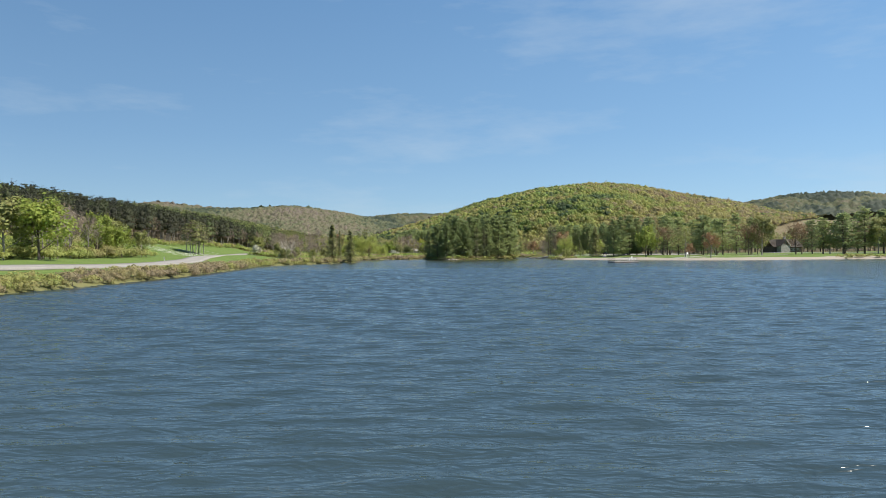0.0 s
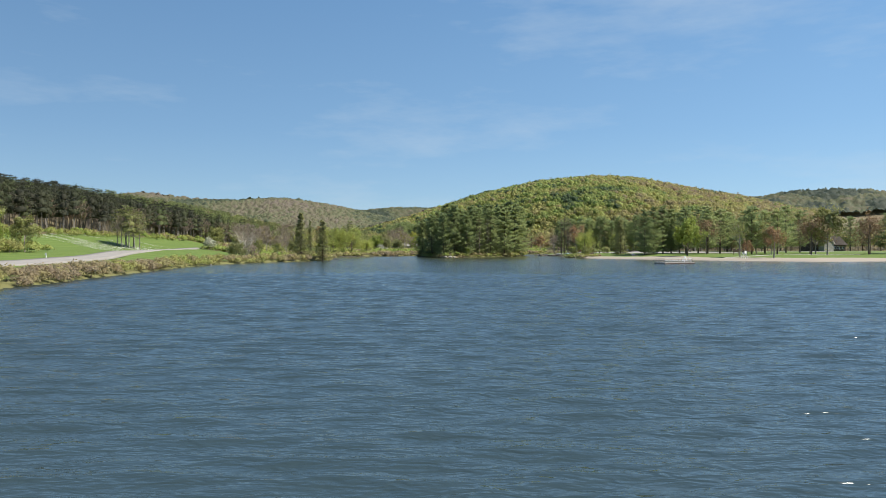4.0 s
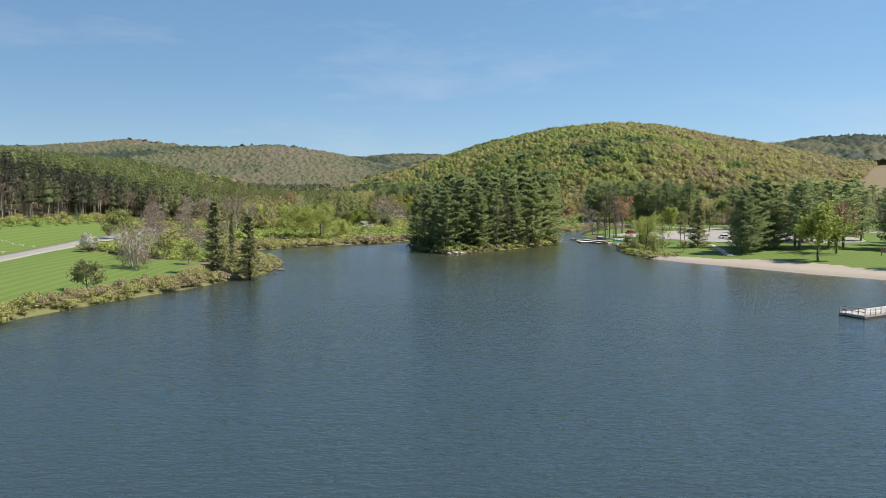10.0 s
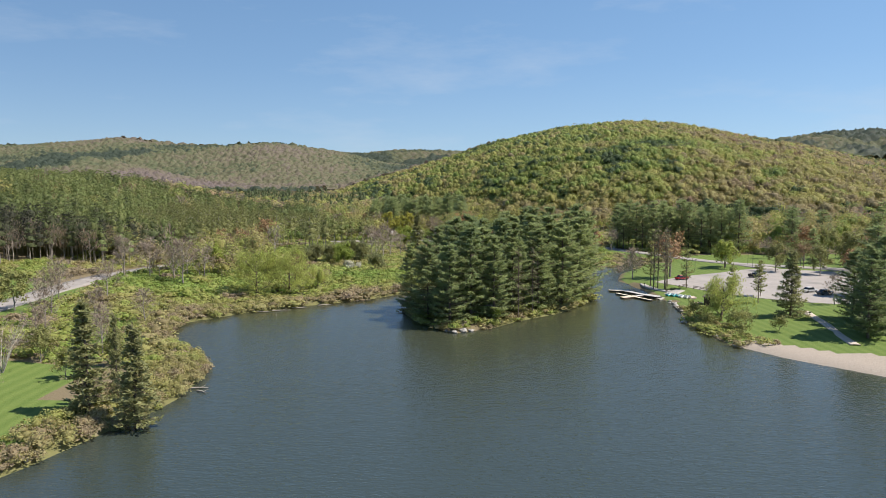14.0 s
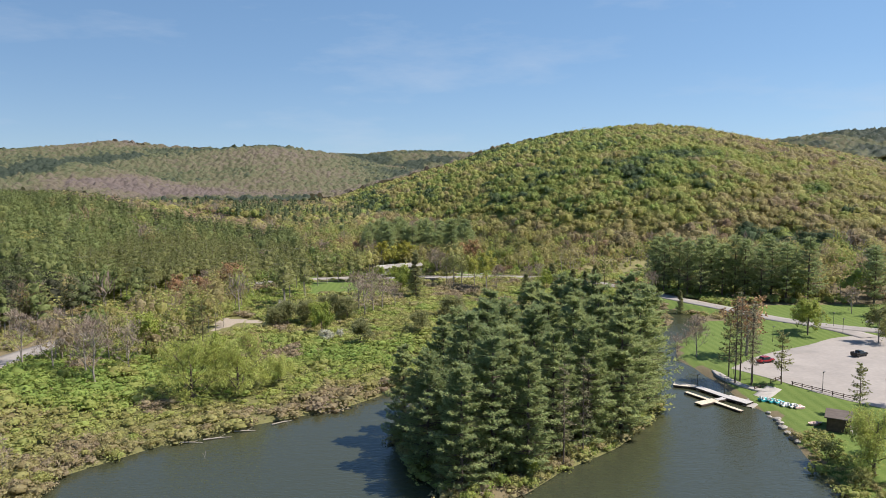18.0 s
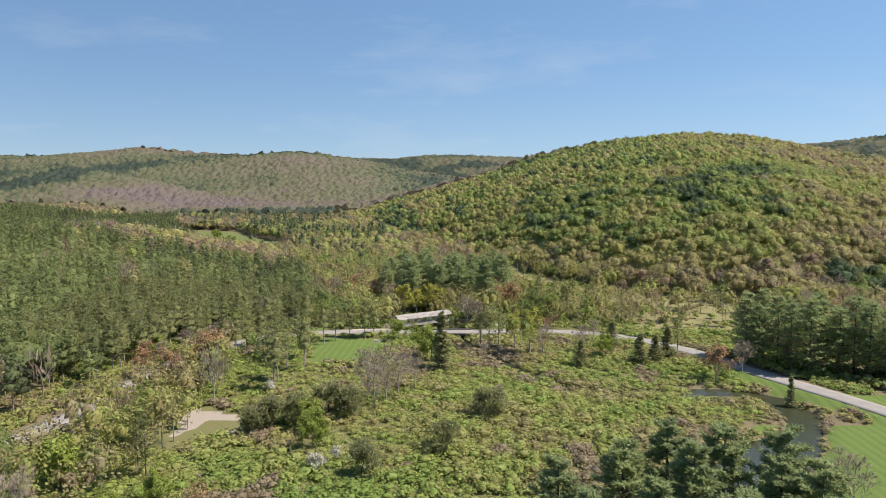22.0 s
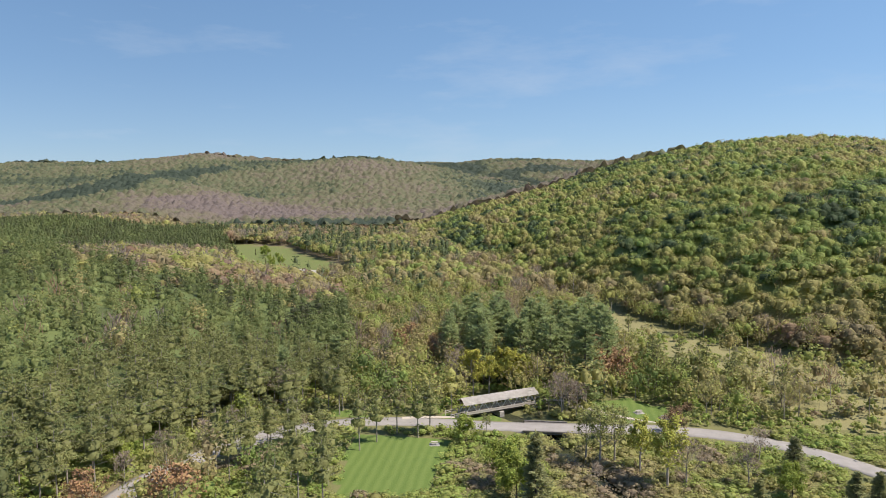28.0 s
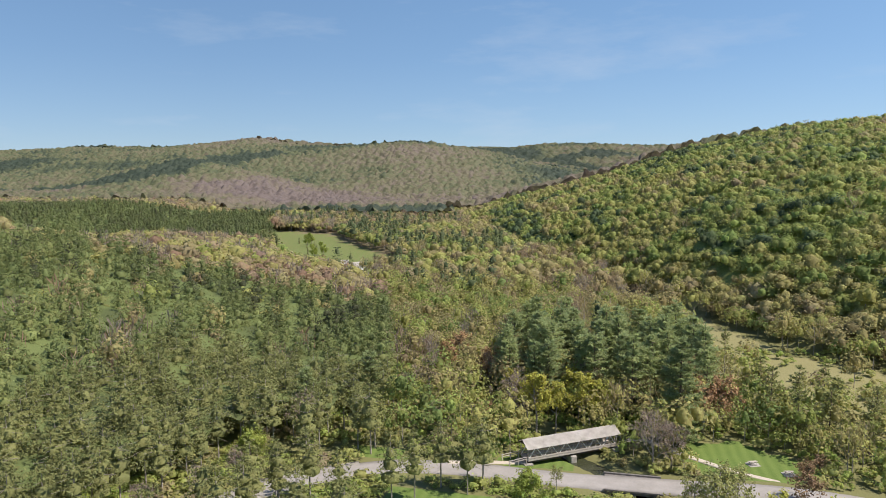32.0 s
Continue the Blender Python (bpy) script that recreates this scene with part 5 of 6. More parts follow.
row("snag_spruce", [(65.7, 430, 19), (67.5, 431.5, 20), (69.3, 429.5, 19), (68.2, 427.6, 18), (70.5, 432, 17)], "tall half-bare spruce in the cluster by the pier", "spruce", group="pier spruces", )
row("rust_tree", [(78, 452, 15)], "orange-brown budding tree behind the spruces", "tree", wide=1.2)
row("spruce", [(83.2, 515, 10)], "young spruce on the stream lawn", "spruce", wide=1.2)
row("bare_tree", [(66.1, 454, 11), (102, 398, 8)], "leafless grey park tree", "tree", group="bare trees")
row("green_tree", [(105.4, 474, 9)], "yellow-green spreading tree beside the lot", "tree")
row("olive_tree", [(119.3, 463.9, 10), (108, 479, 9), (130, 455, 9.5)], "round olive-green tree on the lot's island", "tree", group="lot trees")
row("twig_shrub", [(64, 462, 3), (68, 466, 3.2), (72, 470, 3), (66, 470, 2.6), (75, 476, 3)], "purplish twiggy shrub by the inlet", "shrub", "shrub", "inlet shrubs")
for i in range(26):
    px, py = 136 + (i % 7) * 11 + 4 * math.sin(i * 3.1), 500 - (i // 7) * 15 + 4 * math.cos(i * 2.3)
    plant(("bare_tree", "olive_tree", "brown_tree", "rust_tree", "pine")[(i * 3) % 5], px, py, 9 + (i * 5) % 7, "mixed tree on the picnic lawn", "tree", "tree", "picnic trees")
for i in range(24):
    px, py = 88 + (i % 8) * 6.2 + math.sin(i * 2.1) * 1.5, 546 - (i % 8) * 3.2 + (i // 8) * 7 + math.cos(i * 1.7) * 1.5
    plant("pine", px, py, 20 + (i * 7) % 5, "tall dark pine in the grove across the road", "white_pine", "tree", "grove pines")

for i in range(30):
    px, py = 150 + (i % 15) * 12.5 + 3 * math.sin(i * 2.2), (398 if i < 15 else 528) + 9 * math.cos(i * 1.9)
    if i >= 15 or px < 166 or px > 236:
        plant("pine", px, py, 18 + (i * 5) % 6, "dark pine in the belt behind the park lawn", "white_pine", "tree", "park belt pines", 1.15)
row("brown_tree", [(158, 362, 14), (186, 366, 15), (222, 372, 16), (252, 366, 15), (270, 352, 14)], "broad brown budding tree on the park lawn", "maple", group="park trees")
row("olive_tree", [(166, 372, 15), (204, 372, 16), (238, 378, 15), (262, 374, 16), (284, 360, 15)], "olive-green leafing park tree", "tree", group="park trees")

# ---- trees round the covered bridge ----
row("bare_tree", [(-1.7, 607, 14), (2.5, 608, 12), (-34.3, 627, 15)], "leafless brown tree beside the covered bridge", "tree", group="bare trees")
row("big_pine", [(5.9, 623, 26)], "tall blue-green pine above the picnic lawn", "white_pine")
row("rust_tree", [(12.4, 630.5, 14), (16.5, 632, 15), (-45, 655, 13), (-40, 622, 9)], "pinkish-brown budding tree in the valley", "tree", group="rusty trees")
row("amber_tree", [(-28.8, 624.6, 18), (-24, 627, 15), (-17, 629, 17), (-12, 632, 14)], "amber and yellow-green leafing tree", "tree", group="amber trees")
row("bud_tree", [(10.5, 590.5, 11), (13, 591.5, 10), (-22, 590.5, 7)], "thin budding roadside tree", "tree", group="roadside trees")
row("brown_shrub", [(27.3, 597, 4.5), (30, 608, 3), (34, 612, 3)], "reddish-brown shrub beside the road", "shrub", "shrub")
row("red_pine", [(-46, 588.7, 15), (-37.3, 590.4, 16), (-40, 587, 15), (-50, 582, 15), (-53, 576, 17), (-55, 521, 20), (-52, 543, 18), (-57, 531, 19), (-59, 548, 18), (-55, 556, 17), (-60, 566, 17), (-64, 557, 18)],
    "tall pine at the edge of the plantation", "red_pine", group="plantation edge pines")
row("bud_tree", [(-66, 606, 13)], "spreading orange-budded tree on the lawn", "tree", wide=1.3)
row("thin_pine", [(29, 634, 17), (33, 626, 14), (37, 640, 16), (40, 626, 15), (44, 634, 15), (48, 624, 14), (52, 632, 14), (26, 678, 16), (31, 655, 14), (57, 628, 13), (62, 620, 13), (46, 650, 14)],
    "open-crowned young pine below the hill", "pine", group="hillfoot pines")
for i in range(54):
    px, py = -38 + (i % 9) * 6.4 + math.sin(i * 2.7) * 2, 643 + (i // 9) * 8 + math.cos(i * 1.9) * 2.5 + (i % 9) * -0.6
    plant("pine", px, py, 19 + (i * 7) % 6, "dark white pine in the grove behind the covered bridge", "white_pine", "tree", "bridge grove pines")

# ---- nearest pines of the plantation ----
x, y = jitter_grid(-135, -50, 528, 640, 6.3)
k = (x < pine_edge(y)) & (line_dist(x, y, ROAD) > 7.5) & (line_dist(x, y, [(-98, 514), (-98, 545), (-80, 590)]) > 6.5)
for px, py in zip(x[k], y[k]):
    plant("red_pine", px, py, rng.uniform(14.5, 18.5), "tall dull green pine of the plantation", "red_pine", "tree", "plantation pines")
row("pine", [(-86, 612, 17), (-74, 628, 18)], "blue-green white pine among duller pines", "white_pine")
row("bare_tree", [(-96, 560, 9), (-92, 572, 8), (-88, 580, 8), (-84, 606, 13), (-100, 550, 8)], "grey leafless tree beside the forest road", "tree", group="bare trees")
row("green_tree", [(-104, 556, 7), (-90, 590, 8)], "bright green understorey tree among pines", "tree")

# ---- understorey and shore thickets ----
low = [clump_tree(rng.uniform(2.2, 3.6), rng.uniform(3.5, 5), 0.0, 4, 32, 0.3, 0.05, 3, 3) for _ in range(8)]
x, y = jitter_grid(-120, 150, 515, 710, 3.3)
k = (water_dist(x, y) > 1.5) & (line_dist(x, y, ROAD) > 6) & ~lawn_mask(x, y) & (hill_height(x, y) < 12) & (line_dist(x, y, [(-30, 606), (-10, 620)]) > 4)
k &= (y > 602) | (x > 100)
k &= (rng.uniform(0, 1, len(x)) < 0.3) | ~inside(x, y, FIELD)
k &= line_dist(x, y, [(-9, 624.5), (-2, 624), (9.6, 614), (16, 609.5), (26, 604)]) > 3
x, y = x[k], y[k]
t = 0.15 + 0.7 * vnoise(x, y, 30, 61) + rng.normal(0, 0.15, len(x))
scatter("valley_thicket", low, x, y, rng.uniform(0.5, 1.2, len(x)), np.clip(t + 0.27, 0, 1), [M_shrub, M_bark], "green and brown understorey thicket", "shrubs")
fine_shrubs = [clump_tree(rng.uniform(1.6, 2.4), rng.uniform(2.4, 3.4), 0.0, 7, 170, 0.12, 0.05, 3, 2) for _ in range(10)]
x, y = jitter_grid(-85, -30, 60, 400, 1.9)
d = water_dist(x, y)
k = (d > -0.2) & (d < 5.5 + 2.5 * (vnoise(x, y, 18, 62) - 0.5) + np.where(y > 300, 3.5, 0)) & (vnoise(x, y, 9, 63) > 0.12)
x, y = x[k], y[k]
scatter("shore_thicket", fine_shrubs, x, y, rng.uniform(0.55, 1.2, len(x)), np.clip(0.02 + 0.58 * vnoise(x, y, 12, 64) + rng.normal(0, 0.12, len(x)), 0, 1), [M_shrub, M_bark],
        "bushy shoreline thicket of brown and green shrubs", "shrubs")
x, y = jitter_grid(-14, 50, 368, 440, 1.8)
d = line_dist(x, y, ISLAND, True)
k = inside(x, y, ISLAND) & (d < 7) & (rng.uniform(0, 1, len(x)) < 0.85)
x, y = x[k], y[k]
scatter("island_thicket", fine_shrubs, x, y, rng.uniform(0.45, 1.0, len(x)), np.clip(0.25 + 0.7 * vnoise(x, y, 8, 56) + rng.normal(0, 0.1, len(x)), 0, 1), [M_shrub, M_bark],
        "low brown and green shrubs round the island's edge", "shrubs")
x, y = jitter_grid(-125, -92, 160, 250, 3.0)
k = (line_dist(x, y, ROAD) > 5) & (vnoise(x, y, 14, 67) > 0.4)
x, y = x[k], y[k]
scatter("lawn_edge_thicket", fine_shrubs, x, y, rng.uniform(0.8, 1.9, len(x)), np.clip(0.3 + 0.6 * vnoise(x, y, 12, 68), 0, 1), [M_shrub, M_bark], "undergrowth below the trees at the lawn's edge", "shrubs")
x, y = jitter_grid(-150, -118, 150, 440, 3.4)
k = np.abs(x - pine_edge(y)) < 6
x, y = x[k], y[k]
scatter("wood_edge_thicket", fine_shrubs, x, y, rng.uniform(0.5, 1.4, len(x)), np.clip(0.2 + 0.8 * vnoise(x, y, 10, 69), 0, 1), [M_shrub, M_bark], "green and brown saplings along the pine wood's edge", "shrubs")
x, y = jitter_grid(58, 84, 355, 400, 1.6)
d = water_dist(x, y)
k = (d > 0.2) & (d < 7) & (y > 358)
x, y = x[k], y[k]
scatter("bank_thicket", shrubs, x, y, rng.uniform(0.35, 0.7, len(x)), np.clip(0.3 + 0.5 * vnoise(x, y, 8, 65) + rng.normal(0, 0.1, len(x)), 0, 1), [M_shrub, M_bark],
        "reeds and pale green shrubs on the bank", "shrubs")
x, y = jitter_grid(170, 330, 285, 345, 2.6)
d = water_dist(x, y)
k = (d > 0.2) & (d < 9)
x, y = x[k], y[k]
scatter("far_bank_thicket", shrubs, x, y, rng.uniform(0.5, 0.9, len(x)), np.clip(0.2 + 0.5 * vnoise(x, y, 12, 66), 0, 1), [M_shrub, M_bark], "olive shrubs along the far bank", "shrubs")

# ---- built things ----
M_wood = surface("weathered_grey_wood", (0.30, 0.27, 0.235), (0.44, 0.40, 0.36), 1.2, 0.85, obj=True, stretch=(1, 1, 4), bumps=0.4)
M_deck = surface("pale_dock_boards", (0.50, 0.43, 0.33), (0.62, 0.55, 0.44), 1.0, 0.8, obj=True)
M_greydeck = surface("grey_dock_boards", (0.36, 0.35, 0.34), (0.46, 0.45, 0.43), 1.0, 0.8, obj=True)
M_darkwood = surface("dark_stained_timber", (0.055, 0.035, 0.025), (0.10, 0.068, 0.05), 1.5, 0.8, obj=True)
M_shingle = surface("weathered_shingles", (0.46, 0.43, 0.39), (0.60, 0.57, 0.53), 0.7, 0.9, obj=True, c3=(0.36, 0.33, 0.29))
M_white = surface("white_paint", (0.74, 0.74, 0.72), (0.82, 0.82, 0.80), 2.0, 0.5, obj=True, bumps=0.1)
M_stone = surface("grey_stone", (0.20, 0.185, 0.165), (0.38, 0.36, 0.32), 0.9, 0.9, obj=True, bumps=0.8, dist=0.08)
M_darkstone = surface("dark_bridge_stone", (0.10, 0.09, 0.08), (0.19, 0.175, 0.16), 1.1, 0.9, obj=True, bumps=0.8, dist=0.08)
M_concrete = surface("concrete", (0.30, 0.285, 0.26), (0.38, 0.36, 0.33), 0.8, 0.9, obj=True)
M_gravel = surface("gravel_path", (0.38, 0.33, 0.27), (0.48, 0.43, 0.36), 1.4, 0.95)
M_teal = mat("teal_plastic", 0.35, color=(0.06, 0.42, 0.44))
M_pinkp = mat("pale_pink_plastic", 0.4, color=(0.62, 0.45, 0.42))
M_black = mat("black_rubber", 0.7, color=(0.02, 0.02, 0.02))
M_glass = mat("dark_glass", 0.08, color=(0.02, 0.025, 0.03))
M_metal = mat("dark_metal", 0.45, 0.8, (0.12, 0.12, 0.12))
M_roofd = surface("brown_roof_shingles", (0.075, 0.06, 0.05), (0.12, 0.10, 0.085), 0.9, 0.9, obj=True)

strip("forest_road", [(-98, 535), (-97, 552), (-90, 570), (-78, 588), (-66, 595)], 5.0, M_road, 0.18, "narrow asphalt road through the pines")
strip("footpath", [(-6, 624.5), (-1, 624), (4, 619), (9.6, 614.3), (16, 609.5), (22, 606), (27, 603.5)], 1.6, M_gravel, 0.10, "narrow gravel footpath over the picnic lawn", "path")
strip("footpath", [(-47, 600.5), (-40, 602.5), (-33.5, 604), (-31, 605.3)], 1.8, M_gravel, 0.30, "gravel path to the covered bridge", "path")
strip("footpath", [(57.9, 456.4), (63, 451), (68, 447), (66, 442), (65, 437), (66.5, 429), (70, 424), (74, 425.5)], 1.5, M_concrete, 0.12, "pale footpath curving over the lawn", "path")
strip("footpath", [(90, 390), (88, 381), (86.5, 374), (84, 365), (82.5, 357)], 1.8, M_gravel, 0.12, "sandy footpath down to the beach", "path")
strip("footpath", [(62.3, 417.5), (66, 420), (71, 424.5), (77, 430)], 3.4, M_concrete, 0.16, "broad concrete walk to the pier", "path")
strip("footpath", [(104, 322), (118, 330), (140, 338), (165, 340)], 1.8, M_concrete, 0.12, "pale path across the park lawn", "path")
strip("park_lane", [(124, 481), (138, 470), (150, 462), (175, 458), (230, 470)], 5.0, M_road, 0.10, "asphalt lane into the parking lot")
strip("park_lane", [(112, 491), (118, 480), (121, 470)], 6.5, M_lot, 0.15, "parking lot entry")

lot = bmesh.new()
pts = smooth_line(LOT + LOT[:1], 4.0)[:-1]
f = lot.faces.new([lot.verts.new((px, py, 0)) for px, py in pts])
if f.normal.z < 0:
    f.normal_flip()
zl = 1.62
for v in lot.verts:
    v.co.z = zl
ex = bmesh.ops.extrude_face_region(lot, geom=list(lot.faces))
for v in [g for g in ex["geom"] if isinstance(g, bmesh.types.BMVert)]:
    v.co.z -= 1.2
bmesh.ops.recalc_face_normals(lot, faces=lot.faces)
me = bpy.data.meshes.new("parking_lot")
lot.to_mesh(me)
me.materials.append(M_lot)
tagged(new("parking_lot", me), "wide faded asphalt parking lot", "parking lot", kind="structure")

# covered footbridge
bx, by, bz = -30.0, 605.6, 2.5
ang = math.degrees(math.atan2(618.6 - 605.6, -10.2 + 30.0))
L = 23.7
cb = thing("covered_bridge", pose(bx, by, bz, 0, 0, ang), "weathered timber covered footbridge with grey shingle roof", "bridge")
part("deck", box(L / 2, 0, -0.45, L, 3.6, 0.3), M_wood, cb)
for sy in (-1.3, 0, 1.3):
    part("girder", box(L / 2, sy, -0.95, L, 0.3, 0.5), M_darkwood, cb)
RW, RH, EV = 2.75, 4.3, 2.75
for sy in (-1, 1):
    bm = bmesh.new()
    vs = [bm.verts.new(c) for c in ((-0.7, 0, RH), (L + 0.7, 0, RH), (L + 0.7, sy * RW, EV), (-0.7, sy * RW, EV))]
    f = bm.faces.new(vs)
    bmesh.ops.solidify(bm, geom=[f], thickness=0.16)
    part("roof_slope", bm, M_shingle, cb, "weathered pale grey shingles")
    n = 12
    for i in range(n + 1):
        part("post", box(L * i / n, sy * 1.75, -0.2, 0.18, 0.18, 3.1), M_wood, cb)
    part("top_chord", box(L / 2, sy * 1.75, 2.62, L, 0.24, 0.3), M_darkwood, cb)
    part("bottom_chord", box(L / 2, sy * 1.8, -0.35, L, 0.2, 0.42), M_wood, cb)
    part("handrail", box(L / 2, sy * 1.86, 1.05, L, 0.12, 0.16), M_wood, cb)
    part("side_board", box(L / 2, sy * 1.9, 0.18, L, 0.06, 0.34), M_wood, cb)
    for i in range(n):
        x0, x1 = L * i / n, L * (i + 1) / n
        a, b = ((x0, sy * 1.75, 0.0), (x1, sy * 1.75, 2.7)) if i % 2 == 0 else ((x0, sy * 1.75, 2.7), (x1, sy * 1.75, 0.0))
        part("brace", beam(a, b, 0.16, 0.16), M_white, cb, "pale diagonal truss brace")
for sx in (0.0, L):
    bm = bmesh.new()
    vs = [bm.verts.new(c) for c in ((sx, -2.5, 2.8), (sx, 2.5, 2.8), (sx, 0, 4.2))]
    f = bm.faces.new(vs)
    bmesh.ops.solidify(bm, geom=[f], thickness=0.12)
    part("gable", bm, M_darkwood, cb)
    part("abutment", box(sx, 0, -3.4, 2.2, 4.6, 2.5, bev=0.1), M_stone, cb, "grey stone abutment")
part("pier", box(L * 0.5, 0, -3.6, 1.6, 4.4, 2.7, bev=0.12), M_stone, cb, "squared stone pier")
for sy in (-1.9, 1.9):
    for x0, x1 in ((-5.0, -0.3), (L + 0.3, L + 4.0)):
        part("approach_rail", fuse(beam((x0, sy, 0.5), (x1, sy, 0.8), 0.12, 0.14), beam((x0, sy, 0.0), (x1, sy, 0.3), 0.12, 0.14), *[box(x0 + (x1 - x0) * q, sy, -0.8, 0.16, 0.16, 1.6) for q in (0.05, 0.5, 0.95)]), M_wood, cb)

# road bridge over the stream
rb = thing("road_bridge", pose(-6.5, 597.6, 0, 0, 0, -1), "low dark stone road bridge over the stream", "bridge")
part("slab", box(0, 0, 1.3, 11.5, 8.2, 0.55), M_darkstone, rb)
for sx in (-5.5, 0, 5.5):
    part("pier", box(sx, 0, -1.5, 0.9, 8.4, 2.85, bev=0.08), M_darkstone, rb)
for sy in (-4.1, 4.1):
    part("coping", box(0, sy, 1.85, 12.0, 0.45, 0.36, bev=0.04), M_darkstone, rb)
gr = thing("guard_rail", pose(-7.5, 602.0, gh(-7.5, 602.0), 0, 0, 2), "pale timber guard rail beside the road", "guard rail")
part("rail", box(0, 0, 0.5, 10.5, 0.16, 0.34, bev=0.03), M_wood, gr)
for sx in (-4.6, -2.3, 0, 2.3, 4.6):
    part("post", box(sx, 0.14, -0.4, 0.2, 0.2, 1.25), M_wood, gr)


def picnic_table(x, y, rz, label):
    e = thing("picnic_table", pose(x, y, gh(x, y) + 0.04, 0, 0, rz), label, "table", "picnic tables")
    part("slab", box(0, 0, -0.1, 2.6, 2.4, 0.12), M_concrete, e, "pale gravel pad")
    for k in range(4):
        part("top_board", box(0, -0.27 + 0.18 * k, 0.72, 1.8, 0.165, 0.045), M_wood, e)
    for sy in (-0.68, 0.68):
        part("bench_board", box(0, sy, 0.42, 1.8, 0.26, 0.045), M_wood, e)
    for sx in (-0.6, 0.6):
        part("trestle", fuse(beam((sx, -0.62, 0), (sx, -0.2, 0.74), 0.06, 0.1), beam((sx, 0.62, 0), (sx, 0.2, 0.74), 0.06, 0.1), beam((sx, -0.75, 0.4), (sx, 0.75, 0.4), 0.06, 0.1)), M_wood, e)
    return e


picnic_table(20.7, 613.8, 20, "grey picnic table on the mown picnic lawn")
picnic_table(27.1, 609.4, 10, "grey picnic table on the mown picnic lawn")
picnic_table(-69.5, 249, 70, "wooden picnic table on the shore lawn")
for px, py, r in ((140, 470, 30), (146, 482, 70), (160, 476, 10), (134, 491, 45), (-35, 583, 10), (148, 500, 0)):
    picnic_table(px, py, r, "wooden picnic table under park trees")

# swimming raft
rf = thing("swimming_raft", pose(64.8, 269.1, 0.0, 0, 0, math.degrees(math.atan2(274.3 - 269.1, 75.4 - 64.8))), "grey railed swimming raft moored in the lake", "raft")
for k in range(24):
    part("board", box(0.25 + 0.492 * k, 1.95, 0.42, 0.46, 3.9, 0.07), M_wood, rf)
for sy in (0.15, 3.75):
    part("float", box(5.9, sy, -0.3, 11.6, 0.6, 0.62, bev=0.06), M_darkwood, rf)
part("fascia", box(5.9, -0.1, 0.12, 11.8, 0.08, 0.32), M_wood, rf)
part("fascia", box(-0.05, 1.95, 0.12, 0.08, 4.0, 0.32), M_wood, rf)
for k in range(9):
    part("post", box(0.1 + 1.3 * k, 0.0, 0.49, 0.1, 0.1, 1.0), M_wood, rf)
for k in range(4):
    part("post", box(0.05, 1.0 + k * 0.95, 0.49, 0.1, 0.1, 1.0), M_wood, rf)
for z in (0.95, 1.42):
    part("rail", box(5.3, 0.0, z, 10.5, 0.06, 0.1), M_white, rf)
    part("rail", box(0.05, 1.95, z, 0.06, 3.9, 0.1), M_wood, rf)
part("ladder", fuse(rod((11.6, 0.5, -0.6), (11.6, 0.5, 1.5), 0.03), rod((11.6, 1.0, -0.6), (11.6, 1.0, 1.5), 0.03), *[rod((11.6, 0.5, z), (11.6, 1.0, z), 0.02) for z in (0, 0.3, 0.6)]), M_metal, rf)


def lifeguard_chair(x, y, z, rz, s, label):
    e = thing("lifeguard_chair", pose(x, y, z, 0, 0, rz), label, "lifeguard chair", "lifeguard chairs")
    e.scale = (s, s, s)
    for sx, sy in ((-1, -1), (1, -1), (-1, 1), (1, 1)):
        part("leg", beam((0.62 * sx, 0.75 * sy, 0), (0.38 * sx, 0.38 * sy, 1.5), 0.09, 0.09), M_white, e)
    part("seat", box(0, 0, 1.5, 0.95, 0.85, 0.07), M_white, e)
    part("backrest", box(0, 0.4, 1.57, 0.95, 0.06, 0.75), M_white, e)
    for sx in (-0.46, 0.46):
        part("armrest", fuse(box(sx, 0, 1.82, 0.09, 0.85, 0.05), box(sx, -0.36, 1.55, 0.07, 0.07, 0.3)), M_white, e)
    for z1 in (0.45, 0.9):
        part("step", box(0, -0.62 + z1 * 0.25, z1, 1.0, 0.1, 0.08), M_white, e)


lifeguard_chair(72.4, 274.3, 0.49, 200, 0.75, "white lifeguard chair on the swimming raft")
lifeguard_chair(106.5, 310.5, gh(106.5, 310.5), 215, 1.15, "tall white lifeguard chair on the sand")

# piers and boats
def dock(name, a, b, width, z, material, label, group="docks"):
    a, b = Vector((a[0], a[1], 0)), Vector((b[0], b[1], 0))
    n = (b - a).length
    e = thing(name, pose(a.x, a.y, 0, 0, 0, math.degrees(math.atan2(b.y - a.y, b.x - a.x))), label, "dock", group)
    k = max(3, int(n / 0.5))
    for i in range(k):
        part("board", box((i + 0.5) * n / k, 0, z, n / k - 0.03, width, 0.07), material, e)
    for sy in (-1, 1):
        part("side_beam", box(n / 2, sy * (width / 2 - 0.06), z - 0.32, n, 0.12, 0.32), M_darkwood, e)
    for i in range(max(2, int(n / 3))):
        part("pile", rod(((i + 0.5) * n / max(2, int(n / 3)), width / 2 - 0.2, -1.4), ((i + 0.5) * n / max(2, int(n / 3)), width / 2 - 0.2, z), 0.11), M_darkwood, e)
    return e


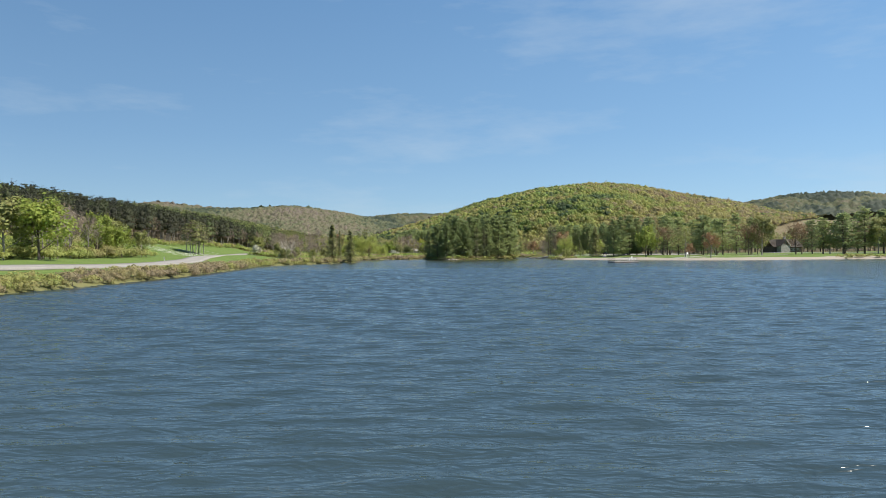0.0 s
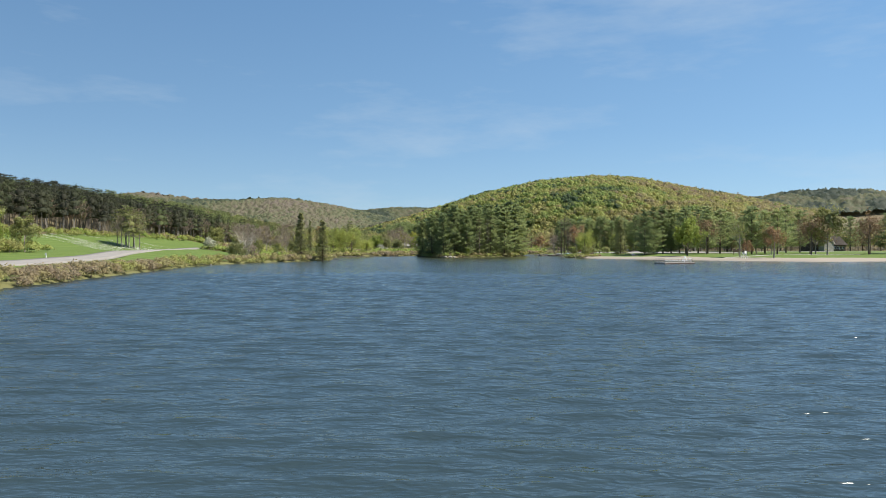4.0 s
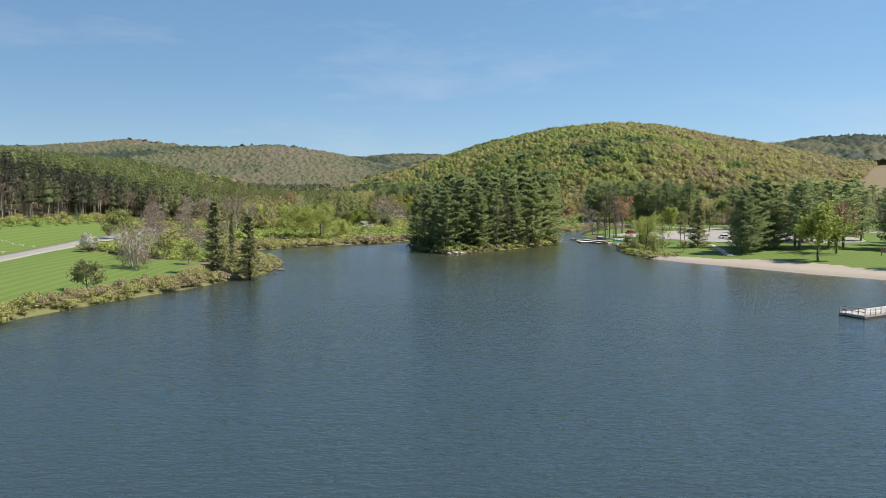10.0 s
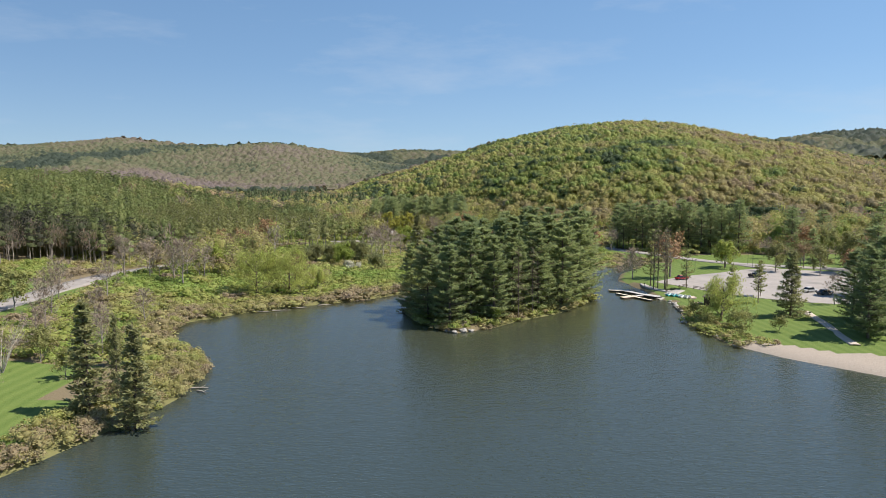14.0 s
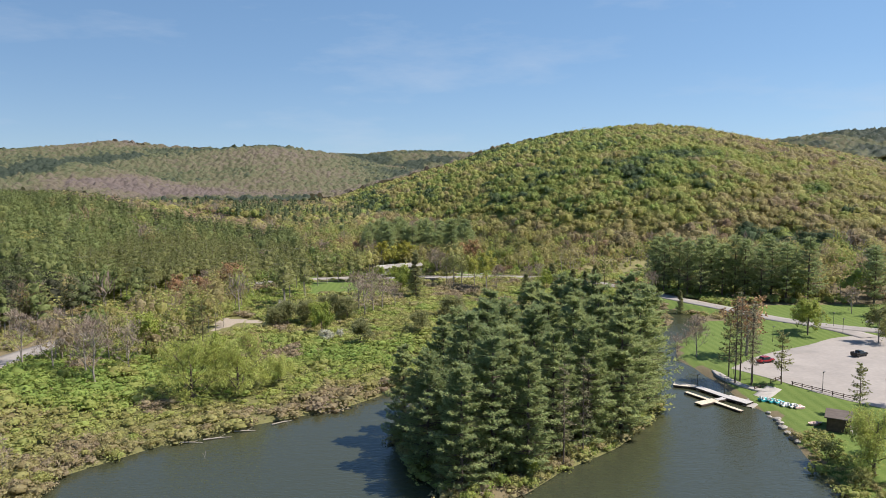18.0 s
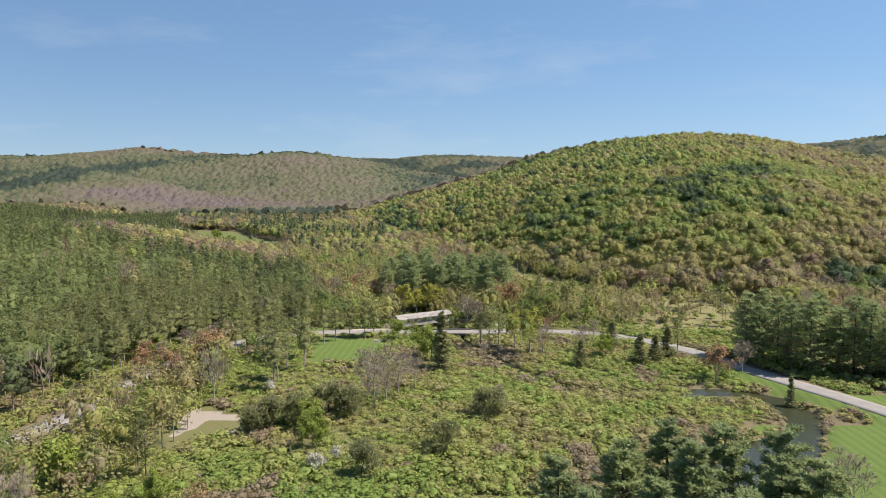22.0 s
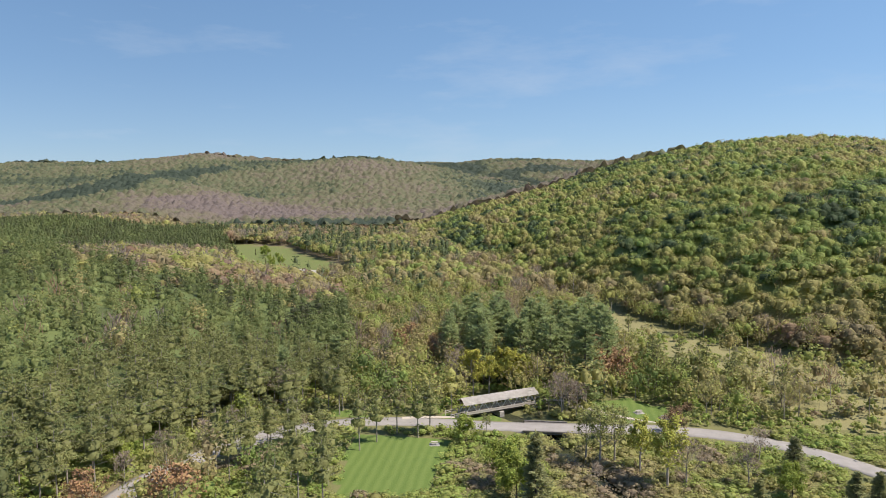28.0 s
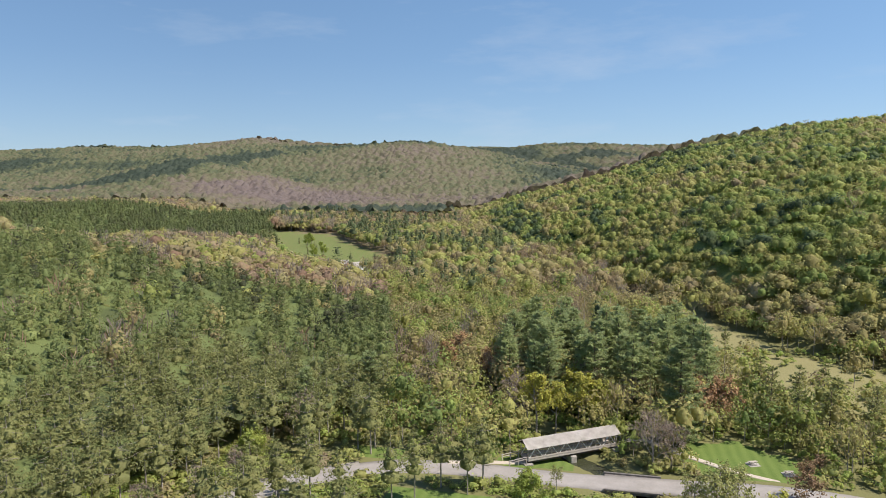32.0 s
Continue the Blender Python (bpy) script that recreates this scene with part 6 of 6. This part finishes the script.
dock("dock", (52.6, 431.6), (57.0, 429.6), 2.1, 0.5, M_deck, "pale boarded dock head")
dock("dock", (57.0, 429.2), (61.2, 420.6), 1.8, 0.55, M_greydeck, "grey boarded gangway dock")
dock("dock", (60.6, 422.0), (63.5, 417.6), 2.4, 0.62, M_greydeck, "grey pier by the bank")
dock("dock", (53.4, 426.0), (60.0, 413.4), 0.9, 0.4, M_deck, "narrow pale floating dock")
dock("dock", (53.0, 418.0), (57.6, 420.4), 1.9, 0.41, M_deck, "short pale floating dock finger")
dock("dock", (57.6, 420.2), (60.0, 421.3), 1.2, 0.48, M_greydeck, "small gangway with handrails")


def pedal_boat(x, y, rz, shell, label):
    e = thing("pedal_boat", pose(x, y, gh(x, y) + 0.02, 0, 0, rz), label, "boat", "pedal boats")
    for sy in (-0.5, 0.5):
        bm = box(0, sy, 0.0, 2.3, 0.42, 0.4)
        for v in bm.verts:
            if abs(v.co.x) > 1.0 and v.co.z < 0.2:
                v.co.x *= 0.8
        bmesh.ops.bevel(bm, geom=list(bm.edges), offset=0.07, segments=2, affect="EDGES")
        part("pontoon", bm, shell, e)
    part("deck", box(0, 0, 0.3, 1.9, 1.3, 0.14, bev=0.04), shell, e)
    for sy in (-0.32, 0.32):
        part("seat", fuse(box(-0.35, sy, 0.42, 0.5, 0.5, 0.12, bev=0.03), box(-0.62, sy, 0.45, 0.12, 0.5, 0.5, bev=0.03)), M_white, e)
    part("paddle_box", box(0.25, 0, 0.4, 0.6, 0.3, 0.25, bev=0.05), shell, e)


for px, py, r, c, lab in ((66.8, 418.6, 15, M_teal, "teal pedal boat on the bank"), (67.9, 417.8, 25, M_teal, "teal pedal boat on the bank"), (68.9, 417.0, 20, M_teal, "teal pedal boat on the bank"),
                          (69.4, 415.4, 15, M_white, "white pedal boat on the bank"), (70.4, 414.6, 30, M_white, "white pedal boat on the bank"), (71.4, 413.9, 10, M_pinkp, "faded pink pedal boat on the bank")):
    pedal_boat(px, py, r, c, lab)


def skiff(x, y, rz, material, label):
    e = thing("rowing_boat", pose(x, y, gh(x, y), 0, 0, rz), label, "boat")
    bm = bmesh.new()
    ring = []
    for z, k in ((0.0, 0.7), (0.45, 1.0), (0.45, 0.9), (0.12, 0.62)):
        ring.append([bm.verts.new((k * 1.5 * c, k * 0.62 * s_ * (1 - 0.45 * max(0, c)), z)) for c, s_ in [(math.cos(a * math.pi / 6), math.sin(a * math.pi / 6)) for a in range(12)]])
    for r0, r1 in zip(ring[:-1], ring[1:]):
        for i in range(12):
            bm.faces.new((r0[i], r0[(i + 1) % 12], r1[(i + 1) % 12], r1[i]))
    bm.faces.new(ring[0][::-1]), bm.faces.new(ring[3])
    part("hull", bm, material, e)
    for sx in (-0.7, 0.2):
        part("thwart", box(sx, 0, 0.34, 0.25, 1.0, 0.04), M_wood, e)


skiff(69.6, 404.5, 10, M_pinkp, "upturned pale pink rowing boat by the boathouse")

bh = thing("boathouse", pose(72.8, 402.6, gh(72.8, 402.6), 0, 0, 58), "small dark brown timber boathouse with flat roof", "shed")
part("wall", box(0, 0, 0, 5.2, 3.6, 2.4), M_darkwood, bh)
for k in range(11):
    part("plank", box(-2.5 + 0.5 * k, -1.83, 0.05, 0.46, 0.05, 2.3), M_darkwood, bh)
part("roof", box(0, 0, 2.4, 5.9, 4.4, 0.2, bev=0.03), M_roofd, bh)
part("hatch", box(0.4, -1.88, 1.0, 1.8, 0.06, 0.9), M_darkwood, bh)
part("pad", box(0, -2.6, -0.05, 4.6, 1.7, 0.12), M_concrete, bh)


def fence(a, b, label):
    n = math.hypot(b[0] - a[0], b[1] - a[1])
    e = thing("rail_fence", pose(a[0], a[1], gh(*a), 0, 0, math.degrees(math.atan2(b[1] - a[1], b[0] - a[0]))), label, "fence", "lot fences")
    k = max(2, round(n / 2.2))
    for i in range(k + 1):
        part("post", rod((i * n / k, 0, -0.6), (i * n / k, 0, 0.95), 0.09), M_darkwood, e)
    for z in (0.45, 0.8):
        part("rail", rod((-0.2, 0, z), (n + 0.2, 0, z), 0.065), M_darkwood, e)


fence((76.5, 426.2), (83.5, 415.6), "low dark rail fence along the parking lot")
fence((68.0, 425.4), (71.5, 427.6), "short dark rail fence under the spruces")
fence((72.8, 428.2), (76.0, 430.5), "short dark rail fence beside the lot")


def lamp_post(x, y, h):
    e = thing("lamp_post", pose(x, y, gh(x, y), 0, 0, 30), "slim dark lamp post with a box lantern", "lamp post", "lamp posts")
    part("pole", rod((0, 0, -0.3), (0, 0, h), 0.07, 8, 0.05), M_metal, e)
    part("lantern", fuse(box(0.25, 0, h - 0.05, 0.6, 0.28, 0.16, bev=0.03), box(0, 0, h - 0.2, 0.12, 0.12, 0.25)), M_metal, e)


for px, py in ((58.9, 434), (61.6, 425.6), (80.4, 421.5), (116.7, 476), (118.5, 484), (92, 467), (68, 436)):
    lamp_post(px, py, 4.2)


def car(x, y, rz, paint, label, truck=False):
    e = thing("pickup_truck" if truck else "car", pose(x, y, zl + 0.0, 0, 0, rz), label, "car", "parked cars")
    bm = box(0, 0, 0.35, 4.5, 1.8, 0.55)
    bmesh.ops.bevel(bm, geom=list(bm.edges), offset=0.14, segments=2, affect="EDGES")
    part("body", bm, paint, e)
    cab = box(0.1 if truck else -0.2, 0, 0.85, 1.7 if truck else 2.5, 1.6, 0.6)
    for v in cab.verts:
        if v.co.z > 1.2:
            v.co.x, v.co.y = v.co.x * 0.72, v.co.y * 0.82
    part("windows", cab, M_glass, e)
    part("roof", box(0.1 if truck else -0.2, 0, 1.42, 1.2 if truck else 1.75, 1.3, 0.07, bev=0.03), paint, e)
    if truck:
        part("bed_wall", fuse(box(-1.5, 0.82, 0.85, 1.4, 0.08, 0.35), box(-1.5, -0.82, 0.85, 1.4, 0.08, 0.35), box(-2.2, 0, 0.85, 0.08, 1.7, 0.35)), paint, e)
    for sx in (-1.4, 1.4):
        for sy in (-0.82, 0.82):
            w = part("wheel", rod((sx, sy - 0.1, 0.33), (sx, sy + 0.1, 0.33), 0.33, 14), M_black, e)
            part("rim", rod((sx, sy - 0.115, 0.33), (sx, sy + 0.115, 0.33), 0.18, 10), M_metal, w)
    for sy in (-0.6, 0.6):
        part("headlight", box(2.22, sy, 0.62, 0.06, 0.35, 0.14), M_white, e)


P_red, P_black, P_white, P_grey = (mat("car_paint", 0.25, 0.2, c) for c in ((0.35, 0.03, 0.04), (0.02, 0.02, 0.022), (0.75, 0.75, 0.74), (0.07, 0.08, 0.09)))
car(79.5, 445.0, 20, P_red, "dark red car at the lot's edge")
car(105.5, 450, 25, P_black, "black pickup truck on the parking lot", True)
car(106.7, 418.5, 15, P_white, "white car on the parking lot")
car(108.5, 414.0, 15, P_grey, "dark grey car on the parking lot")

# lodge in the park
lx, ly = 243, 500
lo = thing("lodge", pose(lx, ly, gh(lx, ly), 0, 0, 20), "dark timber park lodge with stone gable and brown roof", "building")
part("wall", box(0, 0, 0, 26, 10, 4.2), M_darkwood, lo)
for sy in (-1, 1):
    bm = bmesh.new()
    f = bm.faces.new([bm.verts.new(c) for c in ((-13.8, 0, 9.2), (13.8, 0, 9.2), (13.8, sy * 6.2, 3.7), (-13.8, sy * 6.2, 3.7))])
    bmesh.ops.solidify(bm, geom=[f], thickness=0.25)
    part("roof_slope", bm, M_roofd, lo)
wing = box(-6, -6.5, 0, 8, 5, 5.0)
part("stone_wing", wing, M_stone, lo, "rough stone gable wing")
for sy in (-1, 1):
    bm = bmesh.new()
    f = bm.faces.new([bm.verts.new(c) for c in ((-6, -9.6, 9.0), (-6, -1.0, 9.0), (-6 + sy * 4.8, -1.0, 4.4), (-6 + sy * 4.8, -9.6, 4.4))])
    bmesh.ops.solidify(bm, geom=[f], thickness=0.25)
    part("wing_roof", bm, M_shingle if sy > 0 else M_roofd, lo)
bm = bmesh.new()
f = bm.faces.new([bm.verts.new(c) for c in ((-10, -8.95, 5.0), (-2, -8.95, 5.0), (-6, -8.95, 8.8))])
bmesh.ops.solidify(bm, geom=[f], thickness=0.3)
part("stone_gable", bm, M_stone, lo)
part("chimney", box(4, 1.5, 7.5, 1.4, 1.2, 3.6, bev=0.05), M_stone, lo)
for k in range(5):
    w = part("window", box(1.5 + 2.3 * k, -5.03, 1.2, 1.5, 0.12, 1.6), M_white, lo)
    part("pane", box(1.5 + 2.3 * k, -5.08, 1.3, 1.3, 0.06, 1.4), M_glass, w)


# cottages in the far meadow
def cottage(x, y, rz, w, wallm, label):
    e = thing("cottage", pose(x, y, gh(x, y), 0, 0, rz), label, "house", "meadow cottages")
    part("wall", box(0, 0, 0, w, 6, 3.0), wallm, e)
    for sy in (-1, 1):
        bm = bmesh.new()
        f = bm.faces.new([bm.verts.new(c) for c in ((-w / 2 - 0.4, 0, 5.2), (w / 2 + 0.4, 0, 5.2), (w / 2 + 0.4, sy * 3.5, 2.7), (-w / 2 - 0.4, sy * 3.5, 2.7))])
        bmesh.ops.solidify(bm, geom=[f], thickness=0.15)
        part("roof_slope", bm, M_shingle, e)
    part("window", box(-w / 4, -3.03, 1.0, 1.2, 0.1, 1.1), M_glass, e)
    part("door", box(w / 5, -3.03, 0, 1.0, 0.1, 2.0), M_white, e)


cottage(-176, 878, 15, 9, M_wood, "small grey cottage at the meadow's edge")
cottage(-162, 872, 40, 7, M_white, "small white cottage at the meadow's edge")

# small things on the shores
e = thing("snag", pose(-39.4, 393.3, -0.6, 0, 0, 20), "thin bare forked snag standing in the water", "snag")
part("stem", quads_mesh("stem", *tube([(0, 0, -1.5), (0.1, 0, 0.8), (0.3, 0.05, 2.0)], [0.07, 0.05, 0.02], 6), [M_greybark], smooth=True), None, e)
part("branch", quads_mesh("branch", *tube([(0.1, 0, 0.8), (-0.25, 0.1, 1.6)], [0.04, 0.015], 5), [M_greybark], smooth=True), None, e)
sb = thing("notice_board", pose(121.6, 350.9, gh(121.6, 350.9), 0, 0, 10), "dark notice board on two posts by the beach", "sign")
part("board", box(0, 0, 0.9, 2.6, 0.1, 1.3), M_darkwood, sb)
for sx in (-1.1, 1.1):
    part("post", box(sx, 0.08, -0.4, 0.14, 0.14, 2.5), M_darkwood, sb)
for px, py, h in ((91, 545, 1.6), (-84.5, 225, 1.1), (84, 549, 1.2)):
    e = thing("marker_post", pose(px, py, gh(px, py)), "white roadside marker post", "post", "marker posts")
    part("post", box(0, 0, -0.3, 0.14, 0.14, h + 0.3), M_white, e)
    part("plate", box(0, -0.09, h - 0.5, 0.4, 0.04, 0.5), M_white, e)


def rock(x, y, s, seed, label="rough grey shore rock"):
    bm = bmesh.new()
    bmesh.ops.create_icosphere(bm, subdivisions=2, radius=s)
    for v in bm.verts:
        q = noise.noise(v.co * (1.3 / s) + Vector((seed * 3.1, seed, 0)))
        v.co *= 1 + 0.45 * q
        v.co.z *= 0.6
    me = bpy.data.meshes.new("rock")
    bm.to_mesh(me)
    bm.free()
    me.materials.append(M_stone)
    ob = tagged(new("rock", me), label, "rock", "shore rocks")
    ob.location = (x, y, max(gh(x, y), -0.1) + s * 0.12)


for i, (px, py, s) in enumerate(((4.5, 374.5, 0.7), (6.5, 375.6, 0.9), (8.2, 376.2, 0.7), (2.8, 376, 0.5), (3.6, 375.2, 0.4), (64.3, 411, 0.6), (64.8, 409, 0.8), (64.4, 407, 0.7), (63.8, 404.6, 0.8),
                                 (63.3, 402, 0.7), (63.1, 399.6, 0.8), (65, 413, 0.5), (62.8, 397.5, 0.6), (-47.5, 304.5, 0.5), (-43, 317, 0.5), (-61, 262, 0.4), (60, 369, 0.5), (62.2, 361, 0.5))):
    rock(px, py, s, i)
for i, (px, py, rz, n) in enumerate(((-40, 402, 25, 5), (-36, 405.5, 12, 4), (-30, 410, 40, 4.5), (-44, 400, 5, 4), (-20, 417, 30, 5), (-37.5, 334, 10, 3), (-36.5, 332, -30, 2))):
    e = thing("driftwood_log", pose(px, py, 0.12, 0, 4, rz), "bleached driftwood log at the water's edge", "log", "driftwood")
    part("stem", quads_mesh("stem", *tube([(-n / 2, 0, 0), (0, 0.15, 0.05), (n / 2, -0.1, 0.1)], [0.14, 0.12, 0.04], 6), [M_greybark], smooth=True), None, e)
    part("branch", quads_mesh("branch", *tube([(0.2, 0.1, 0.05), (n * 0.3, 0.9, 0.35)], [0.06, 0.02], 5), [M_greybark], smooth=True), None, e)

# ---- young trees on the far meadow ----
for i in range(16):
    px, py = -205 - (i % 8) * 9 + math.sin(i * 2.9) * 3, 905 + (i % 8) * 17 + (i // 8) * 16 + math.cos(i * 1.7) * 4
    if inside(np.array([px]), np.array([py]), MEADOW)[0]:
        plant(("spruce", "green_tree")[i % 2], px, py, 4.0 + (i * 3) % 4, "small planted tree on the pale far meadow", "tree", "tree", "meadow trees")

# ---- drifts of white flowers on the upper lawn ----
M_flower = surface("white_petals", (0.55, 0.55, 0.52), (0.72, 0.72, 0.68), 3.0, 0.8)
fx, fy = rng.uniform(-132, -92, 9000), rng.uniform(292, 352, 9000)
k = (vnoise(fx, fy * 2.2, 11, 91) > 0.62) & (line_dist(fx, fy, ROAD) > 5) & (fx < np.interp(fy, [290, 352], [-98, -104]))
fx, fy = fx[k], fy[k]
petals = leaf_quads(np.column_stack([fx, fy, ground_height(fx, fy) + 0.12]), np.tile([0, 0, 1.0], (len(fx), 1)), 0.16, 0.3, 1.0, 0.3)
tagged(new("flowers", quads_mesh("flowers", *petals, [M_flower])), "drifts of small white flowers in the lawn", "flowers", kind="stuff")

# ---- coloured trees before the pine grove ----
row("rust_tree", [(-58.3, 676.0, 12), (-58.7, 660.7, 13), (10.7, 654.3, 14)], "pinkish-brown budding tree before the pine grove", "tree", group="rusty trees")
row("amber_tree", [(-36.7, 639.4, 13), (-30.8, 637.8, 14), (-20.4, 639.8, 15)], "amber and yellow-green leafing tree before the pine grove", "tree", group="amber trees")
row("bare_tree", [(6.5, 644.9, 12), (14.0, 661.0, 13), (-60.7, 640.7, 14), (-4.8, 637.4, 12)], "leafless pinkish-grey tree beside the pine grove", "tree", group="bare trees")
